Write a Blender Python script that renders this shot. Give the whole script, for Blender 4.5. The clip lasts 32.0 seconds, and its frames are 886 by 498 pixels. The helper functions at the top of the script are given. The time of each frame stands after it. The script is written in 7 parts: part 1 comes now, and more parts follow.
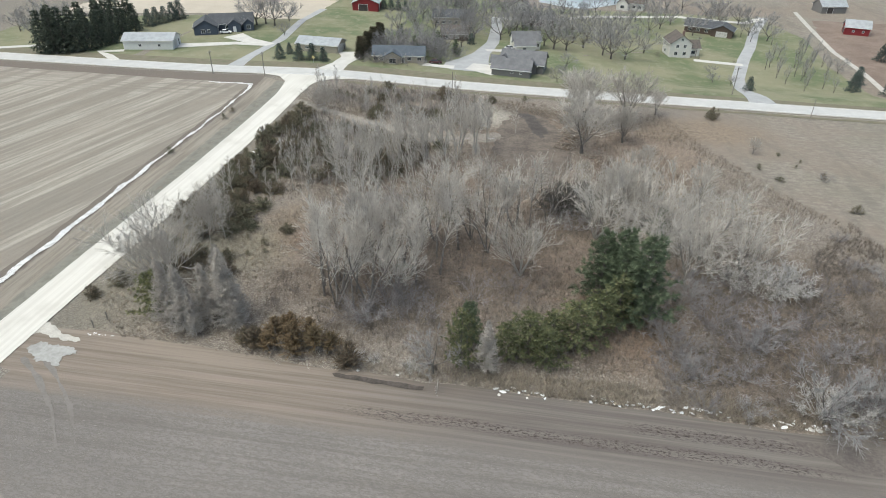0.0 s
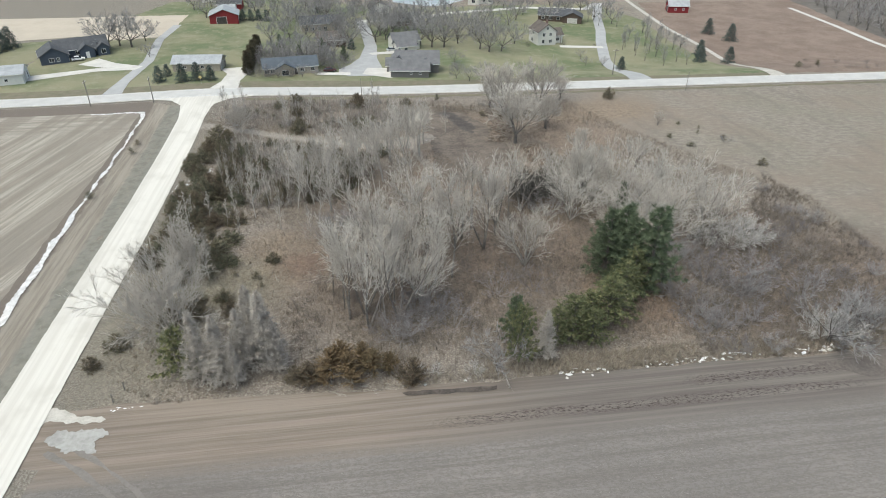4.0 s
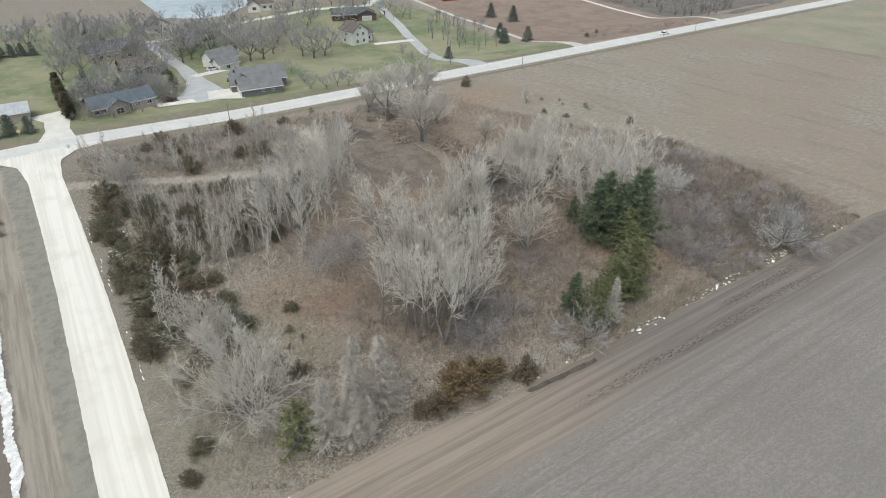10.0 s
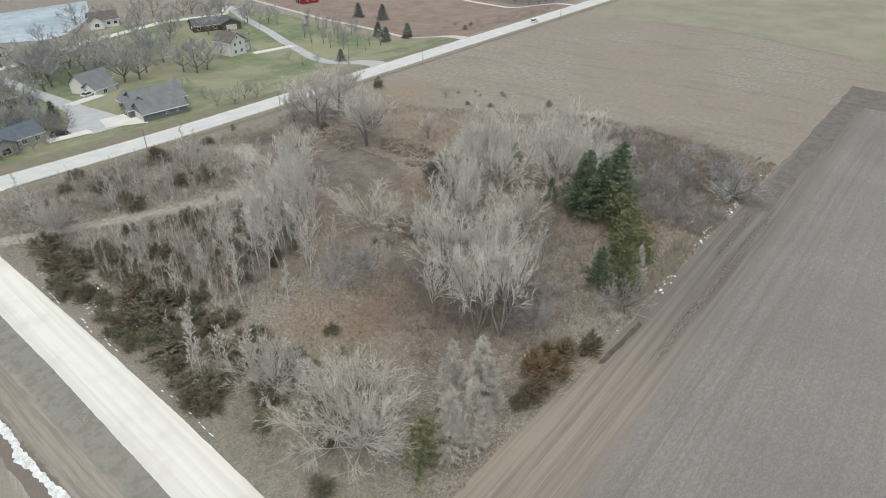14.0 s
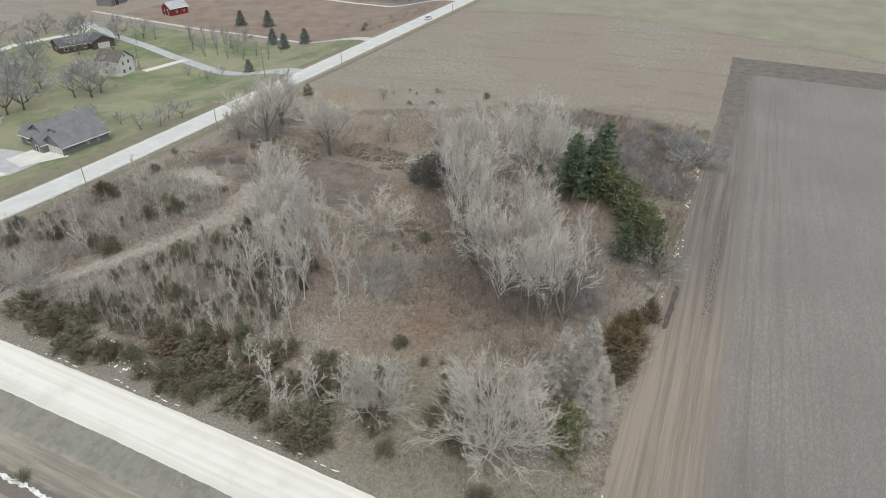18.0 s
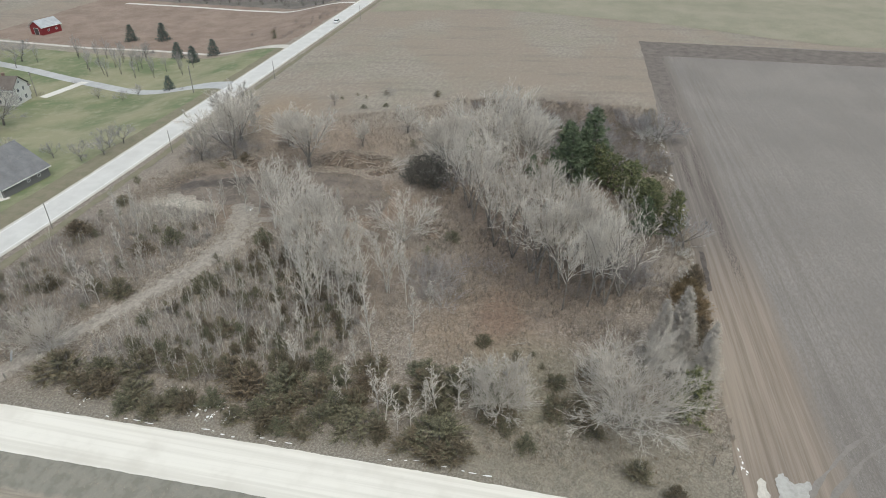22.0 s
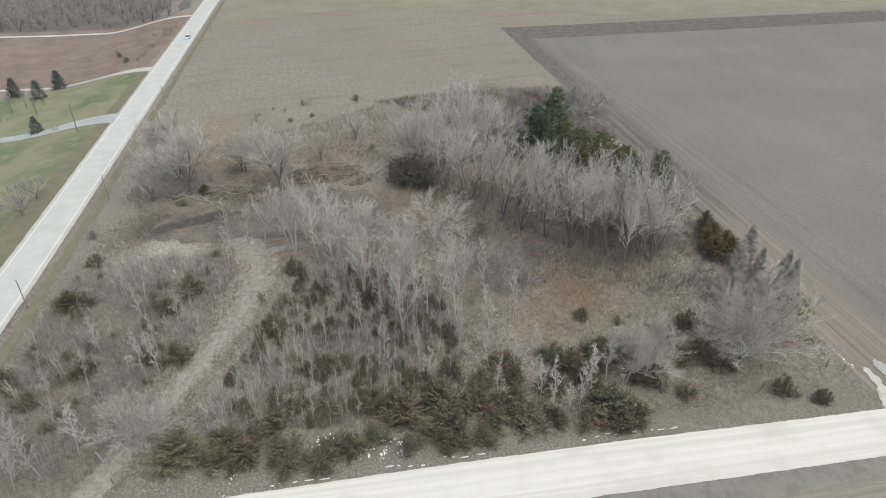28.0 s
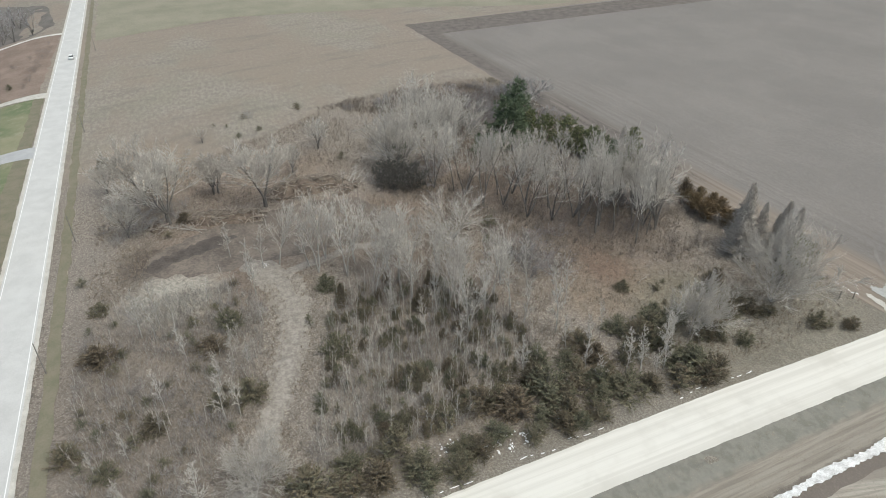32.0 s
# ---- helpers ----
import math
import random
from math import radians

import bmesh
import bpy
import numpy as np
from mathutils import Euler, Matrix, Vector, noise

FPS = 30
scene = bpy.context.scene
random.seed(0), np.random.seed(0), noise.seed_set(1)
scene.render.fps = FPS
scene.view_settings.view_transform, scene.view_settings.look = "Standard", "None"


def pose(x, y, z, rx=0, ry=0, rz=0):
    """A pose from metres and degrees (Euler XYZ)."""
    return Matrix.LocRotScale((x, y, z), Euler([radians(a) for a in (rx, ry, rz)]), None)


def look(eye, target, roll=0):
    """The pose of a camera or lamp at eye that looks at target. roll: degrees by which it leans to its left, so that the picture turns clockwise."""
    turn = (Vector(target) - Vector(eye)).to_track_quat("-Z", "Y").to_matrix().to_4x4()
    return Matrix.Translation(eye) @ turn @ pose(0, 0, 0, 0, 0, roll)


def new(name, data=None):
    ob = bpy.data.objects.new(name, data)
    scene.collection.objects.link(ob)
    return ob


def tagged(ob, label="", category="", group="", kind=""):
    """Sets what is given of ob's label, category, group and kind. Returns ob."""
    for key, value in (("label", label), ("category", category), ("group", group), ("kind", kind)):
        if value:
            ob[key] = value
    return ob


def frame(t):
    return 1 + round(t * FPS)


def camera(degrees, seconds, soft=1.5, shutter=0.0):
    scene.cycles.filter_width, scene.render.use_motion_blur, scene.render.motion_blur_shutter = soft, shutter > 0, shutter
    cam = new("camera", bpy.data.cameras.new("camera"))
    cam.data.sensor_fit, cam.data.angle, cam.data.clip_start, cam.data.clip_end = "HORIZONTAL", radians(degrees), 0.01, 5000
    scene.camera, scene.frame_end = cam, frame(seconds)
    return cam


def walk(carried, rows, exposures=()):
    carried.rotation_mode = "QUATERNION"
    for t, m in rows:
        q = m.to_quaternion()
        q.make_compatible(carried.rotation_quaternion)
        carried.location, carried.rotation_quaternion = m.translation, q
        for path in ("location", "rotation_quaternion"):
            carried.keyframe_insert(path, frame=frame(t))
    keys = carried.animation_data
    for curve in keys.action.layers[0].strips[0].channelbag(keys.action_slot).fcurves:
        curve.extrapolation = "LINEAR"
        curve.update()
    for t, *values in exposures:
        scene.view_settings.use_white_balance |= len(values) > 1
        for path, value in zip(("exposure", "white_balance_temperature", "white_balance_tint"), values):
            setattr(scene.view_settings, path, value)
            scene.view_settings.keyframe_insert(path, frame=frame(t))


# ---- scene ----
cam = camera(69.1, 32.0, soft=0.95)

# seconds, x, y, z, yaw, pitch, roll
PATH = [
    (0.0, 76.86, -200.57, 66.00, 8.68, -32.20, -0.91),
    (1.0, 69.33, -201.60, 66.13, 4.40, -32.12, -0.85),
    (2.0, 61.66, -202.15, 66.30, 0.07, -32.05, -0.78),
    (3.0, 54.06, -201.97, 66.52, -4.08, -32.04, -0.66),
    (3.5, 50.25, -201.75, 66.64, -6.17, -32.04, -0.60),
    (5.5, 34.77, -199.16, 67.34, -14.71, -32.06, -0.42),
    (6.0, 30.89, -198.05, 67.49, -16.85, -32.08, -0.41),
    (7.0, 23.18, -195.48, 67.78, -21.16, -32.10, -0.39),
    (8.0, 15.64, -192.35, 68.09, -25.49, -32.13, -0.40),
    (9.0, 8.37, -188.53, 68.35, -29.86, -32.18, -0.41),
    (10.0, 1.32, -184.24, 68.53, -34.13, -32.20, -0.41),
    (11.0, -5.27, -179.49, 68.60, -38.39, -32.20, -0.38),
    (12.0, -11.65, -174.20, 68.61, -42.58, -32.21, -0.36),
    (13.0, -17.57, -168.32, 68.55, -46.79, -32.21, -0.35),
    (14.0, -23.17, -162.37, 68.43, -50.97, -32.20, -0.35),
    (16.5, -34.65, -145.27, 67.90, -60.84, -32.14, -0.30),
    (17.0, -36.56, -141.60, 67.81, -62.69, -32.11, -0.28),
    (18.0, -40.14, -134.20, 67.63, -66.16, -32.08, -0.27),
    (19.0, -43.17, -126.60, 67.47, -69.64, -32.04, -0.27),
    (20.0, -45.70, -118.90, 67.32, -73.06, -32.02, -0.25),
    (21.0, -47.91, -111.26, 67.19, -76.45, -31.98, -0.23),
    (22.0, -49.54, -103.53, 67.05, -79.91, -31.95, -0.19),
    (23.0, -50.74, -95.95, 66.92, -83.28, -31.93, -0.16),
    (24.0, -51.48, -88.40, 66.80, -86.68, -31.89, -0.10),
    (25.0, -51.84, -80.88, 66.67, -90.17, -31.88, -0.02),
    (27.5, -50.74, -62.10, 66.60, -98.60, -31.92, 0.26),
    (28.0, -50.13, -58.30, 66.66, -100.32, -31.95, 0.31),
    (29.0, -48.63, -50.75, 66.80, -103.75, -32.03, 0.41),
    (30.0, -46.61, -43.28, 66.98, -107.34, -32.10, 0.52),
    (31.0, -44.29, -36.13, 67.16, -110.89, -32.19, 0.59),
    (32.0, -41.62, -29.01, 67.31, -114.49, -32.28, 0.68),
]

def camera_pose(x, y, z, yaw, pitch, roll):
    a, b = radians(yaw), radians(pitch)
    way = Vector((-math.sin(a) * math.cos(b), math.cos(a) * math.cos(b), math.sin(b)))
    eye = Vector((x, y, z))
    return look(eye, eye + way * 50, -roll)


walk(cam, [(row[0], camera_pose(*row[1:])) for row in PATH], exposures=[(0.0, 0.19 + 0.07, 6400, 0), (9.0, 0.19, 6400, 0), (17.0, 0.19 - 0.06, 6400, 0), (25.0, 0.19 - 0.11, 6430, 0), (32.0, 0.19 - 0.07, 6460, 0)])

# ---- light: a bright overcast spring day ----
world = bpy.data.worlds.new("sky")
scene.world = world
world.use_nodes = True
wn = world.node_tree.nodes
sky = wn.new("ShaderNodeTexSky")
sky.sky_type = "NISHITA"
sky.sun_disc = False
sky.sun_elevation = radians(66)
sky.sun_rotation = radians(237)
sky.air_density = 1.0
sky.dust_density = 5.0
sky.ozone_density = 1.0
wn["Background"].inputs["Strength"].default_value = 0.15
world.node_tree.links.new(sky.outputs["Color"], wn["Background"].inputs["Color"])

sun_data = bpy.data.lights.new("sun", "SUN")
sun_data.energy = 1.5
sun_data.angle = radians(60)
sun_data.color = (1.0, 0.97, 0.93)
sun = new("sun", sun_data)
# sun_rotation counts clockwise from north
sun.matrix_world = look((-67, -43, 180), (0, 0, 0))


# ---- materials ----
def nodes_of(name, rough=0.9):
    m = bpy.data.materials.new(name)
    m.use_nodes = True
    nt = m.node_tree
    bsdf = nt.nodes["Principled BSDF"]
    bsdf.inputs["Roughness"].default_value = rough
    bsdf.inputs["Specular IOR Level"].default_value = 0.2
    return m, nt, bsdf


def link(nt, a, b):
    nt.links.new(a, b)


def coords(nt, scale=(1, 1, 1), turn=0.0):
    tc = nt.nodes.new("ShaderNodeTexCoord")
    mp = nt.nodes.new("ShaderNodeMapping")
    mp.inputs["Scale"].default_value = scale
    first = tc.outputs["Object"]
    if turn:
        rot = nt.nodes.new("ShaderNodeMapping")
        rot.inputs["Rotation"].default_value = (0, 0, radians(turn))
        link(nt, first, rot.inputs["Vector"])
        first = rot.outputs["Vector"]
    link(nt, first, mp.inputs["Vector"])
    return mp.outputs["Vector"]


def noise_of(nt, vec, scale, detail=4.0, rough=0.6):
    n = nt.nodes.new("ShaderNodeTexNoise")
    n.inputs["Scale"].default_value = scale
    n.inputs["Detail"].default_value = detail
    n.inputs["Roughness"].default_value = rough
    link(nt, vec, n.inputs["Vector"])
    return n.outputs["Fac"]


def ramp(nt, fac, lo, hi):
    r = nt.nodes.new("ShaderNodeMapRange")
    r.interpolation_type = "SMOOTHSTEP"
    r.inputs["From Min"].default_value = lo
    r.inputs["From Max"].default_value = hi
    link(nt, fac, r.inputs["Value"])
    return r.outputs["Result"]


def toned(c, sat):
    """The colour drawn towards grey, as bleached winter surfaces are."""
    l = 0.3 * c[0] + 0.55 * c[1] + 0.15 * c[2]
    return tuple(l + (q - l) * sat for q in c)


def mix(nt, fac, a, b, sat=0.62):
    n = nt.nodes.new("ShaderNodeMix")
    n.data_type = "RGBA"
    if isinstance(fac, (int, float)):
        n.inputs["Factor"].default_value = fac
    else:
        link(nt, fac, n.inputs["Factor"])
    for sock, v in (("A", a), ("B", b)):
        s = [i for i in n.inputs if i.name == sock and i.type == "RGBA"][0]
        if isinstance(v, tuple):
            s.default_value = (*toned(v, sat), 1)
        else:
            link(nt, v, s)
    return [o for o in n.outputs if o.type == "RGBA"][0]


def arith(nt, op, a, b, clamp=False):
    n = nt.nodes.new("ShaderNodeMath")
    n.operation = op
    n.use_clamp = clamp
    for k, v in enumerate((a, b)):
        if isinstance(v, (int, float)):
            n.inputs[k].default_value = v
        else:
            link(nt, v, n.inputs[k])
    return n.outputs[0]


def bump(nt, bsdf, height, strength=0.5, dist=0.05):
    b = nt.nodes.new("ShaderNodeBump")
    b.inputs["Strength"].default_value = strength
    b.inputs["Distance"].default_value = dist
    link(nt, height, b.inputs["Height"])
    link(nt, b.outputs["Normal"], bsdf.inputs["Normal"])


def simple(name, c1, c2, scale=3.0, rough=0.85, fine=None, relief=0.3, dist=0.02, metal=0.0, vary=0.0, c3=None):
    """Two colours mixed by coarse and fine noise, with a little relief; vary mixes towards c3 by object."""
    m, nt, bsdf = nodes_of(name, rough)
    bsdf.inputs["Metallic"].default_value = metal
    v = coords(nt)
    a = noise_of(nt, v, scale)
    f = noise_of(nt, v, fine or scale * 7, 5)
    k = arith(nt, "ADD", arith(nt, "MULTIPLY", a, 0.55), arith(nt, "MULTIPLY", f, 0.45))
    col = mix(nt, ramp(nt, k, 0.33, 0.67), c1, c2)
    if vary:
        oi = nt.nodes.new("ShaderNodeObjectInfo")
        col = mix(nt, arith(nt, "MULTIPLY", oi.outputs["Random"], vary), col, c3 or c2)
    link(nt, col, bsdf.inputs["Base Color"])
    if relief:
        bump(nt, bsdf, f, relief, dist)
    return m


def island_leaf(name, c1, c2, c3, rough=0.75, vary=0.0):
    """Foliage: each spray has its own tint; vary leans whole plants towards c3."""
    m, nt, bsdf = nodes_of(name, rough)
    g = nt.nodes.new("ShaderNodeNewGeometry")
    col = mix(nt, g.outputs["Random Per Island"], c1, c2, 0.85)
    oi = nt.nodes.new("ShaderNodeObjectInfo")
    n = noise_of(nt, coords(nt), 0.8, 3)
    k = arith(nt, "MULTIPLY", arith(nt, "MULTIPLY", oi.outputs["Random"], ramp(nt, n, 0.27, 0.58)), vary, True)
    col = mix(nt, k, col, c3, 0.85)
    link(nt, col, bsdf.inputs["Base Color"])
    return m


def xy_of(nt):
    tc = nt.nodes.new("ShaderNodeTexCoord")
    s = nt.nodes.new("ShaderNodeSeparateXYZ")
    link(nt, tc.outputs["Object"], s.inputs[0])
    return s.outputs["X"], s.outputs["Y"]


def blob(nt, xs, ys, wob, cx, cy, rx, ry, soft=0.5):
    """A soft ragged patch round (cx, cy), 1 inside."""
    dx = arith(nt, "DIVIDE", arith(nt, "SUBTRACT", xs, cx), rx)
    dy = arith(nt, "DIVIDE", arith(nt, "SUBTRACT", ys, cy), ry)
    d = arith(nt, "SQRT", arith(nt, "ADD", arith(nt, "MULTIPLY", dx, dx), arith(nt, "MULTIPLY", dy, dy)), 0)
    d = arith(nt, "ADD", d, arith(nt, "MULTIPLY", arith(nt, "SUBTRACT", wob, 0.5), 1.3))
    return arith(nt, "SUBTRACT", 1.0, ramp(nt, d, 1 - soft, 1 + soft))


def ground_material():
    """Winter-brown rough grass: straw, russet and dark litter, greyer prairie to the east."""
    m, nt, bsdf = nodes_of("rough_grass", 0.95)
    v = coords(nt)
    xs, ys = xy_of(nt)
    big = noise_of(nt, v, 0.05, 5, 0.65)
    mid = noise_of(nt, v, 0.45, 6, 0.7)
    fine = noise_of(nt, v, 3.2, 6, 0.75)
    # flattened grass lying in swirls
    sw = nt.nodes.new("ShaderNodeTexNoise")
    for key, val in (("Scale", 0.55), ("Detail", 6.0), ("Roughness", 0.72), ("Distortion", 2.6)):
        sw.inputs[key].default_value = val
    link(nt, v, sw.inputs["Vector"])
    swirl = sw.outputs["Fac"]
    vf = noise_of(nt, coords(nt, (1, 0.35, 1), 25), 9.0, 3, 0.7)
    col = mix(nt, ramp(nt, swirl, 0.34, 0.66), (0.150, 0.120, 0.096), (0.285, 0.240, 0.190), 0.75)
    col = mix(nt, ramp(nt, big, 0.42, 0.62), col, (0.235, 0.192, 0.150))
    col = mix(nt, ramp(nt, fine, 0.48, 0.60), col, (0.40, 0.335, 0.26))
    clump = noise_of(nt, v, 1.3, 4, 0.7)
    col = mix(nt, arith(nt, "MULTIPLY", ramp(nt, clump, 0.52, 0.64), 0.6), col, (0.125, 0.099, 0.08))
    col = mix(nt, arith(nt, "MULTIPLY", ramp(nt, vf, 0.50, 0.66), 0.6), col, (0.105, 0.084, 0.068))
    # smooth prairie east of the thicket
    north = arith(nt, "MULTIPLY", ramp(nt, ys, -92.0, -30.0), 24.0)
    east = ramp(nt, arith(nt, "ADD", arith(nt, "ADD", xs, north), arith(nt, "MULTIPLY", mid, 10.0)), 144.0, 155.0)
    streak = noise_of(nt, coords(nt, (0.5, 1.0, 1), 8), 0.9, 6, 0.8)
    pr = mix(nt, ramp(nt, streak, 0.35, 0.68), (0.230, 0.190, 0.146), (0.345, 0.292, 0.225), 0.62)
    pr = mix(nt, arith(nt, "MULTIPLY", ramp(nt, big, 0.42, 0.60), 0.45), pr, (0.248, 0.225, 0.150))
    huge = noise_of(nt, coords(nt, (0.6, 1.0, 1), 12), 0.022, 4, 0.6)
    pr = mix(nt, arith(nt, "MULTIPLY", ramp(nt, huge, 0.42, 0.56), 0.75), pr, (0.270, 0.208, 0.155), 0.7)
    long = noise_of(nt, coords(nt, (1.0, 0.22, 1), -8), 0.16, 5, 0.7)
    pr = mix(nt, arith(nt, "MULTIPLY", ramp(nt, long, 0.50, 0.66), 0.5), pr, (0.195, 0.160, 0.128))
    pr = mix(nt, arith(nt, "MULTIPLY", ramp(nt, fine, 0.48, 0.62), 0.5), pr, (0.165, 0.134, 0.097))
    pr = mix(nt, arith(nt, "MULTIPLY", ramp(nt, streak, 0.5, 0.66), 0.4), pr, (0.34, 0.29, 0.21))
    col = mix(nt, east, col, pr)
    # bleached short grass beside the gravel road and along the south corner
    pale = noise_of(nt, v, 0.9, 5)
    strip = arith(nt, "SUBTRACT", 1.0, ramp(nt, arith(nt, "ADD", xs, arith(nt, "MULTIPLY", pale, 6.0)), 8.0, 14.0))
    col = mix(nt, arith(nt, "MULTIPLY", strip, 0.75), col, mix(nt, ramp(nt, fine, 0.4, 0.62), (0.165, 0.142, 0.105), (0.315, 0.275, 0.212)))
    # russet clearings and grey-green moss; dark litter with painted-in tree shade under the grove
    for cx, cy, rx, ry, c, k in PATCHES:
        col = mix(nt, arith(nt, "MULTIPLY", blob(nt, xs, ys, mid, cx, cy, rx, ry), k), col, mix(nt, ramp(nt, swirl, 0.3, 0.7), tuple(q * 0.62 for q in c), tuple(min(1, q * 1.42) for q in c), 0.85))
    link(nt, col, bsdf.inputs["Base Color"])
    bump(nt, bsdf, arith(nt, "ADD", fine, mid), 0.8, 0.25)
    return m


# x, y, half sizes, colour, strength
PATCHES = [
    (33, -95, 9, 11, (0.225, 0.162, 0.112), 0.5),
    (37, -98, 8, 4, (0.175, 0.108, 0.074), 0.6),
    (28, -90, 5, 5, (0.235, 0.182, 0.125), 0.35),
    (10, -112, 9, 22, (0.215, 0.196, 0.15), 0.6),
    (23, -104, 9, 9, (0.21, 0.19, 0.13), 0.6),
    # next two: brown litter of the grove floor, darkened further for shade below trees
    (58, -104, 24, 17, (0.150, 0.108, 0.080), 0.65),
    (84, -92, 17, 19, (0.150, 0.106, 0.078), 0.6),
    (46, -68, 17, 13, (0.165, 0.122, 0.092), 0.6),
    (30, -56, 18, 15, (0.175, 0.150, 0.122), 0.55),
    (34, -18, 32, 14, (0.165, 0.134, 0.108), 0.65),
    (62, -42, 9, 9, (0.225, 0.180, 0.140), 0.7),
    (72, -32, 16, 14, (0.165, 0.118, 0.088), 0.7),
    (72, -62, 12, 14, (0.190, 0.130, 0.092), 0.7),
    (74, -20, 7, 5, (0.115, 0.092, 0.074), 0.9),
    (104, -45, 15, 20, (0.235, 0.168, 0.120), 0.6),
    (120, -24, 16, 9, (0.25, 0.185, 0.125), 0.6),
    (62, -24, 8, 8, (0.35, 0.325, 0.275), 0.75),
    (122, -112, 27, 22, (0.150, 0.108, 0.082), 0.7),
    (93, -116, 9, 9, (0.19, 0.122, 0.080), 0.6),
]


def field_south_material():
    m, nt, bsdf = nodes_of("bean_stubble", 0.95)
    v = coords(nt)
    xs, ys = xy_of(nt)
    big = noise_of(nt, v, 0.035, 5, 0.6)
    fine = noise_of(nt, v, 4.0, 6, 0.8)
    row = noise_of(nt, coords(nt, (0.02, 0.9, 1)), 1.0, 5, 0.75)
    rowb = noise_of(nt, coords(nt, (0.025, 0.9, 1), -1), 1.2, 5, 0.8)
    col = mix(nt, ramp(nt, big, 0.35, 0.65), (0.207, 0.184, 0.164), (0.248, 0.219, 0.193))
    col = mix(nt, arith(nt, "MULTIPLY", ramp(nt, rowb, 0.42, 0.62), 0.3), col, (0.165, 0.143, 0.124))
    col = mix(nt, arith(nt, "MULTIPLY", ramp(nt, fine, 0.5, 0.75), 0.55), col, (0.348, 0.309, 0.265))
    grit = noise_of(nt, coords(nt, (0.45, 1.0, 1), 6), 2.2, 5, 0.85)
    col = mix(nt, arith(nt, "MULTIPLY", ramp(nt, grit, 0.46, 0.56), 0.7), col, (0.148, 0.127, 0.110))
    col = mix(nt, arith(nt, "MULTIPLY", ramp(nt, grit, 0.55, 0.66), 0.5), col, (0.38, 0.345, 0.30))
    # tillage passes of the headland
    head = ramp(nt, arith(nt, "ADD", ys, arith(nt, "MULTIPLY", big, 6.0)), -166.0, -142.0)
    col = mix(nt, arith(nt, "MULTIPLY", head, arith(nt, "MULTIPLY", ramp(nt, row, 0.42, 0.66), 0.5)), col, (0.144, 0.118, 0.097))
    # bare tan soil at the edge next to the corner, dark turned earth further along
    soil = ramp(nt, arith(nt, "ADD", ys, arith(nt, "MULTIPLY", row, 5.0)), -143.5, -139.0)
    tan = mix(nt, ramp(nt, row, 0.35, 0.65), (0.196, 0.146, 0.104), (0.287, 0.224, 0.165))
    dark = mix(nt, ramp(nt, row, 0.35, 0.7), (0.140, 0.114, 0.096), (0.205, 0.172, 0.146))
    soilc = mix(nt, ramp(nt, arith(nt, "ADD", xs, arith(nt, "MULTIPLY", row, 30.0)), 55.0, 95.0), tan, dark)
    col = mix(nt, soil, col, soilc)
    # a dark broken line of wet clods
    clod = noise_of(nt, coords(nt, (0.8, 2.0, 1)), 1.7, 6, 0.85)
    line1 = arith(nt, "SUBTRACT", 1.0, ramp(nt, arith(nt, "ABSOLUTE", arith(nt, "ADD", arith(nt, "ADD", ys, 140.4), arith(nt, "MULTIPLY", arith(nt, "SUBTRACT", big, 0.5), 3.0)), 0), 0.3, 1.3))
    line2 = arith(nt, "SUBTRACT", 1.0, ramp(nt, arith(nt, "ABSOLUTE", arith(nt, "ADD", ys, 136.9), 0), 0.4, 1.6))
    span = arith(nt, "MULTIPLY", ramp(nt, xs, 50.0, 62.0), arith(nt, "SUBTRACT", 1.0, ramp(nt, xs, 112.0, 122.0)))
    line2 = arith(nt, "MULTIPLY", line2, ramp(nt, xs, 90.0, 97.0))
    k = arith(nt, "MULTIPLY", arith(nt, "MULTIPLY", arith(nt, "MAXIMUM", line1, line2), arith(nt, "MULTIPLY", span, 0.85)), ramp(nt, clod, 0.49, 0.58))
    col = mix(nt, k, col, (0.044, 0.030, 0.024))
    link(nt, col, bsdf.inputs["Base Color"])
    bump(nt, bsdf, arith(nt, "ADD", fine, row), 0.6, 0.12)
    return m


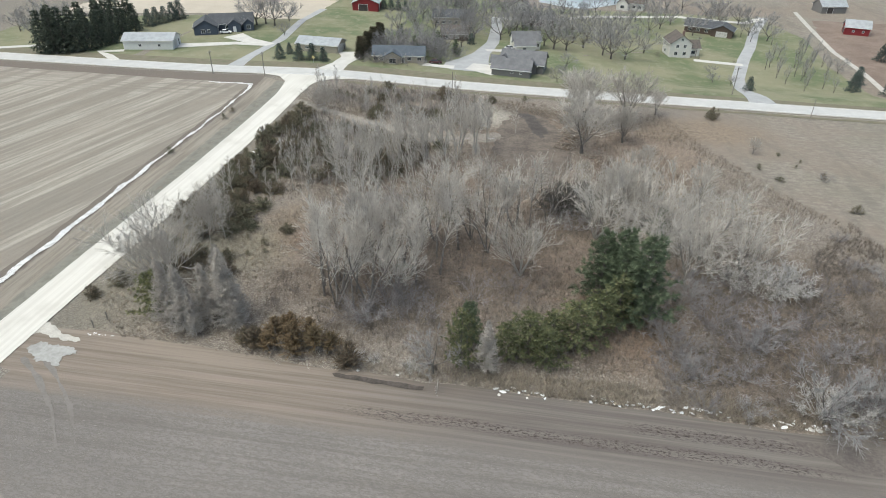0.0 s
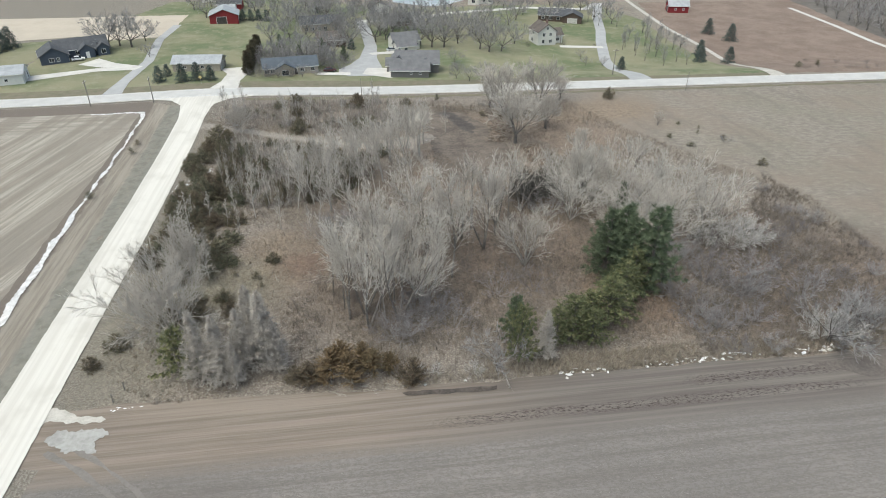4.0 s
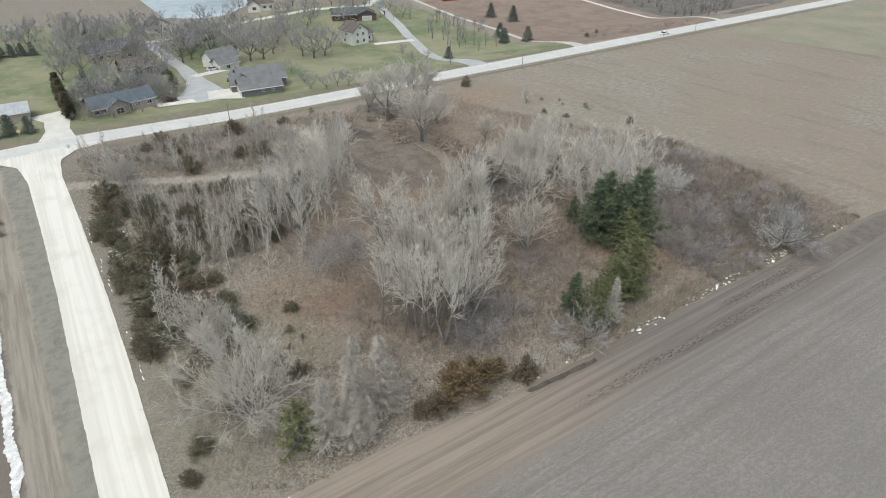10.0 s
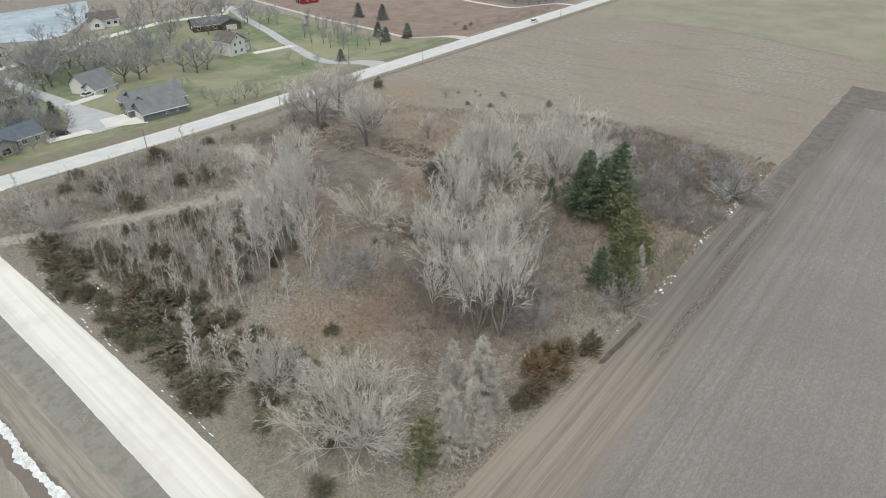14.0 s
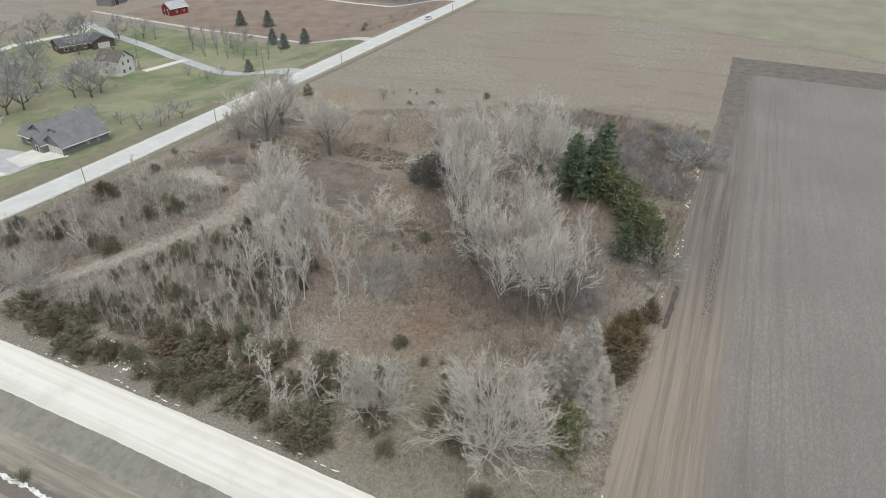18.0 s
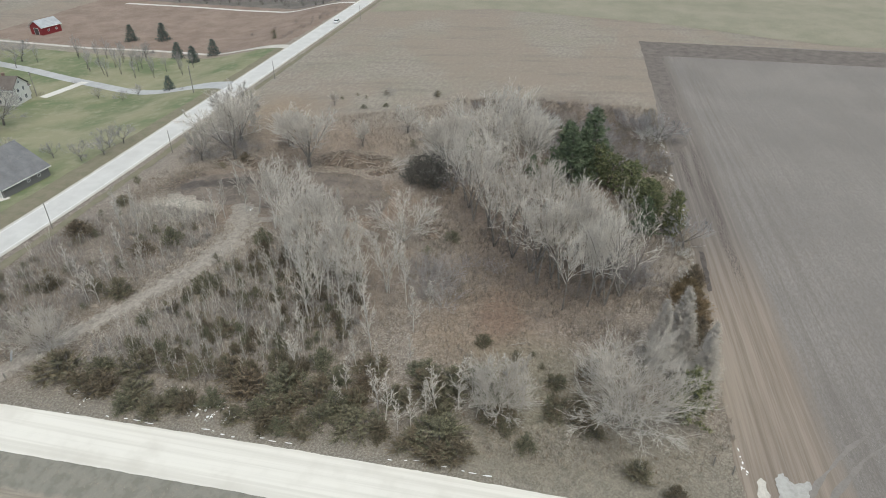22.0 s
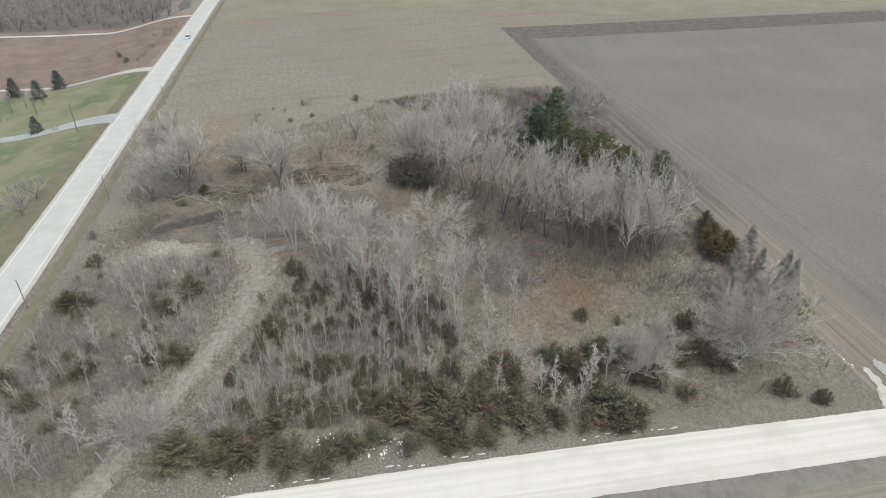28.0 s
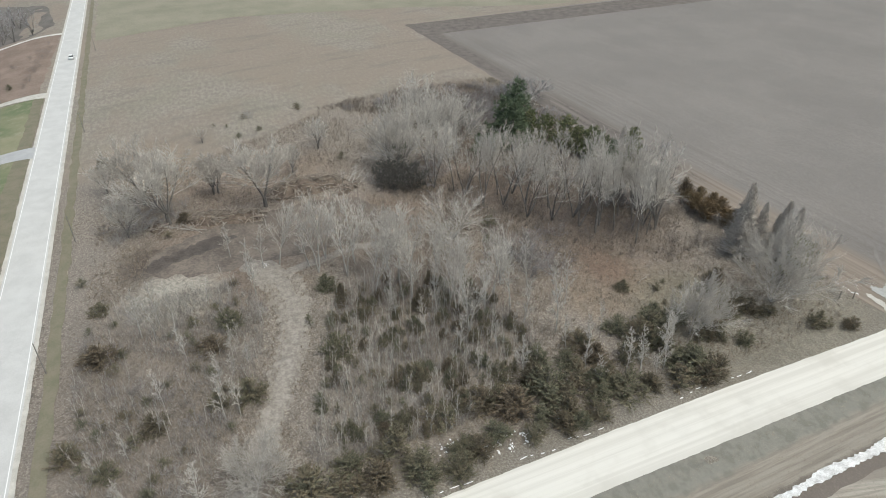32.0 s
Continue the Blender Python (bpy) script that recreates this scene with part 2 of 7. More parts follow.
def field_west_material():
    m, nt, bsdf = nodes_of("corn_stubble", 0.95)
    v = coords(nt)
    big = noise_of(nt, v, 0.03, 5, 0.6)
    fine = noise_of(nt, v, 3.5, 6, 0.8)
    row = noise_of(nt, coords(nt, (0.8, 0.035, 1), ROWTURN), 1.0, 4, 0.8)
    wide = noise_of(nt, coords(nt, (0.22, 0.004, 1), ROWTURN), 1.0, 2, 0.5)
    # end rows beside the highway run the other way
    xs, ys = xy_of(nt)
    cross = noise_of(nt, coords(nt, (0.03, 0.8, 1)), 1.0, 4, 0.8)
    ends = ramp(nt, arith(nt, "ADD", ys, arith(nt, "MULTIPLY", big, 6.0)), -26.0, -19.0)
    row = arith(nt, "ADD", arith(nt, "MULTIPLY", row, arith(nt, "SUBTRACT", 1.0, ends)), arith(nt, "MULTIPLY", cross, ends))
    col = mix(nt, ramp(nt, row, 0.38, 0.64), (0.275, 0.235, 0.178), (0.415, 0.365, 0.285))
    col = mix(nt, arith(nt, "MULTIPLY", ramp(nt, wide, 0.44, 0.56), 0.75), col, (0.235, 0.200, 0.152))
    col = mix(nt, arith(nt, "MULTIPLY", ramp(nt, big, 0.45, 0.65), 0.4), col, (0.35, 0.29, 0.22))
    col = mix(nt, arith(nt, "MULTIPLY", ramp(nt, fine, 0.50, 0.66), 0.6), col, (0.20, 0.165, 0.122))
    link(nt, col, bsdf.inputs["Base Color"])
    bump(nt, bsdf, arith(nt, "ADD", fine, row), 0.7, 0.15)
    return m


def gravel_material():
    m, nt, bsdf = nodes_of("limestone_gravel", 0.9)
    v = coords(nt)
    lane = noise_of(nt, coords(nt, (1.0, 0.012, 1), 1.5), 0.9, 4, 0.7)
    fine = noise_of(nt, v, 6.0, 6, 0.8)
    big = noise_of(nt, v, 0.12, 4)
    col = mix(nt, ramp(nt, lane, 0.38, 0.62), (0.575, 0.54, 0.468), (0.655, 0.622, 0.548))
    col = mix(nt, arith(nt, "MULTIPLY", ramp(nt, big, 0.48, 0.68), 0.5), col, (0.50, 0.465, 0.395))
    col = mix(nt, arith(nt, "MULTIPLY", ramp(nt, fine, 0.56, 0.78), 0.4), col, (0.44, 0.40, 0.33))
    link(nt, col, bsdf.inputs["Base Color"])
    bump(nt, bsdf, fine, 0.4, 0.04)
    return m


def lawn_material():
    m, nt, bsdf = nodes_of("spring_lawn", 0.95)
    v = coords(nt)
    big = noise_of(nt, v, 0.035, 5, 0.6)
    mid = noise_of(nt, v, 0.22, 5, 0.7)
    fine = noise_of(nt, v, 4.0, 5, 0.8)
    col = mix(nt, ramp(nt, big, 0.38, 0.60), (0.132, 0.160, 0.084), (0.238, 0.230, 0.148), 0.95)
    col = mix(nt, arith(nt, "MULTIPLY", ramp(nt, mid, 0.48, 0.7), 0.6), col, (0.285, 0.268, 0.190), 0.9)
    col = mix(nt, arith(nt, "MULTIPLY", ramp(nt, fine, 0.5, 0.75), 0.35), col, (0.10, 0.11, 0.06), 0.9)
    link(nt, col, bsdf.inputs["Base Color"])
    bump(nt, bsdf, fine, 0.4, 0.06)
    return m


def ditch_material():
    """Grey-green mown shoulder beside the gravel, tan bank, then dark rank grass at the bottom."""
    m, nt, bsdf = nodes_of("ditch_grass", 0.95)
    v = coords(nt)
    xs, ys = xy_of(nt)
    mid = noise_of(nt, v, 0.5, 5, 0.7)
    fine = noise_of(nt, v, 4.0, 5, 0.8)
    streak = noise_of(nt, coords(nt, (1.2, 0.05, 1)), 1.0, 4, 0.7)
    across = arith(nt, "ADD", xs, arith(nt, "MULTIPLY", arith(nt, "SUBTRACT", mid, 0.5), 2.2))
    col = mix(nt, fine, (0.185, 0.178, 0.138), (0.285, 0.268, 0.215))
    tan = mix(nt, ramp(nt, streak, 0.35, 0.65), (0.235, 0.195, 0.145), (0.335, 0.285, 0.215))
    rank = mix(nt, fine, (0.130, 0.098, 0.076), (0.235, 0.190, 0.150))
    col = mix(nt, arith(nt, "MULTIPLY", ramp(nt, mid, 0.45, 0.6), 0.5), col, (0.150, 0.140, 0.105))
    col = mix(nt, ramp(nt, across, -8.6, -7.4), tan, col)
    col = mix(nt, ramp(nt, across, -13.0, -12.2), rank, col)
    col = mix(nt, arith(nt, "MULTIPLY", ramp(nt, fine, 0.55, 0.75), 0.4), col, (0.36, 0.31, 0.24))
    link(nt, col, bsdf.inputs["Base Color"])
    bump(nt, bsdf, arith(nt, "ADD", fine, mid), 0.7, 0.15)
    return m


ROWTURN = 16.0
M = {}
M["ground"] = ground_material()
M["south"] = field_south_material()
M["west"] = field_west_material()
M["gravel"] = gravel_material()
M["lawn"] = lawn_material()
M["wet_soil"] = simple("wet_black_soil", (0.062, 0.049, 0.040), (0.128, 0.100, 0.080), 0.5, 0.55, 3.0, 0.5, 0.08)
M["chips"] = simple("chip_and_soil_heap", (0.095, 0.066, 0.046), (0.235, 0.165, 0.112), 0.8, 0.95, 5.0, 0.9, 0.15)
M["verge"] = simple("mown_verge", (0.155, 0.150, 0.075), (0.225, 0.185, 0.115), 0.4, 0.95, 4.0, 0.5, 0.06)
M["ditch"] = ditch_material()
M["track"] = simple("bare_dirt_track", (0.195, 0.163, 0.130), (0.345, 0.296, 0.238), 0.9, 0.95, 3.0, 0.7, 0.1)
M["litter"] = simple("wood_leaf_litter", (0.115, 0.098, 0.085), (0.19, 0.165, 0.142), 0.1, 0.95, 1.5, 0.6, 0.2)
M["soil"] = simple("turned_soil", (0.105, 0.083, 0.066), (0.215, 0.165, 0.125), 0.25, 0.95, 1.8, 0.7, 0.15)
M["headland"] = simple("dark_headland", (0.115, 0.092, 0.078), (0.185, 0.152, 0.128), 0.3, 0.95, 2.5, 0.6, 0.1)
M["redprairie"] = simple("russet_prairie", (0.195, 0.125, 0.088), (0.285, 0.200, 0.142), 0.12, 0.95, 1.5, 0.6, 0.2)
M["greenfield"] = simple("greening_pasture", (0.205, 0.195, 0.115), (0.285, 0.250, 0.165), 0.06, 0.95, 1.2, 0.4, 0.1)
M["strawfield"] = simple("straw_field", (0.455, 0.375, 0.270), (0.53, 0.445, 0.325), 0.1, 0.95, 2.0, 0.4, 0.1)
M["asphalt"] = simple("worn_pale_asphalt", (0.445, 0.440, 0.425), (0.535, 0.530, 0.510), 0.25, 0.85, 5.0, 0.3, 0.01)
M["darkdrive"] = simple("grey_asphalt_drive", (0.33, 0.335, 0.345), (0.42, 0.425, 0.43), 0.3, 0.85, 5.0, 0.3, 0.01)
M["concrete"] = simple("pale_concrete", (0.50, 0.475, 0.43), (0.62, 0.595, 0.54), 0.3, 0.85, 4.0, 0.3, 0.01)
M["shoulder"] = simple("gravel_shoulder", (0.40, 0.365, 0.305), (0.56, 0.525, 0.455), 0.4, 0.95, 5.0, 0.4, 0.03)
M["paint"] = simple("road_paint", (0.70, 0.70, 0.68), (0.78, 0.78, 0.76), 2.0, 0.7)
M["tyre_mark"] = simple("pressed_pale_soil", (0.185, 0.163, 0.142), (0.245, 0.218, 0.19), 0.3, 0.95, 3.0, 0.4, 0.05)
M["snow"] = simple("old_snow", (0.70, 0.70, 0.70), (0.84, 0.85, 0.86), 1.5, 0.6, 8.0, 0.5, 0.05)
M["snow_dirty"] = simple("dirty_drift_snow", (0.42, 0.405, 0.385), (0.80, 0.80, 0.79), 0.9, 0.7, 5.0, 0.8, 0.08)
M["puddle"] = simple("muddy_puddle", (0.30, 0.29, 0.26), (0.42, 0.41, 0.38), 0.4, 0.12, 2.0, 0.05)
M["water"] = simple("lake_ice", (0.235, 0.300, 0.345), (0.46, 0.53, 0.575), 0.03, 0.3, 0.3, 0.05)
M["bark_pale"] = simple("pale_poplar_bark", (0.38, 0.345, 0.30), (0.57, 0.527, 0.465), 1.5, 0.9, 9.0, 0.4, 0.02, vary=0.4, c3=(0.33, 0.29, 0.245))
M["bark_mid"] = simple("grey_poplar_bark", (0.13, 0.112, 0.096), (0.30, 0.268, 0.232), 1.5, 0.9, 9.0, 0.4, 0.02, vary=0.4, c3=(0.15, 0.13, 0.115))
M["bark_poplar"] = simple("banded_poplar_bark", (0.25, 0.225, 0.195), (0.46, 0.425, 0.375), 0.35, 0.9, 6.0, 0.4, 0.02, vary=0.4, c3=(0.20, 0.175, 0.15))
M["bark_dark"] = simple("grey_furrowed_bark", (0.125, 0.108, 0.095), (0.215, 0.190, 0.168), 2.0, 0.95, 10.0, 0.6, 0.03, vary=0.4, c3=(0.10, 0.085, 0.075))
M["twig_pale"] = simple("pale_twigs", (0.48, 0.435, 0.372), (0.70, 0.645, 0.565), 0.4, 0.9, 4.0, 0, vary=0.5, c3=(0.37, 0.32, 0.265))
M["twig_grey"] = simple("grey_twigs", (0.27, 0.245, 0.243), (0.45, 0.418, 0.408), 0.6, 0.9, 4.0, 0, vary=0.75, c3=(0.16, 0.138, 0.134))
M["twig_yard"] = simple("oak_twigs", (0.285, 0.270, 0.268), (0.43, 0.41, 0.405), 0.6, 0.9, 4.0, 0, vary=0.4, c3=(0.22, 0.203, 0.196))
M["twig_brown"] = simple("brown_shrub_twigs", (0.135, 0.110, 0.096), (0.265, 0.225, 0.20), 0.6, 0.9, 4.0, 0, vary=0.7, c3=(0.24, 0.195, 0.165))
M["twig_larch"] = simple("larch_twigs", (0.40, 0.355, 0.30), (0.56, 0.508, 0.44), 0.6, 0.9, 4.0, 0, vary=0.3, c3=(0.44, 0.385, 0.325))
M["twig_dark"] = simple("dark_shrub_twigs", (0.085, 0.078, 0.066), (0.165, 0.150, 0.125), 0.6, 0.9, 4.0, 0)
M["twig_white"] = simple("silvery_shrub_twigs", (0.43, 0.405, 0.375), (0.58, 0.55, 0.515), 0.6, 0.9, 4.0, 0)
M["twig_lilac"] = simple("lilac_grey_twigs", (0.255, 0.236, 0.238), (0.45, 0.42, 0.42), 0.6, 0.9, 4.0, 0, vary=0.8, c3=(0.17, 0.148, 0.146))
M["twig_tan"] = simple("tan_shrub_twigs", (0.24, 0.200, 0.165), (0.40, 0.345, 0.29), 0.6, 0.9, 4.0, 0, vary=0.6, c3=(0.22, 0.175, 0.14))
M["log"] = simple("cut_wood", (0.215, 0.158, 0.112), (0.43, 0.345, 0.258), 1.5, 0.9, 8.0, 0.5, 0.02, vary=0.5, c3=(0.20, 0.165, 0.135))
M["cedar"] = island_leaf("juniper_leaf", (0.068, 0.072, 0.046), (0.255, 0.250, 0.158), (0.185, 0.132, 0.086), vary=0.8)
M["hedge"] = island_leaf("hedge_cedar_leaf", (0.06, 0.056, 0.034), (0.155, 0.145, 0.085), (0.12, 0.09, 0.055), vary=0.8)
M["cedar_brown"] = island_leaf("winter_brown_juniper_leaf", (0.082, 0.066, 0.046), (0.245, 0.185, 0.122), (0.10, 0.10, 0.06), vary=0.5)
M["rusty"] = island_leaf("rusty_juniper_leaf", (0.115, 0.080, 0.042), (0.275, 0.180, 0.092), (0.08, 0.085, 0.045), vary=0.4)
M["brush"] = island_leaf("weed_stalks", (0.115, 0.095, 0.080), (0.33, 0.29, 0.25), (0.2, 0.16, 0.13))
M["brush_dark"] = island_leaf("dark_undergrowth_stalks", (0.085, 0.068, 0.058), (0.27, 0.228, 0.195), (0.2, 0.16, 0.13))
M["brush_grey"] = island_leaf("grey_brush_stalks", (0.17, 0.152, 0.14), (0.44, 0.405, 0.37), (0.2, 0.16, 0.13))
M["pine_dark"] = island_leaf("white_pine_needles", (0.052, 0.082, 0.048), (0.195, 0.245, 0.142), (0.10, 0.125, 0.06), vary=0.5)
M["pine_olive"] = island_leaf("olive_pine_needles", (0.075, 0.092, 0.040), (0.295, 0.300, 0.130), (0.085, 0.105, 0.05), vary=0.8)
M["spruce"] = island_leaf("blue_spruce_needles", (0.050, 0.075, 0.066), (0.125, 0.165, 0.150), (0.12, 0.15, 0.14), vary=0.6)
M["spruce_dark"] = island_leaf("dark_spruce_needles", (0.050, 0.068, 0.052), (0.125, 0.148, 0.108), (0.10, 0.105, 0.06), vary=0.5)
M["straw"] = island_leaf("dry_grass_blades", (0.20, 0.165, 0.125), (0.36, 0.31, 0.24), (0.30, 0.22, 0.14), vary=0.0)
M["rust"] = island_leaf("rusty_grass_blades", (0.15, 0.108, 0.078), (0.27, 0.21, 0.15), (0.30, 0.22, 0.14), vary=0.0)
M["rock"] = simple("pale_fieldstone", (0.48, 0.45, 0.41), (0.68, 0.66, 0.62), 2.0, 0.85, 9.0, 0.5, 0.03)


# ---- geometry helpers ----
class Mesh:
    """Collects points and faces for one mesh."""

    def __init__(self):
        self.v, self.f = [], []

    def face(self, *pts):
        n = len(self.v)
        self.v.extend(tuple(p) for p in pts)
        self.f.append(tuple(range(n, n + len(pts))))

    def box(self, x0, y0, z0, x1, y1, z1, m=None):
        n = len(self.v)
        pts = [(x, y, z) for z in (z0, z1) for x, y in ((x0, y0), (x1, y0), (x1, y1), (x0, y1))]
        self.v.extend(tuple(m @ Vector(p)) if m else p for p in pts)
        for q in ((0, 3, 2, 1), (4, 5, 6, 7), (0, 1, 5, 4), (1, 2, 6, 5), (2, 3, 7, 6), (3, 0, 4, 7)):
            self.f.append(tuple(n + i for i in q))

    def tube(self, p0, p1, r0, r1, sides=4, cap=False):
        p0, p1 = np.asarray(p0, float), np.asarray(p1, float)
        d = p1 - p0
        d = d / (math.sqrt(d @ d) + 1e-9)
        a = np.array((0.0, 0, 1)) if abs(d[2]) < 0.9 else np.array((1.0, 0, 0))
        u = np.cross(d, a)
        u /= math.sqrt(u @ u)
        w = np.cross(d, u)
        n = len(self.v)
        ring = [(math.cos(2 * math.pi * k / sides), math.sin(2 * math.pi * k / sides)) for k in range(sides)]
        for c, s in ring:
            self.v.append(tuple(p0 + (u * c + w * s) * r0))
        if r1 <= 0:
            self.v.append(tuple(p1))
            for k in range(sides):
                self.f.append((n + k, n + (k + 1) % sides, n + sides))
            return
        for c, s in ring:
            self.v.append(tuple(p1 + (u * c + w * s) * r1))
        for k in range(sides):
            j = (k + 1) % sides
            self.f.append((n + k, n + j, n + sides + j, n + sides + k))
        if cap:
            self.f.append(tuple(n + sides + k for k in range(sides)))
            self.f.append(tuple(n + k for k in reversed(range(sides))))

    def pipe(self, pts, rad, sides):
        """One continuous tapered tube through the points."""
        n = len(self.v)
        last = len(pts) - 1
        ring = [(math.cos(2 * math.pi * k / sides), math.sin(2 * math.pi * k / sides)) for k in range(sides)]
        u = None
        for i, p in enumerate(pts):
            d = pts[min(i + 1, last)] - pts[max(i - 1, 0)]
            d = d / (math.sqrt(d @ d) + 1e-9)
            if u is None:
                a = np.array((0.0, 0, 1)) if abs(d[2]) < 0.9 else np.array((1.0, 0, 0))
                u = np.cross(d, a)
            u = u - d * (u @ d)
            u = u / (math.sqrt(u @ u) + 1e-9)
            q = np.cross(d, u)
            for c, s in ring:
                self.v.append(tuple(p + (u * c + q * s) * rad[i]))
        for i in range(last):
            for k in range(sides):
                j = (k + 1) % sides
                b = n + i * sides
                self.f.append((b + k, b + j, b + sides + j, b + sides + k))

    def merge(self, other, m=None):
        n = len(self.v)
        if m is None:
            self.v.extend(other.v)
        else:
            a = np.array(other.v) @ np.array(m.to_3x3()).T + np.array(m.translation)
            self.v.extend(map(tuple, a.tolist()))
        self.f.extend(tuple(n + i for i in q) for q in other.f)

    def data(self, name, material, smooth=False):
        me = bpy.data.meshes.new(name)
        me.from_pydata(self.v, [], self.f)
        me.materials.append(material)
        if smooth:
            me.shade_smooth()
        me.update()
        return me


def part(name, mesh, material, parent=None, label="", smooth=False):
    ob = new(name, mesh if isinstance(mesh, bpy.types.Mesh) else mesh.data(name, material, smooth))
    if parent:
        ob.parent = parent
    if label:
        ob["label"] = label
    return ob


def thing(name, label, category, x, y, z=0.0, turn=0.0, group="", kind=""):
    ob = new(name)
    ob.empty_display_size = 0.3
    ob.matrix_world = pose(x, y, z, 0, 0, turn)
    return tagged(ob, label, category, group, kind)


def smooth(a, b, x):
    k = min(1.0, max(0.0, (x - a) / (b - a)))
    return k * k * (3 - 2 * k)


def terrain(x, y):
    """Height of the ground: a low rise at the crossroads, falling to the lake in the north."""
    z = 1.2 * math.exp(-((x - 6) / 34) ** 2 - ((y - 3) / 22) ** 2)
    z -= 5.2 * max(smooth(4, 40, y) * smooth(40, 140, x), smooth(20, 90, y) * smooth(-20, 80, x))
    side = smooth(-4, -12, y)
    z -= side * 0.55 * math.exp(-((x + 8.6) / 1.8) ** 2)
    inside = smooth(6, 14, x) * smooth(150, 140, x) * smooth(-131, -126, y) * smooth(-6, -14, y)
    if inside > 0:
        z += inside * 0.35 * noise.noise((x * 0.07, y * 0.07, 1.7))
    return z


def graded(lo, a, b, hi, step, grow=1.35):
    out = [a + step * i for i in range(int((b - a) / step) + 1)]
    s, x = step, out[-1]
    while x < hi:
        s *= grow
        x += s
        out.append(x)
    s, x, pre = step, a, []
    while x > lo:
        s *= grow
        x -= s
        pre.append(x)
    return pre[::-1] + out


def build_ground():
    gx = sorted(set(graded(-3500, -60, 240, 3500, 3.0) + [-18 + 1.0 * i for i in range(32)]))
    gy = graded(-3500, -240, 150, 3500, 3.0)
    me = Mesh()
    me.v = [(x, y, terrain(x, y)) for y in gy for x in gx]
    w = len(gx)
    me.f = [(j * w + i, j * w + i + 1, (j + 1) * w + i + 1, (j + 1) * w + i) for j in range(len(gy) - 1) for i in range(w - 1)]
    return tagged(part("ground", me, M["ground"], smooth=True), "winter-brown rough grassland with dry litter", "ground", kind="structure")


def dense(poly, step, rough, rng, closed=True):
    out = []
    n = len(poly)
    for i in range(n if closed else n - 1):
        a, b = Vector(poly[i]), Vector(poly[(i + 1) % n])
        k = max(1, int((b - a).length / step))
        nrm = Vector((-(b - a).y, (b - a).x)).normalized()
        for j in range(k):
            p = a.lerp(b, j / k)
            if rough:
                p = p + nrm * rough * (noise.noise((p.x * 0.35, p.y * 0.35, 3.1)) + 0.6 * rng.uniform(-1, 1))
            out.append(p)
    return out


LAYER = [0]


def sheet(name, poly, material, lift, label, category, step=3.0, rough=0.3, cell=4.0, kind="structure", base=terrain):
    """A ragged-edged sheet laid on the ground inside a polygon."""
    from mathutils.geometry import delaunay_2d_cdt
    LAYER[0] += 1
    lift += 0.0021 * LAYER[0]
    rng = random.Random(len(name) * 31 + int(poly[0][0] * 7))
    edge = dense(poly, step, rough, rng)
    xs, ys = [p.x for p in edge], [p.y for p in edge]
    pts = list(edge)
    x = min(xs) + cell / 2
    while x < max(xs):
        y = min(ys) + cell / 2
        while y < max(ys):
            pts.append(Vector((x + rng.uniform(-0.2, 0.2) * cell, y + rng.uniform(-0.2, 0.2) * cell)))
            y += cell
        x += cell
    n = len(edge)
    vs, _, fs, _, _, _ = delaunay_2d_cdt(pts, [(i, (i + 1) % n) for i in range(n)], [], 1, 1e-4)
    me = Mesh()
    me.v = [(v.x, v.y, base(v.x, v.y) + lift) for v in vs]
    for f in fs:
        a, b, c = (vs[i] for i in f[:3])
        me.f.append(tuple(f) if (b - a).cross(c - a) > 0 else tuple(reversed(f)))
    return tagged(part(name, me, material, smooth=True), label, category, kind=kind)


def strip_poly(line, width):
    """A polygon round a polyline; width is one number or one for each point."""
    pts = [Vector(p) for p in line]
    left, right = [], []
    for i, p in enumerate(pts):
        d = (pts[min(i + 1, len(pts) - 1)] - pts[max(i - 1, 0)]).normalized()
        nrm = Vector((-d.y, d.x)) * (width[i] if isinstance(width, (list, tuple)) else width) / 2
        left.append(p + nrm)
        right.append(p - nrm)
    return [tuple(p) for p in left + right[::-1]]


def road(name, line, width, material, lift, label, category, rough=0.25, cell=2.5, step=2.0):
    return sheet(name, strip_poly(line, width), material, lift, label, category, step, rough, cell)


# ---- ground, fields and roads ----
build_ground()


def paved_y(x):
    return 2.4 - 0.02 * x if x > 0 else 2.4 + 0.004 * x


sheet("field_west", [(-14.8, -12.6), (-15.2, -70), (-15.6, -260), (-420, -260), (-420, -9), (-40, -9.5), (-24, -11)], M["west"], 0.04, "corn stubble field with straw-coloured rows", "field", 5, 0.5, 14)
sheet("field_south", [(-3, -136), (3, -131.5), (12, -130.6), (29, -131.6), (45, -132.6), (60, -133.1), (100, -133.6), (150, -134.6), (229, -135.5), (229, -520), (-420, -520), (-420, -262), (-16, -262), (-15, -150)], M["south"], 0.04, "bare soybean field with pale tillage marks", "field", 4, 0.5, 12)
sheet("headland_strip", [(112, -135.2), (160, -135.6), (229, -135.2), (226, -320), (206, -320), (208, -142.5), (150, -140.2), (120, -139.5)], M["headland"], 0.075, "dark bare soil strip along the field edge", "soil", 3, 0.5, 6)
sheet("lawn", [(-66, 12), (-20, 12), (20, 11), (80, 8), (140, 5.5), (192, 4.5), (189, 30), (186, 70), (190, 110), (180, 152), (120, 152), (95, 150), (70, 152), (30, 160), (-40, 150), (-62, 90), (-66, 50)], M["lawn"], 0.05, "patchy spring lawn, green and straw", "lawn", 3, 0.8, 3.5)
sheet("lawn_west", [(-140, 11), (-70, 12), (-67, 50), (-63, 80), (-140, 60)], M["lawn"], 0.05, "patchy lawn round the farmstead", "lawn", 3, 0.8, 4)
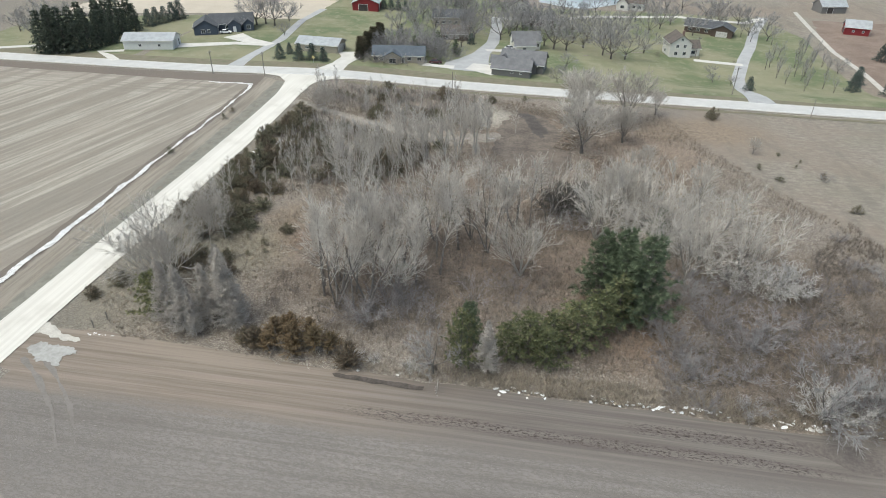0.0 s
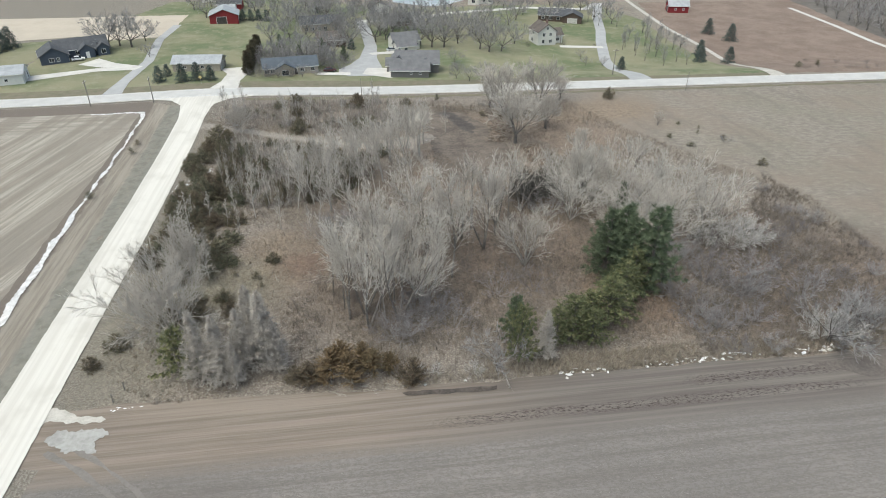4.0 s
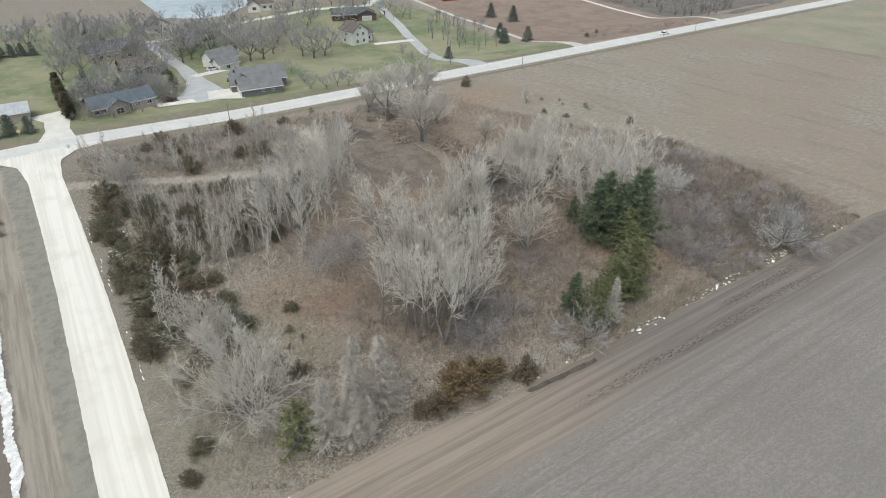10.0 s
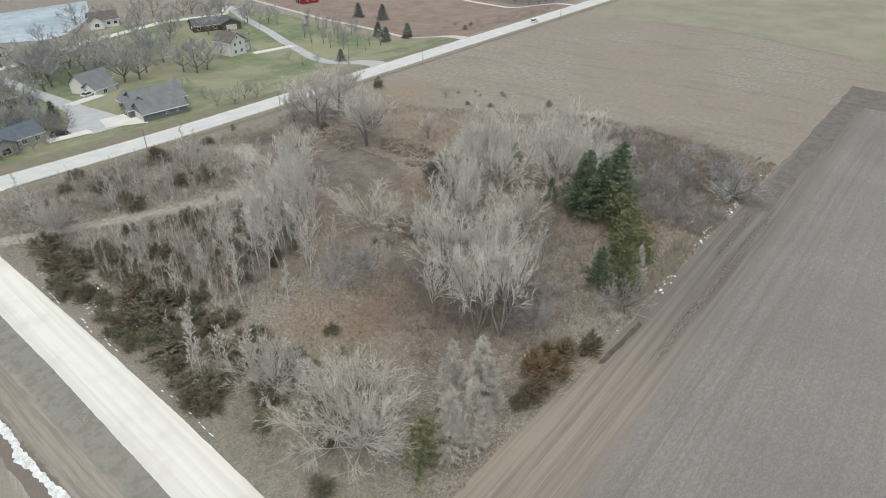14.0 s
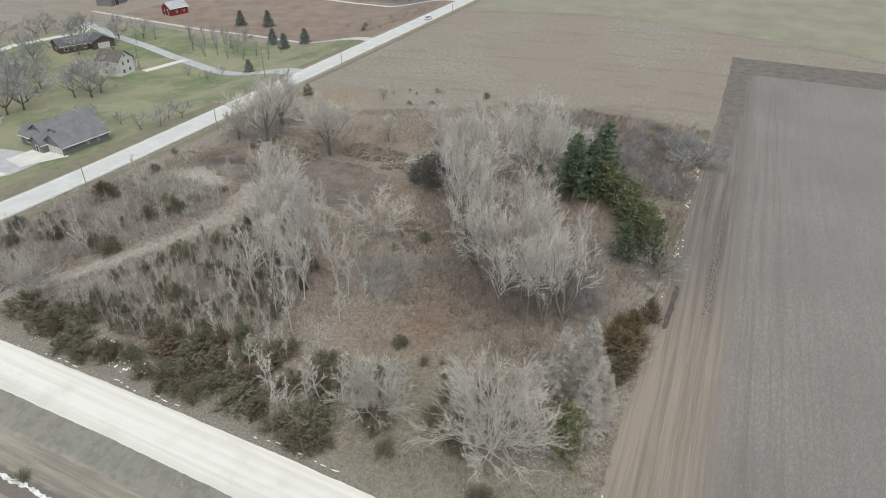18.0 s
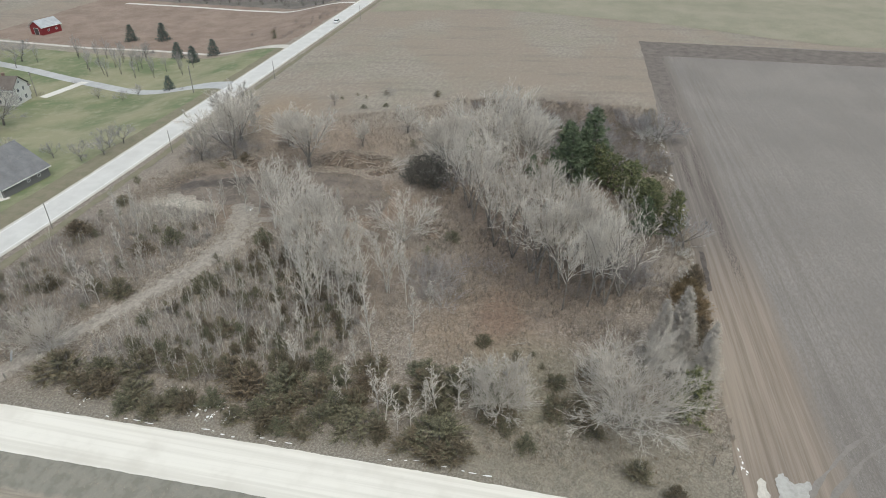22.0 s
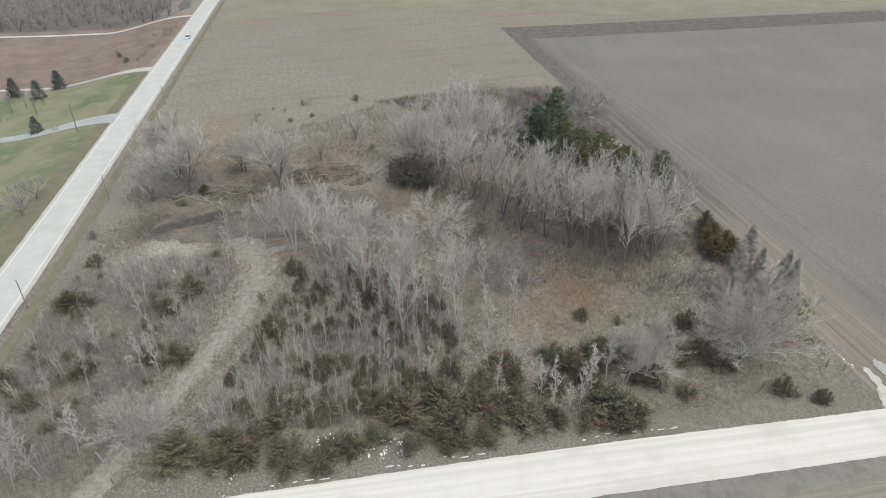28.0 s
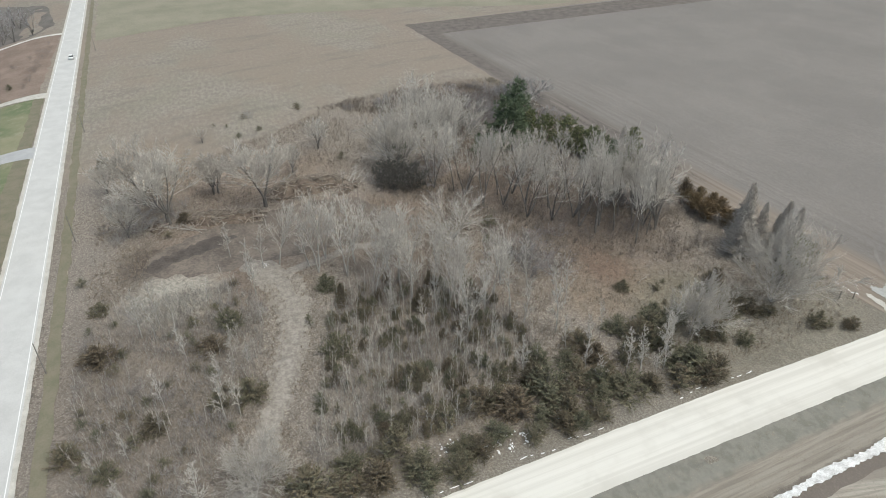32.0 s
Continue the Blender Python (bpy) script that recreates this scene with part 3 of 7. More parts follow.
sheet("straw_field", [(-140, 66), (-63, 84), (-45, 76), (-28, 80), (-26, 120), (-140, 120)], M["strawfield"], 0.05, "pale straw-coloured crop field", "field", 4, 0.6, 6)
sheet("prairie_far", [(197, 5), (240, 3), (281, 1), (283, 40), (292, 95), (300, 150), (205, 152), (196, 110), (196, 60)], M["redprairie"], 0.05, "russet tallgrass prairie beyond the drive", "prairie", 3, 0.8, 4)
sheet("pasture_east", [(262, -12), (380, -14), (420, -160), (400, -420), (236, -420), (236, -210), (262, -150), (280, -70)], M["greenfield"], 0.05, "faintly green pasture across the east", "field", 5, 1.2, 12)
sheet("woodland_floor", [(284, 14), (300, 4), (350, 10), (420, 60), (420, 220), (300, 200), (287, 95), (284, 40)], M["litter"], 0.06, "dark leaf litter below a far wood", "ground", 4, 1.0, 10)
sheet("lake", [(-160, 190), (-60, 172), (-16, 164), (13, 161), (31, 172), (61, 171), (75, 163), (88, 154), (97, 155), (107, 164), (118, 176), (132, 202), (140, 222), (60, 226), (-60, 222), (-160, 230)], M["water"], 0.10, "pale partly frozen lake", "lake", 4, 0.8, 14, base=lambda x, y: -5.2)
sheet("verge_north", [(-140, 5.8), (-12, 6), (12, 6.6), (100, 4.6), (192, 3.2), (192, 6), (140, 7.5), (80, 10.5), (20, 13), (-20, 13), (-140, 12)], M["verge"], 0.07, "mown grass verge beside the highway", "verge", 3, 0.4, 3)
sheet("verge_south", [(14, -3.6), (100, -5.2), (200, -7.2), (360, -10.4), (360, -12), (200, -9.0), (100, -7.0), (14, -5.6)], M["verge"], 0.06, "olive mown grass verge beside the highway", "verge", 3, 0.4, 3)
sheet("ditch_west", [(-2.6, -10), (-2.8, -60), (-4.2, -100), (-5.4, -135), (-7.5, -190), (-9.5, -262), (-16, -262), (-15.6, -70), (-15.0, -12.4), (-24, -10.5), (-140, -8.6), (-140, -3.4), (-14, -3.2)], M["ditch"], 0.05, "brown grassy roadside ditch", "ditch", 2, 0.25, 2.5)

gravel_line = [(0.2, -4), (0.3, -18), (0.3, -45), (0.0, -70), (-0.6, -93), (-1.6, -124), (-2.4, -150), (-4, -190), (-6, -262)]
road("gravel_road", gravel_line, [10, 7.2, 7.4, 7.5, 7.7, 7.4, 7.6, 7.6, 7.6], M["gravel"], 0.12, "white crushed-limestone gravel road", "road", 0.07, 2.0, 0.7)
sheet("gravel_apron", [(-14, -1.6), (-8, -3.6), (-4.6, -8), (-3.6, -13), (3.9, -13), (5.2, -8), (9, -4), (16, -2.2), (16, 0.5), (-14, 0.5)], M["gravel"], 0.125, "gravel apron where the road meets the highway", "road", 1.5, 0.12, 2)
pave_line = [(-420, 0.8), (-140, 1.8), (-60, 2.2), (0, 2.4), (60, 1.2), (140, -0.4), (280, -3.2), (420, -6.0)]
road("road_shoulder", pave_line, 8.3, M["shoulder"], 0.10, "crushed-rock shoulder of the highway", "road", 0.09, 2.5, 1.2)
road("highway", pave_line, 6.9, M["asphalt"], 0.125, "pale worn two-lane asphalt highway", "road", 0.05, 2.5, 2.5)
for off in (-3.1, 3.1):
    road("edge_line", [(x, y + off) for x, y in pave_line], 0.13, M["paint"], 0.15, "painted white edge line", "road marking", 0.0, 50, 3.0)

track_line = [(3.5, -23.5), (8, -25), (17, -29), (25.5, -33.4), (35, -37.8), (44, -41.2), (51, -42.4), (57, -42.0), (62, -40.4), (67, -37.5)]
road("dirt_track", track_line, [6.0, 3.8, 3.6, 3.8, 4.2, 5.0, 6.2, 7.4, 6.4, 4.0], M["track"], 0.005, "bare rutted dirt track through scrub", "track", 0.9, 1.0, 0.45)
sheet("bare_clearing", [(66, -33), (69, -22), (72, -18.5), (77, -21), (82, -29), (84.5, -37), (86, -46), (86, -56), (83, -65), (76, -69), (67, -69), (64.5, -60), (66, -48), (66, -42)], M["soil"], 0.0, "scraped dark bare soil clearing", "soil", 1.2, 0.8, 2)
sheet("wet_hollow", [(71.2, -21.0), (73.6, -19.0), (75.8, -22.6), (78.2, -28.0), (79.6, -34.0), (78.2, -37.5), (75.6, -34.0), (73.6, -26.8)], M["wet_soil"], 0.005, "dark wet hollow in bare soil", "soil", 0.6, 0.7, 1.0)
road("pale_path", [(10, -31.5), (16, -38), (19, -46), (20.5, -52), (24, -57)], [1.5, 1.8, 1.6, 1.6, 1.0], M["track"], 0.0, "faint pale footpath through scrub", "track", 0.35, 0.8, 0.6)
road("wheel_track", [(61, -44), (62, -50), (63.5, -58), (62, -64), (58.8, -70)], 2.2, M["track"], 0.0, "narrow bare wheel track", "track", 0.3, 1.2, 1.2)
sheet("field_entrance", [(0.5, -129.0), (2.6, -130.4), (6, -132.2), (9.8, -133.4), (9.4, -134.2), (5, -133.5), (2.6, -132.8), (0.8, -134.5), (-0.5, -134)], M["shoulder"], 0.05, "gravelly field entrance beside the road", "track", 0.6, 0.5, 1.0)
sheet("puddle", [(3.1, -136.6), (4.2, -134.9), (6.6, -135.3), (9.3, -134.9), (11, -136.2), (9.6, -137.4), (10.4, -139.4), (8.2, -138.7), (6.4, -139.1), (4.8, -137.7)], M["puddle"], 0.085, "shallow pale puddle in the field entrance", "puddle", 0.35, 0.4, 0.8)

sheet("wet_strip", [(50.5, -133.7), (56, -133.8), (64.5, -134.2), (64.2, -135.0), (57, -134.9), (51, -134.4)], M["wet_soil"], 0.06, "dark wet strip of turned soil", "soil", 1.1, 0.2, 0.8)

# faint curving tyre marks on the south field
for line in ([(4, -138.5), (9, -142), (15, -147), (20, -153)], [(6.2, -137.5), (11.2, -141), (17, -146), (22, -152)]):
    road("tyre_mark", line, [0.8, 0.7, 0.5, 0.2], M["tyre_mark"], 0.05, "pale pressed tyre mark on bare soil", "tyre mark", 0.22, 1.5, 1.0)

# old snow drifted along the field ditch
drift_line = [(-29, -11.4), (-24, -11.9), (-19, -11.5), (-14.2, -12.2), (-13.5, -16)] + [(-13.6 + 0.5 * math.sin(1.7 * k) * (k % 3) / 2, -16 - 4.0 * k) for k in range(1, 39)]
drift_width = [0.4, 0.9, 0.7, 1.5, 1.0] + [0.35 + 0.55 * (0.5 + 0.5 * math.sin(2.3 * k)) + (0.6 if 14 < k < 28 else 0.0) for k in range(1, 39)]
sheet("snow_drift", strip_poly(drift_line, drift_width), M["snow_dirty"], 0.12, "ragged strip of old melting snow in a ditch", "snow", 0.4, 0.3, 0.6)

# drives on the north side
drives = [
    ("town_street", [(49.5, 17.5), (49.5, 20), (50, 25), (51.5, 32), (53, 44), (55, 70), (54, 100), (52, 120)], [8, 15, 16, 11, 6.5, 5, 5, 5], "darkdrive", "pale grey residential street"),
    ("side_street", [(144, 3), (144, 22), (147, 45), (155, 72), (162, 92), (170, 120), (182, 152)], [8, 5, 4.5, 4.5, 4.5, 4.5, 4.5], "darkdrive", "curving grey asphalt side street"),
    ("gravel_drive", [(194, 1), (194, 22), (196, 62), (195, 92), (199, 140), (202, 170)], [6, 2.4, 2.2, 2.2, 2.2, 2.2], "shoulder", "pale gravel drive"),
    ("lake_street", [(52, 118), (84, 128), (98, 136), (140, 145), (170, 138), (180, 150)], 4.6, "concrete", "pale street along the lake"),
    ("asphalt_drive", [(-28, 6), (-28, 19), (-27, 32), (-26, 44), (-29, 75), (-27, 100)], [6, 3.8, 3.6, 3.6, 3.4, 3.4], "darkdrive", "grey asphalt farm drive"),
    ("house_drive", [(-27, 36), (-38, 40), (-47, 46)], [4, 6, 9], "concrete", "pale concrete house drive"),
    ("shed_drive", [(-28, 35), (-41, 35), (-61, 27)], [3, 4, 6], "concrete", "pale gravel shed drive"),
    ("yard_drive", [(6, 6), (7, 14), (8, 24), (6, 32)], [9, 6, 7, 10], "concrete", "pale gravel yard drive"),
    ("windbreak_drive", [(-72, 5), (-78, 10), (-84, 14), (-76, 17)], 3.0, "concrete", "pale gravel loop drive"),
    ("far_loop_drive", [(-125, 10), (-112, 16), (-100, 16), (-96, 9)], 3.0, "concrete", "pale gravel loop drive"),
    ("house_apron", [(51, 23.5), (57, 22), (62, 20)], [8, 11, 12], "concrete", "pale concrete garage apron"),
    ("white_house_drive", [(153, 64), (144, 65.5), (135, 67)], 3.4, "concrete", "pale concrete drive"),
    ("neighbour_drive", [(54, 52), (60, 54), (66, 57)], [4, 5, 6], "concrete", "pale concrete drive"),
    ("prairie_trail", [(281, 1), (280, 12), (276, 35), (276, 60), (279, 90), (281, 130)], 2.6, "concrete", "narrow pale gravel trail"),
    ("cedar_house_drive", [(46, 20.5), (40, 20.5), (35, 21.5)], [4, 3.2, 4], "concrete", "pale concrete drive"),
]
for dname, line, width, mname, lab in drives:
    road(dname, line, width, M[mname], 0.08, lab, "driveway", 0.08, 2.5, 1.2)


# ---- plants ----
def unit(v):
    return v / (math.sqrt(v @ v) + 1e-9)


def side_way(d, angle, rng):
    """A direction that leaves d at the angle, turned at random about it."""
    a = np.array((0.0, 0, 1)) if abs(d[2]) < 0.9 else np.array((1.0, 0, 0))
    u = unit(np.cross(d, a))
    w = np.cross(d, u)
    t = rng.uniform(0, 2 * math.pi)
    return unit(d * math.cos(angle) + (u * math.cos(t) + w * math.sin(t)) * math.sin(angle))


def limb(p, d, length, r, segs, lift, wander, rng):
    """Points of a bent limb with its radii; lift turns it upward."""
    pts, rad = [p], [r]
    for i in range(segs):
        d = unit(d + np.array((rng.gauss(0, wander), rng.gauss(0, wander), rng.gauss(0, wander) + lift)))
        p = p + d * length / segs
        pts.append(p)
        rad.append(r * (1 - 0.86 * (i + 1) / segs))
    return pts, rad


def along(pts, t):
    k = t * (len(pts) - 1)
    i = min(int(k), len(pts) - 2)
    return pts[i] + (pts[i + 1] - pts[i]) * (k - i), unit(pts[i + 1] - pts[i])


def put(mesh, pts, rad, sides):
    mesh.pipe(pts, rad, sides)


def twigs(mesh, pts, n, length, r, angle, lift, rng, t0=0.2):
    for _ in range(n):
        p, d = along(pts, rng.uniform(t0, 1.0))
        w = side_way(d, angle * rng.uniform(0.6, 1.3), rng)
        w = unit(w + np.array((0, 0, lift)))
        q = p + w * length * rng.uniform(0.5, 1.3)
        u = unit(np.cross(w, d + 0.01)) * r
        b = unit(np.cross(w, u)) * r
        n = len(mesh.v)
        mesh.v.extend((tuple(p + u), tuple(p + b), tuple(p - u), tuple(q)))
        mesh.f.extend(((n, n + 1, n + 3), (n + 1, n + 2, n + 3)))


def spreading_tree(seed, h, stems, lean, limbs, branches, twig, stem_part=0.75, first=0.25, fork=0.0, thick=1.0, spread=(28, 52), stout=1.0, reach=0.40, tip=0.22):
    """A broad bare tree: stems from the base (or from a fork), rising limbs, branches and fine twigs."""
    rng = random.Random(seed)
    branch, fine = Mesh(), Mesh()
    parts = {}
    base = np.array((0.0, 0, -0.15))
    starts = base
    r0 = 0.020 * h
    if fork:
        pts, rad = limb(base, np.array((0.0, 0, 1)), fork * h, r0 * 1.3, 3, 0.1, 0.05, rng)
        rad = [r0 * 1.35, r0 * 1.15, r0 * 1.05, r0]
        parts["trunk"] = Mesh()
        put(parts["trunk"], pts, rad, 6)
        starts = pts[-1]
    for s in range(stems):
        a = 2 * math.pi * (s + rng.uniform(-0.3, 0.3)) / stems
        le = radians(lean) * rng.uniform(0.35, 1.25)
        d = np.array((math.cos(a) * math.sin(le), math.sin(a) * math.sin(le), math.cos(le)))
        ln = (h * (1 - fork)) * stem_part * rng.uniform(0.85, 1.1)
        pts, rad = limb(starts + d * 0.02, d, ln, r0 * stout * rng.uniform(0.5, 0.74) * min(1.0, (5 / stems) ** 0.5), 7, 0.06, 0.08, rng)
        stem = Mesh()
        put(stem, pts, rad, 5)
        parts[("limb" if fork else "trunk" if stems == 1 else "stem") + "~" * s] = stem
        for k in range(limbs):
            t = first + (1 - first) * (k + rng.random()) / limbs
            p, dd = along(pts, min(t, 0.999))
            w = side_way(dd, radians(rng.uniform(*spread)), rng)
            ll = h * reach * (1.15 - 0.72 * t) * rng.uniform(0.65, 1.2)
            lp, lr = limb(p, w, ll, 0.0034 * h * (1.3 - 0.7 * t), 4, 0.09, 0.09, rng)
            put(branch, lp, lr, 3)
            for j in range(branches):
                q, e = along(lp, 0.2 + 0.78 * (j + rng.random()) / branches)
                bw = side_way(e, radians(rng.uniform(22, 48)), rng)
                bp, br = limb(q, bw, ll * rng.uniform(0.25, 0.55), 0.0019 * h * thick, 2, 0.12, 0.11, rng)
                put(fine, bp, br, 3)
                twigs(fine, bp, 2 * twig, ll * tip, 0.0018 * h * thick, radians(36), 0.15, rng)
            twigs(fine, lp, 3 * twig, ll * tip, 0.0018 * h * thick, radians(36), 0.15, rng, 0.5)
    branch.merge(fine)
    parts["crown"] = branch
    return parts


def poplar(seed, h, limbs, twig, rise=38, reach=0.24, first=0.22):
    """A slim young poplar with ascending limbs."""
    rng = random.Random(seed)
    trunk, fine = Mesh(), Mesh()
    pts, rad = limb(np.array((0.0, 0, -0.15)), unit(np.array((rng.gauss(0, 0.06), rng.gauss(0, 0.06), 1))), h, 0.0105 * h, 7, 0.06, 0.035, rng)
    put(trunk, pts, rad, 5)
    for k in range(limbs):
        t = first + (0.98 - first) * (k + rng.random()) / limbs
        p, d = along(pts, min(t, 0.99))
        w = side_way(d, radians(rise) * rng.uniform(0.7, 1.3), rng)
        ll = h * reach * (1.2 - 0.95 * t) * rng.uniform(0.7, 1.25)
        lp, lr = limb(p, w, ll, 0.0042 * h * (1.2 - 0.7 * t), 3, 0.16, 0.09, rng)
        put(fine, lp, lr, 3)
        for _ in range(twig):
            q, e = along(lp, rng.uniform(0.2, 1.0))
            bw = side_way(e, radians(rng.uniform(22, 50)), rng)
            bp, br = limb(q, bw, ll * rng.uniform(0.2, 0.42), 0.0023 * h, 2, 0.15, 0.1, rng)
            put(fine, bp, br, 3)
            twigs(fine, bp, 6, ll * 0.34, 0.0021 * h, radians(36), 0.2, rng)
    twigs(fine, pts[-3:], 10, h * 0.05, 0.0014 * h, radians(35), 0.3, rng)
    return {"trunk": trunk, "crown": fine}


def shrub(seed, h, stems, limbs, twig, open_angle=62, thick=1.0):
    """A bare many-stemmed dome whose fine twigs thicken towards its outside."""
    rng = random.Random(seed)
    me = Mesh()
    for s in range(stems):
        a = 2 * math.pi * (s + rng.uniform(-0.4, 0.4)) * 0.381966
        le = radians(open_angle) * math.sqrt((s + 0.6) / stems)
        d = np.array((math.cos(a) * math.sin(le), math.sin(a) * math.sin(le), math.cos(le)))
        p0 = np.array((math.cos(a) * 0.1 * h * rng.random(), math.sin(a) * 0.1 * h * rng.random(), -0.1))
        pts, rad = limb(p0, d, h * rng.uniform(0.72, 0.92), 0.0075 * h, 4, 0.03, 0.09, rng)
        put(me, pts, rad, 3)
        for k in range(limbs):
            p, e = along(pts, 0.4 + 0.59 * (k + rng.random()) / limbs)
            w = side_way(e, radians(rng.uniform(30, 65)), rng)
            lp, lr = limb(p, w, h * rng.uniform(0.13, 0.26), 0.0045 * h, 2, 0.06, 0.12, rng)
            put(me, lp, lr, 3)
            twigs(me, lp, twig, h * 0.11, 0.0052 * h * thick, radians(48), 0.08, rng)
    return {"stems": me}


def sapling(seed, h):
    rng = random.Random(seed)
    me = Mesh()
    pts, rad = limb(np.array((0.0, 0, -0.1)), unit(np.array((rng.gauss(0, 0.1), rng.gauss(0, 0.1), 1))), h, 0.008 * h, 4, 0.05, 0.05, rng)
    put(me, pts, rad, 3)
    for k in range(9):
        p, d = along(pts, 0.25 + 0.72 * (k + rng.random()) / 9.2)
        w = side_way(d, radians(rng.uniform(25, 45)), rng)
        lp, lr = limb(p, w, h * rng.uniform(0.12, 0.3), 0.0042 * h, 2, 0.15, 0.08, rng)
        put(me, lp, lr, 3)
        twigs(me, lp, 4, h * 0.1, 0.003 * h, radians(35), 0.2, rng)
    return {"stem": me}


def spray(mesh, p, d, length, width, n, rng, droop=0.0):
    """A tuft of needles: narrow blades that fan out about d and share a root."""
    root = len(mesh.v)
    mesh.v.append(tuple(p))
    a = np.array((0.0, 0, 1)) if abs(d[2]) < 0.9 else np.array((1.0, 0, 0))
    u = unit(np.cross(d, a))
    w = np.cross(d, u)
    for k in range(n):
        t = 2 * math.pi * (k + rng.random()) / n
        s = u * math.cos(t) + w * math.sin(t)
        tip = p + (d * rng.uniform(0.6, 1.0) + s * rng.uniform(0.35, 0.8)) * length
        tip[2] -= droop * length
        midp = p + (tip - p) * 0.55
        cr = unit(np.cross(tip - p, s + 0.3)) * width
        i = len(mesh.v)
        mesh.v.extend((tuple(midp + cr), tuple(tip), tuple(midp - cr)))
        mesh.f.append((root, i, i + 1, i + 2))


def plume(mesh, p, d, length, n, width, rng):
    """A feathery spray: small blades set along a bent axis."""
    a = np.array((0.0, 0, 1)) if abs(d[2]) < 0.9 else np.array((1.0, 0, 0))
    u = unit(np.cross(d, a))
    w = np.cross(d, u)
    for k in range(n):
        t = (k + rng.random()) / n
        q = p + d * length * t
        ang = rng.uniform(0, 2 * math.pi)
        s = u * math.cos(ang) + w * math.sin(ang)
        bl = length * 0.34 * (1.05 - 0.55 * t) * rng.uniform(0.7, 1.2)
        tip = q + (d * 0.75 + s * 0.65) * bl
        cr = np.cross(d, s) * width
        i = len(mesh.v)
        mesh.v.extend((tuple(q + cr), tuple(tip), tuple(q - cr)))
        mesh.f.append((i, i + 1, i + 2))


def juniper(seed, h, w, n, leaders=4, clear=0.0):
    """A juniper of several pointed leaders set with ascending sprays; clear leaves that much bare stem below."""
    rng = random.Random(seed)
    leaf, stem = Mesh(), Mesh()
    heads = [(0.0, 0.0, 1.0, 1.0)]
    for k in range(leaders):
        a = 2 * math.pi * (k + rng.uniform(-0.3, 0.3)) / max(leaders, 1)
        o = w * rng.uniform(0.18, 0.36)
        heads.append((o * math.cos(a), o * math.sin(a), rng.uniform(0.5, 0.92), rng.uniform(0.55, 0.9)))
    for hx, hy, hh, ww in heads:
        stem.tube((hx * (0.4 if not clear else 0.8), hy * (0.4 if not clear else 0.8), -0.1), (hx, hy, h * hh * 0.9), 0.014 * h, 0.004 * h, 4)
    size = [hh * ww for _, _, hh, ww in heads]
    for k in range(n):
        hx, hy, hh, ww = rng.choices(heads, size)[0]
        t = rng.random() ** 1.15
        z = h * hh * (clear + (1 - clear) * 0.86 * t)
        reach = w * (0.34 if leaders else 0.46) * ww * (1.0 - t) ** 0.8 * rng.uniform(0.7, 1.25)
        a = rng.uniform(0, 2 * math.pi)
        d = unit(np.array((math.cos(a), math.sin(a), 0.45 + 1.6 * t)))
        o = 0.12 * reach
        plume(leaf, np.array((hx + o * math.cos(a), hy + o * math.sin(a), z)), d, reach + 0.13 * h * hh, 16, 0.012 * w, rng)
    for hx, hy, hh, ww in heads:
        plume(leaf, np.array((hx, hy, h * hh * 0.8)), np.array((0.0, 0, 1)), h * hh * 0.24, 14, 0.010 * w, rng)
    if clear:
        for k in range(26):
            a = rng.uniform(0, 2 * math.pi)
            p = np.array((rng.uniform(-0.2, 0.2) * w, rng.uniform(-0.2, 0.2) * w, rng.uniform(0.05, clear) * h))
            d = unit(np.array((math.cos(a), math.sin(a), rng.uniform(-0.4, 0.3))))
            pts, rad = limb(p, d, w * rng.uniform(0.2, 0.42), 0.03, 3, 0.0, 0.15, rng)
            put(stem, pts, rad, 3)
    return {"trunk": stem, "crown": leaf}


def conifer(seed, h, w, whorls, per, tufts, tuft, droop=0.1, rise=0.1, bare=0.1, shape=0.85, ragged=0.2, blades=9, thick=0.085):
    """A needled tree: whorls of boughs set with tufts along them."""
    rng = random.Random(seed)
    trunk, bough, leaf = Mesh(), Mesh(), Mesh()
    trunk.tube((0, 0, -0.2), (rng.gauss(0, 0.01) * h, rng.gauss(0, 0.01) * h, h * 0.97), 0.018 * h, 0.003 * h, 6)
    for i in range(whorls):
        t = bare + (0.99 - bare) * (i + rng.uniform(0, 0.6)) / whorls
        reach = w / 2 * (1 - t) ** shape * 1.05 + 0.03 * w
        for k in range(per):
            a = 2 * math.pi * (k + rng.random()) / per
            ln = reach * rng.uniform(1 - ragged * 1.5, 1 + ragged)
            d = unit(np.array((math.cos(a), math.sin(a), rise + 0.5 * t)))
            p0 = np.array((0, 0, h * t))
            p1 = p0 + d * ln
            p1[2] -= droop * ln
            bough.tube(p0, p1, 0.004 * h, 0.0012 * h, 3)
            m = max(2, int(tufts * ln / (w / 2) + 1.5))
            for j in range(m):
                f = (j + 0.5 + rng.uniform(-0.3, 0.5)) / m
                f = 0.25 + 0.75 * f
                p = p0 + (p1 - p0) * min(f, 1.0) + np.array((rng.gauss(0, 0.05), rng.gauss(0, 0.05), rng.gauss(0, 0.03))) * w * 0.5
                dd = unit((p1 - p0) + np.array((rng.gauss(0, 0.4), rng.gauss(0, 0.4), 0.15)) * ln)
                spray(leaf, p, dd, tuft * rng.uniform(0.7, 1.25), tuft * thick, blades, rng, droop * 0.8)
    spray(leaf, np.array((0, 0, h * 0.95)), np.array((0.0, 0, 1)), tuft * 1.2, tuft * thick * 0.6, blades, rng)
    trunk.merge(bough)
    return {"trunk": trunk, "crown": leaf}


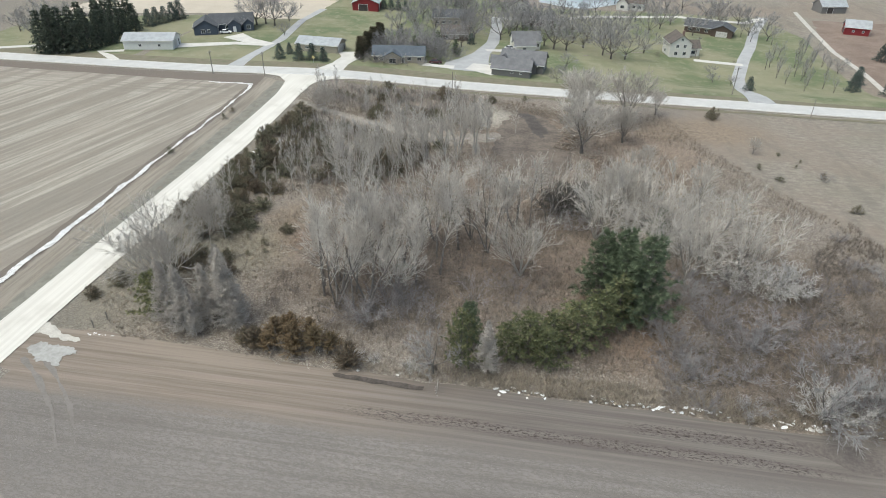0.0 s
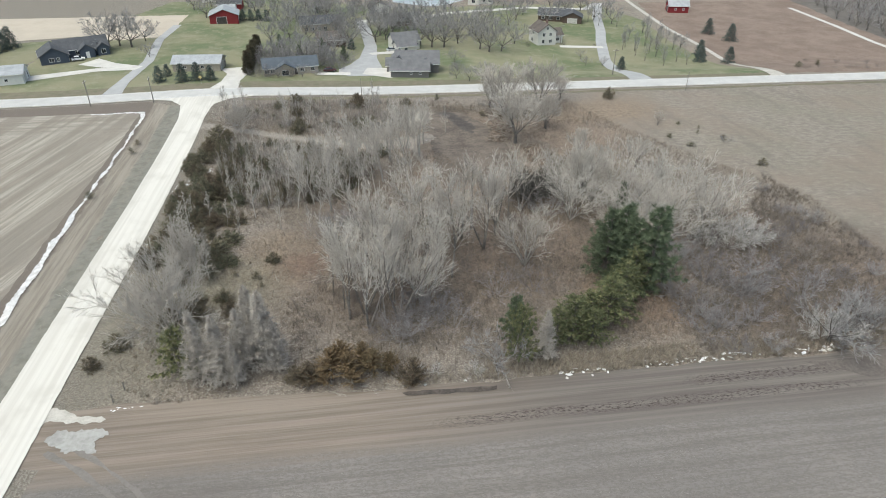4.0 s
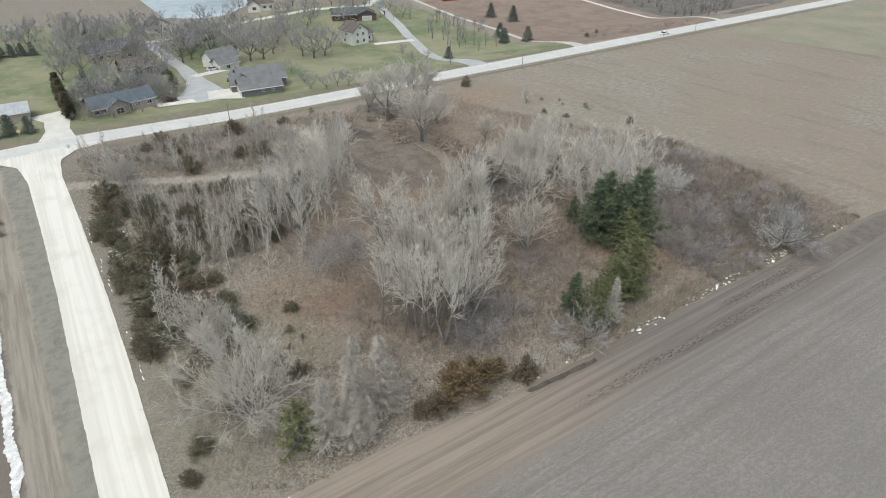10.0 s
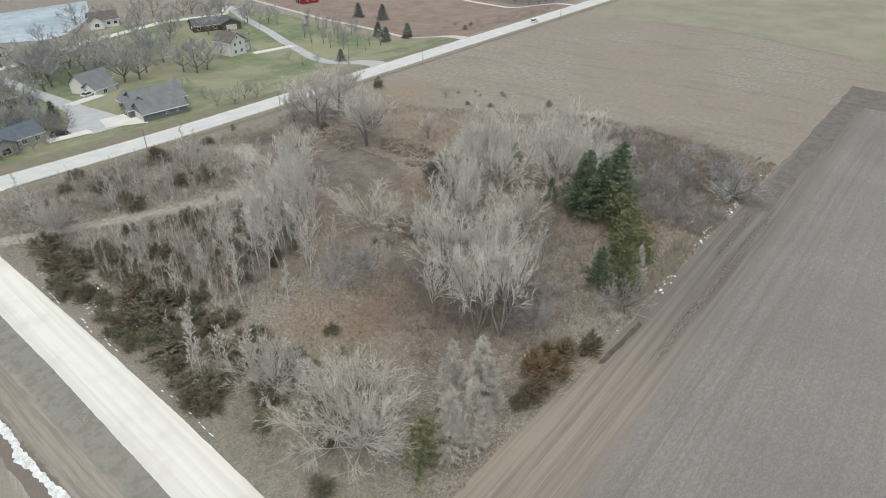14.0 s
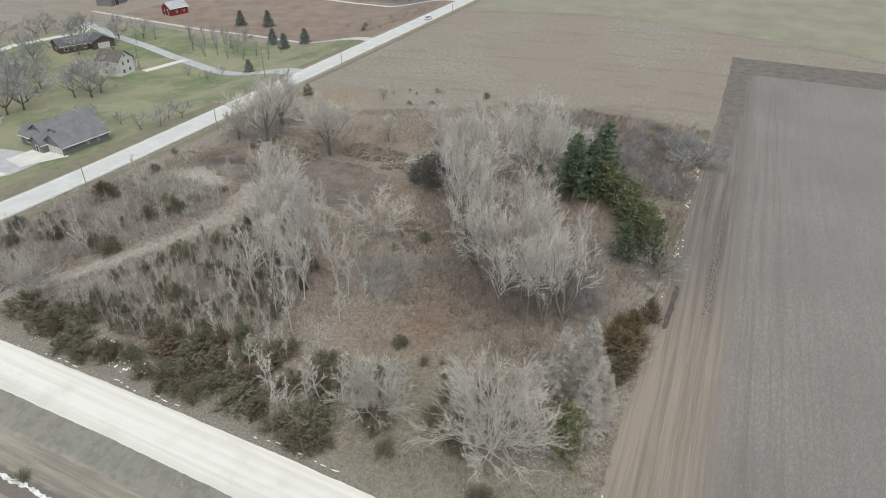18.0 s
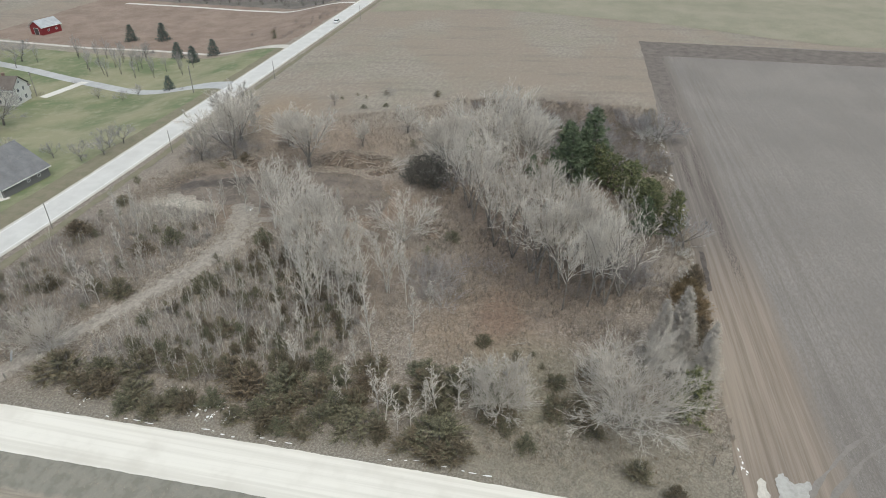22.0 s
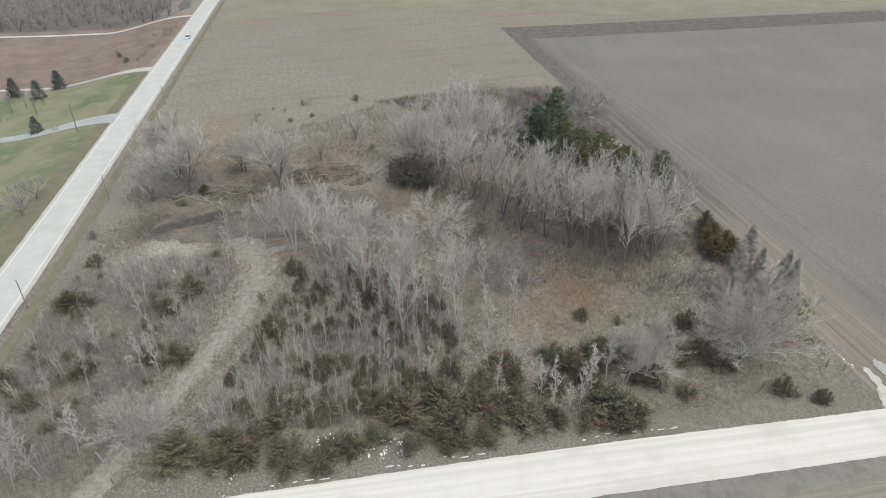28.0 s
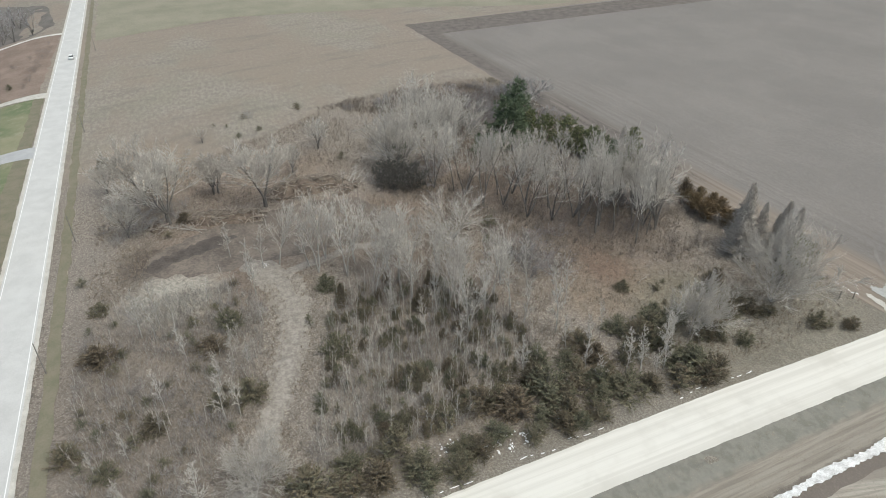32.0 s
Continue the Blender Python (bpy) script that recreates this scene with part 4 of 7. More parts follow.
def larch(seed, h, w):
    """A bare larch: a full pointed cone of layered boughs hung with short knobbly twigs."""
    rng = random.Random(seed)
    trunk, fine = Mesh(), Mesh()
    trunk.tube((0, 0, -0.2), (0, 0, h * 0.98), 0.014 * h, 0.002 * h, 5)
    n = 300
    for i in range(n):
        t = 0.03 + 0.96 * (i + rng.random()) / n
        ln = w / 2 * min(1.0, 1.12 * (1 - t) ** 0.85) * rng.uniform(0.72, 1.12) + 0.08
        a = rng.uniform(0, 2 * math.pi)
        d = unit(np.array((math.cos(a), math.sin(a), 0.25 + 0.35 * t)))
        pts, rad = limb(np.array((0.0, 0, h * t)), d, ln, 0.003 * h, 3, 0.05, 0.06, rng)
        put(fine, pts, rad, 3)
        twigs(fine, pts, int(10 + 34 * ln / w), 0.075 * w + 0.14, 0.026, radians(62), -0.1, rng, 0.2)
    return {"trunk": trunk, "crown": fine}


KINDS = {}


def kind(name, category, label, variants, mats, labels=None):
    """Keep the meshes of each variant: part name to mesh data, with its own height."""
    out = []
    for parts, h in variants:
        out.append(({k: m.data(name + "_" + k.strip("~"), mats.get(k.strip("~"), mats.get("trunk"))) for k, m in parts.items()}, h))
    KINDS[name] = (category, label, out)


def plant(name, x, y, h, turn=None, group="", label="", wide=1.0, lift=0.0, rng=random.Random(5)):
    """One plant of the kind at its height h, as a thing with its parts."""
    category, lab, variants = KINDS[name]
    parts, h0 = variants[rng.randrange(len(variants))]
    s = h / h0
    z = terrain(x, y) + lift
    spin = rng.uniform(0, 360) if turn is None else turn
    m = pose(x, y, z, 0, 0, spin) @ Matrix.Diagonal((s * wide, s * wide, s, 1))
    if len(parts) == 1:
        ob = new(name, list(parts.values())[0])
        ob.matrix_world = m
    else:
        ob = new(name)
        ob.empty_display_size = 0.3
        ob.matrix_world = m
        for k, me in parts.items():
            part(k.strip("~"), me, None, ob)
    return tagged(ob, label or lab, category, group)


kind("cottonwood_tree", "tree", "bare spreading cottonwood with pale grey limbs",
     [(spreading_tree(11, 14, 6, 36, 10, 8, 3, first=0.2, thick=0.9), 14), (spreading_tree(12, 14, 5, 34, 12, 8, 3, first=0.2, thick=0.9), 14), (spreading_tree(13, 14, 7, 40, 9, 8, 3, first=0.2, thick=0.9), 14)],
     {"trunk": M["bark_poplar"], "crown": M["twig_pale"]})
kind("domed_cottonwood", "tree", "broad low-crowned bare cottonwood with pale limbs",
     [(spreading_tree(15, 12, 11, 46, 13, 8, 4, 0.86, 0.2, stout=0.62, reach=0.44, thick=0.8, spread=(32, 62)), 12)],
     {"trunk": M["bark_pale"], "crown": M["twig_pale"]})
kind("elm_tree", "tree", "bare grey elm with a forked dark trunk",
     [(spreading_tree(21, 14, 6, 34, 11, 7, 5, fork=0.14, stout=0.85), 14), (spreading_tree(22, 14, 6, 32, 11, 7, 5, fork=0.16, stout=0.85), 14)],
     {"trunk": M["bark_dark"], "limb": M["bark_mid"], "crown": M["twig_pale"]})
kind("yard_tree", "tree", "bare dark-limbed oak standing in a lawn",
     [(spreading_tree(31, 12, 6, 52, 6, 4, 2, 0.78, fork=0.16, thick=2.3, spread=(34, 70), tip=0.34), 12), (spreading_tree(32, 12, 6, 50, 6, 4, 2, 0.78, fork=0.18, thick=2.3, spread=(34, 70), tip=0.34), 12)],
     {"trunk": M["bark_dark"], "crown": M["twig_yard"]})
kind("far_tree", "tree", "bare grey tree of a far wood",
     [(spreading_tree(35, 10, 4, 30, 5, 4, 1, 0.8, 0.3, thick=3.0), 10), (spreading_tree(36, 10, 3, 26, 6, 4, 1, 0.85, 0.3, thick=3.0), 10)],
     {"trunk": M["bark_dark"], "crown": M["twig_yard"]})
kind("tall_poplar", "tree", "tall bare poplar with pale upright limbs",
     [(spreading_tree(41, 14, 1, 8, 22, 5, 3, 0.95, 0.36, spread=(22, 46), stout=0.85), 14), (spreading_tree(42, 14, 1, 5, 24, 6, 3, 0.95, 0.4, spread=(24, 48), stout=0.9), 14), (spreading_tree(43, 14, 3, 22, 9, 5, 3, 0.92, 0.38, spread=(22, 46)), 14), (spreading_tree(44, 14, 2, 12, 13, 5, 3, 0.95, 0.38, spread=(24, 48)), 14)],
     {"trunk": M["bark_mid"], "crown": M["twig_pale"]})
kind("tall_aspen", "tree", "tall bare aspen with whitish bark and upright limbs",
     [(spreading_tree(45, 14, 2, 12, 13, 5, 3, 0.93, 0.3, spread=(22, 46), stout=0.8), 14), (spreading_tree(46, 14, 1, 5, 24, 6, 3, 0.95, 0.28, spread=(24, 48), stout=0.8), 14), (spreading_tree(47, 14, 3, 18, 9, 5, 3, 0.9, 0.28, spread=(22, 40), stout=0.8), 14)],
     {"trunk": M["bark_pale"], "crown": M["twig_pale"]})
kind("lawn_tree", "tree", "slim leafless lawn tree with grey bark",
     [(spreading_tree(37 + i, 7, 2, 16, 8, 4, 2, 0.9, 0.28, thick=2.4, spread=(22, 44)), 7) for i in range(2)],
     {"trunk": M["bark_dark"], "crown": M["twig_yard"]})
kind("young_poplar", "tree", "slim bare young poplar with pale bark",
     [(poplar(51 + i, 9, 22, 4), 9) for i in range(4)],
     {"trunk": M["bark_pale"], "crown": M["twig_pale"]})
kind("grey_sapling", "sapling", "thin grey leafless sapling",
     [(sapling(61 + i, 4), 4) for i in range(5)], {"stem": M["twig_pale"]})
kind("brown_shrub", "shrub", "bare brown-grey many-stemmed shrub",
     [(shrub(71 + i, 3.5, 15, 6, 3), 3.5) for i in range(3)], {"stems": M["twig_brown"]})
kind("grey_shrub", "shrub", "bare grey rounded twiggy shrub",
     [(shrub(75 + i, 4, 16, 7, 3), 4) for i in range(3)], {"stems": M["twig_grey"]})
kind("thicket_shrub", "shrub", "dense rounded lilac-grey leafless shrub",
     [(shrub(711 + i, 4, 22, 8, 4, 66, 1.5), 4) for i in range(2)], {"stems": M["twig_lilac"]})
kind("tan_shrub", "shrub", "dense rounded tan leafless shrub",
     [(shrub(715 + i, 4, 20, 8, 4, 66, 1.5), 4) for i in range(2)], {"stems": M["twig_tan"]})
kind("dark_shrub", "shrub", "dense dark grey leafless shrub",
     [(shrub(721, 4, 26, 10, 6, 60, 1.6), 4)], {"stems": M["twig_dark"]})
kind("silver_shrub", "shrub", "bare silvery densely branching shrub",
     [(shrub(79 + i, 4, 22, 9, 5), 4) for i in range(2)], {"stems": M["twig_white"]})
kind("juniper_bush", "juniper", "dark olive-green juniper bush with pointed leaders",
     [(juniper(81, 3.5, 4.0, 210, 5), 3.5), (juniper(82, 3.5, 3.6, 190, 4), 3.5), (juniper(83, 3.5, 4.4, 230, 7), 3.5), (juniper(88, 3.5, 3.4, 170, 3), 3.5)],
     {"trunk": M["bark_dark"], "crown": M["cedar"]})
kind("brown_juniper", "juniper", "juniper bush in rusty brown winter foliage",
     [(juniper(181, 3.5, 4.2, 210, 4), 3.5), (juniper(182, 3.5, 3.6, 190, 6), 3.5)],
     {"trunk": M["bark_dark"], "crown": M["cedar_brown"]})
kind("juniper_sprig", "juniper", "small dark juniper seedling",
     [(juniper(86, 1.6, 1.5, 52, 0), 1.6), (juniper(87, 1.6, 1.9, 70, 3), 1.6), (juniper(89, 1.6, 1.3, 46, 0), 1.6)],
     {"trunk": M["bark_dark"], "crown": M["cedar"]})
kind("rusty_juniper", "juniper", "rusty brown juniper with dead pale lower boughs",
     [(juniper(84, 5, 5, 200, 2, 0.3), 5), (juniper(85, 5, 4.4, 180, 1, 0.25), 5)],
     {"trunk": M["bark_pale"], "crown": M["rusty"]})
kind("white_pine", "pine", "tall dark green white pine with tiered boughs",
     [(conifer(91, 15, 9.6, 13, 8, 9, 0.95, 0.0, 0.2, 0.06, 0.78, 0.3, 13, 0.045), 15), (conifer(92, 15, 9.0, 12, 8, 9, 0.95, 0.0, 0.18, 0.06, 0.82, 0.3, 13, 0.045), 15)],
     {"trunk": M["bark_dark"], "crown": M["pine_dark"]})
kind("olive_pine", "pine", "olive-green bushy pine at a wood edge",
     [(conifer(94, 9, 7.2, 10, 8, 8, 0.62, 0.04, 0.3, 0.06, 0.5, 0.38, 12, 0.06), 9), (conifer(95, 9, 6.6, 10, 7, 8, 0.62, 0.04, 0.32, 0.06, 0.52, 0.38, 12, 0.06), 9)],
     {"trunk": M["bark_dark"], "crown": M["pine_olive"]})
kind("hedge_cedar", "cedar", "tall narrow brown-green cedar of a garden hedge",
     [(conifer(96, 7, 2.6, 16, 6, 4, 0.5, 0.0, 0.9, 0.03, 0.45, 0.15, 8, 0.09), 7)],
     {"trunk": M["bark_dark"], "crown": M["hedge"]})
kind("blue_spruce", "spruce", "conical blue-green spruce on a lawn",
     [(conifer(97, 7, 5.8, 15, 8, 5, 0.5, 0.2, 0.08, 0.04, 0.8, 0.15, 5, 0.15), 7)],
     {"trunk": M["bark_dark"], "crown": M["spruce"]})
kind("windbreak_spruce", "spruce", "tall dark spruce of a farm windbreak",
     [(conifer(98, 14, 6.8, 18, 7, 6, 0.85, 0.28, 0.0, 0.04, 0.8, 0.18, 5, 0.15), 14)],
     {"trunk": M["bark_dark"], "crown": M["spruce_dark"]})
kind("larch_tree", "larch", "pale leafless cone-shaped larch",
     [(larch(101 + i, 10, 4.9), 10) for i in range(2)], {"trunk": M["bark_pale"], "crown": M["twig_larch"]})


def plant_rows(name, rows, group="", label=""):
    for x, y, h, *w in rows:
        plant(name, x, y, h, group=group, label=label, wide=w[0] if w else 1.0)


def inside(poly, x, y):
    hit = False
    n = len(poly)
    for i in range(n):
        (x0, y0), (x1, y1) = poly[i], poly[(i + 1) % n]
        if (y0 > y) != (y1 > y) and x < (x1 - x0) * (y - y0) / (y1 - y0) + x0:
            hit = not hit
    return hit


def scatter(poly, n, gap, seed, avoid=()):
    """Seeded places inside a polygon that keep a gap from each other."""
    rng = random.Random(seed)
    xs, ys = [p[0] for p in poly], [p[1] for p in poly]
    out, tries = [], 0
    while len(out) < n and tries < n * 40:
        tries += 1
        x, y = rng.uniform(min(xs), max(xs)), rng.uniform(min(ys), max(ys))
        if not inside(poly, x, y) or any(inside(a, x, y) for a in avoid):
            continue
        if all((x - a) ** 2 + (y - b) ** 2 > gap * gap for a, b in out):
            out.append((x, y))
    return out


track_zone = strip_poly(track_line, 5.5)
track_core = strip_poly(track_line, 2.4)

# big trees of the wood: x, y, height, breadth
plant_rows("cottonwood_tree", [
    (97, -80, 17.1), (103, -86, 18.3), (109.5, -91.5, 18.3, 1.1), (116, -95, 15.9), (98, -97, 15.9),
    (55.5, -112.5, 14.0, 0.95), (76.2, -103.5, 14.6, 1.0), (58, -76.5, 11.5, 1.35), (93, -79, 15.9), (106, -99, 14.6), (90, -88, 14.6),
], "trees of the wood")
plant_rows("domed_cottonwood", [(15.7, -117.0, 16.0, 0.95), (15, -100, 10.4, 0.9), (15.5, -29.5, 8.5, 1.0)], "trees of the wood")
plant_rows("elm_tree", [(89, -25.5, 16.5, 1.25), (101, -21.5, 16, 1.25), (88.3, -45.5, 16.5, 1.25), (87, -17.5, 9.2), (114, -64.5, 8.6), (102.5, -55, 7.5), (96, -77, 13.8), (99, -37, 10)], "trees of the wood")
plant_rows("tall_poplar", [
    (42.6, -112.5, 15.5), (43.4, -115.4, 16.4), (46.4, -118.2, 15.8), (48.5, -113.5, 16.6), (51.3, -117.1, 17.3), (46.7, -107.5, 17.4), (51.0, -102.0, 15.7), (59.0, -94.5, 15.5), (68.5, -89.0, 15.9), (51.1, -112.0, 18.5), (58.3, -110.0, 16.9), (64.0, -97.0, 18.0), (69.7, -97.0, 14.9), (77.0, -86.0, 15.3), (47.5, -103.5, 17.4), (62.0, -106.0, 17.1), (73.0, -92.0, 15.4),
    (40.6, -108.2, 14.8), (44.8, -110.6, 15.2), (49.6, -106.0, 16.0), (54.8, -103.2, 15.6), (55.6, -98.4, 15.0), (60.4, -100.6, 15.8), (66.0, -92.6, 15.4), (70.6, -93.8, 14.8), (57.0, -106.8, 15.8), (74.2, -87.2, 14.6), (80.4, -82.6, 14.8), (52.4, -107.8, 16.2), (45.8, -114.4, 15.2), (49.2, -117.8, 15.6),
], "trees of the grove")
plant_rows("tall_aspen", [
    (40.2, -77.5, 12.5), (36.4, -74, 13.5), (35.4, -66.5, 13.5), (30.5, -66.5, 13), (42.4, -71, 13.5), (62, -51.5, 14.5), (64, -43, 12.5), (47.2, -61, 14.5), (39, -67, 13.5), (52, -60, 15), (58, -49, 15), (54.5, -53.5, 15), (52, -65, 14), (48, -68.5, 13), (46.5, -56, 13.5), (50.5, -57, 14), (56.5, -62, 13), (42, -61, 13), (58, -56, 14),
], "trees of the poplar band")
plant_rows("young_poplar", [
    (24.4, -79, 12.1), (37.6, -81.6, 11.5), (33, -75.5, 12.6), (30, -84.5, 9.2), (34, -71, 12.6), (12.2, -83.4, 9.2), (10, -88.5, 7.5), (19, -81.8, 6.3),
    (27, -74, 10.3), (40, -70, 11.5), (44, -67, 11.5), (46, -71, 11.5), (50, -70, 11.5), (38, -64, 10.3), (59, -63, 10.3), (61, -48, 11.5), (13.5, -97, 9.2), (16.5, -103, 9.2), (17, -96, 8.0),
    (10.7, -84.8, 8.4, 1.2), (13.4, -91.7, 9.0, 1.2), (14.8, -94.4, 9.6, 1.2), (14.9, -98.2, 10.0, 1.25), (18.4, -100.6, 8.6, 1.2), (11.3, -78.2, 6.0, 1.2), (9.6, -86.8, 5.6, 1.2), (12.6, -90.2, 8.0, 1.2),
], "young poplars")

# larches, pines and the low growth on the south edge
plant_rows("larch_tree", [(21.8, -127.2, 12.6), (25.0, -128.3, 12.2), (27.0, -129.2, 8.4, 0.85), (27.6, -125.6, 11.2), (31.0, -125.4, 13.6, 1.1), (28.6, -122.2, 12.6, 1.05), (32.4, -126.0, 9.2, 0.9)], "larches at the corner")
plant_rows("olive_pine", [(18.6, -125.6, 8.6, 0.9)], "pines of the south edge", "yellow-green young pine beside pale larches")
plant_rows("olive_pine", [(68.9, -129.2, 10.2, 0.68), (78.6, -124.8, 8.0, 1.15), (75.6, -126.0, 6.8, 1.05), (85.6, -121.9, 8.6, 1.25), (82.0, -122.9, 7.0, 1.15), (89.4, -118.0, 8.2, 1.15), (92.4, -115.0, 9.0, 1.05), (81.2, -126.6, 6.4, 1.1)], "pines of the south edge")
plant_rows("white_pine", [(89.8, -108.6, 13.6, 1.05), (93.2, -107.6, 14.2, 1.05), (96.2, -113.4, 16.6, 1.05), (93.0, -111.6, 13.6, 0.95), (69.4, -123.8, 8.6, 1.0), (103, -83, 6.5), (92, -100, 6)], "pines of the south edge")
plant_rows("larch_tree", [(72.7, -129.4, 9.4, 1.0)], "", "bare pale larch between green pines")

# ---- junipers, shrubs and saplings ----
def juniper_rows(rows, group, label=""):
    """x, y, height, breadth"""
    for x, y, h, w in rows:
        name = "juniper_sprig" if h <= 1.7 else "brown_juniper" if math.sin(12.9 * x + 78.2 * y) > 0.45 else "juniper_bush"
        base = (4.0 / 3.5) if h > 1.7 else 1.1
        plant(name, x, y, h * 1.3, group=group, label=label, wide=1.12 * w / (base * h))


juniper_rows([
    (10.8, -35.0, 3.6, 6.4), (12.5, -40.5, 2.2, 3.2), (9.4, -43, 2.9, 4.0), (12.8, -46.8, 3.8, 5.0), (8.6, -48.5, 3.0, 4.6), (9.2, -54.8, 2.0, 3.2), (15.2, -54.6, 2.1, 4.2),
    (15.6, -60.4, 2.8, 5.0), (12.8, -64.2, 3.5, 5.2), (7.2, -64.2, 2.2, 3.2), (13.0, -69.8, 4.6, 6.2), (12.2, -74.6, 4.2, 5.4), (9.3, -66.8, 2.0, 3.2), (6.4, -71.2, 2.2, 2.5),
    (9.4, -81.2, 2.5, 5.0), (12.6, -79.8, 2.8, 3.6), (6.9, -89.2, 2.5, 4.3), (8.6, -92.8, 3.3, 5.2), (6.6, -95.4, 2.7, 4.0),
], "junipers beside the gravel road")
juniper_rows([
    (20.2, -87.8, 2.1, 3.8), (17.2, -89.4, 3.8, 4.6), (18.8, -92.8, 3.0, 5.6), (13.2, -92.6, 1.8, 3.6), (20, -80.2, 2.2, 3.8), (13.3, -101.2, 2.7, 3.6), (18.2, -111.4, 1.8, 3.0),
    (9.4, -104.2, 2.0, 2.7), (15.4, -111.4, 2.2, 3.8), (11.8, -101.2, 2.2, 2.8), (16.6, -107.6, 2.2, 3.8), (7.4, -118.4, 2.4, 3.2), (4.9, -122.6, 1.9, 2.5), (22, -108, 1.8, 2.6),
    (24, -112, 2.6, 3.2), (18.4, -98.5, 2.2, 3.4), (21.2, -96.4, 2.0, 3.0), (14.6, -85.6, 2.6, 3.6), (17, -76, 2.4, 3.6), (19.4, -72.4, 2.6, 3.8),
], "junipers beside the gravel road")
juniper_rows([
    (8.8, -39.7, 2.6, 3.6), (6.2, -48.2, 2.2, 3.0), (6.5, -52.5, 3.0, 3.8), (8.1, -56.6, 2.6, 3.4), (9.2, -60.1, 2.2, 3.0), (7.1, -68.8, 2.4, 3.2), (9.2, -70.8, 3.2, 4.2), (8.7, -76.2, 2.8, 3.6), (11.4, -77.6, 3.2, 3.8), (15.0, -63.0, 3.0, 3.6),
    (16.7, -58.6, 2.4, 3.0), (18.8, -65.7, 2.4, 3.0), (16.5, -80.8, 2.6, 3.4), (15.0, -90.9, 2.8, 3.4), (5.6, -92.9, 2.6, 3.2), (13.1, -99.0, 2.4, 3.0), (13.0, -113.3, 1.8, 2.6), (15.6, -69.4, 3.4, 4.0), (6.3, -74.1, 2.2, 2.8), (8.2, -84.5, 2.2, 2.8),
], "junipers beside the gravel road")
juniper_rows([
    (47.6, -11.6, 3.0, 4.8), (44.4, -12.9, 1.0, 1.9), (48.6, -31.4, 3.2, 4.1), (44.2, -28, 2.2, 4.0), (30.8, -31.4, 2.8, 4.4), (31, -27, 2.4, 2.7), (29.6, -7.8, 2.1, 3.4), (28.3, -15.8, 1.5, 2.9),
    (30.3, -18.4, 2.1, 3.4), (34.7, -9.4, 1.2, 1.8), (24.3, -12.3, 1.8, 3.2), (31.8, -11.3, 1.2, 1.8), (30.8, -23.2, 0.9, 1.4), (52.6, -48.8, 2.7, 2.8), (35.6, -45.6, 2.8, 3.8), (39.6, -61.4, 2.4, 2.6),
    (24.5, -54.6, 2.5, 3.6), (20.1, -50.5, 1.3, 1.8), (83.2, -24.7, 1.3, 3.2), (88.4, -28.7, 1.9, 2.7), (43.7, -43.5, 1.7, 2.2), (62, -12, 1.8, 2.6), (72, -9, 1.5, 2.2),
], "scattered junipers")
juniper_rows([
    (29.3, -96.2, 1.75, 2.0), (26.9, -101.5, 1.3, 1.6), (52.4, -131.4, 3.6, 3.4), (25.2, -105.5, 0.9, 1.2), (22.8, -100, 0.9, 1.1), (28, -104, 0.8, 1.0), (146.2, -66.8, 1.6, 2.8), (130.8, -47, 1.1, 1.7), (134.2, -53.1, 0.9, 2.1),
    (139.8, -45.3, 0.8, 1.4), (141.8, -41.9, 0.8, 1.4), (137.6, -38.1, 0.8, 1.4), (209.4, 14.6, 1.7, 2.5), (126, -13.5, 3.0, 3.2), (-13, -65, 1.4, 2.4), (-10.4, -40, 1.4, 2.4), (-10.4, -34.5, 1.2, 2.0), (144.5, -50.5, 1.3, 2.4),
    (60, -86, 1.8, 3.0), (54, -82, 1.5, 2.4), (221, 20, 1.6, 2.4), (105, -68, 1.6, 2.6),
], "scattered junipers")
plant_rows("rusty_juniper", [(40.4, -129.4, 5.6, 1.15), (43.2, -130.0, 5.2, 1.2), (46.6, -129.6, 5.0, 1.25), (42.0, -127.2, 5.0, 1.1), (45.2, -127.4, 4.6, 1.1), (49.0, -129.0, 3.6, 1.1)], "junipers on the south edge")
juniper_rows([(37.2, -130.0, 3.4, 3.6), (35.2, -129.2, 2.4, 2.8)], "junipers on the south edge")
plant_rows("yard_tree", [(119, -131.4, 10, 1.2), (126, -130, 7), (65, -131.2, 8.5, 1.0)], "trees on the south edge", "bare grey crooked tree at the field edge")
plant_rows("grey_shrub", [(44, -86.9, 5.2, 1.2), (50.9, -121.5, 5.5, 1.3), (54.6, -115.5, 4.6, 1.2), (69, -112.4, 5.0, 1.2), (76, -111, 5.0, 1.2), (72.7, -107.4, 4.4, 1.2), (91, -81, 5, 1.2), (85.9, -77, 6, 1.3), (83.6, -82, 6, 1.3), (88.3, -71, 4, 1.3), (51, -91, 3, 1.2), (50, -96, 3, 1.2), (86, -85, 5.5, 1.3), (40.5, -84, 5), (47.5, -82, 5)], "shrubs of the wood")

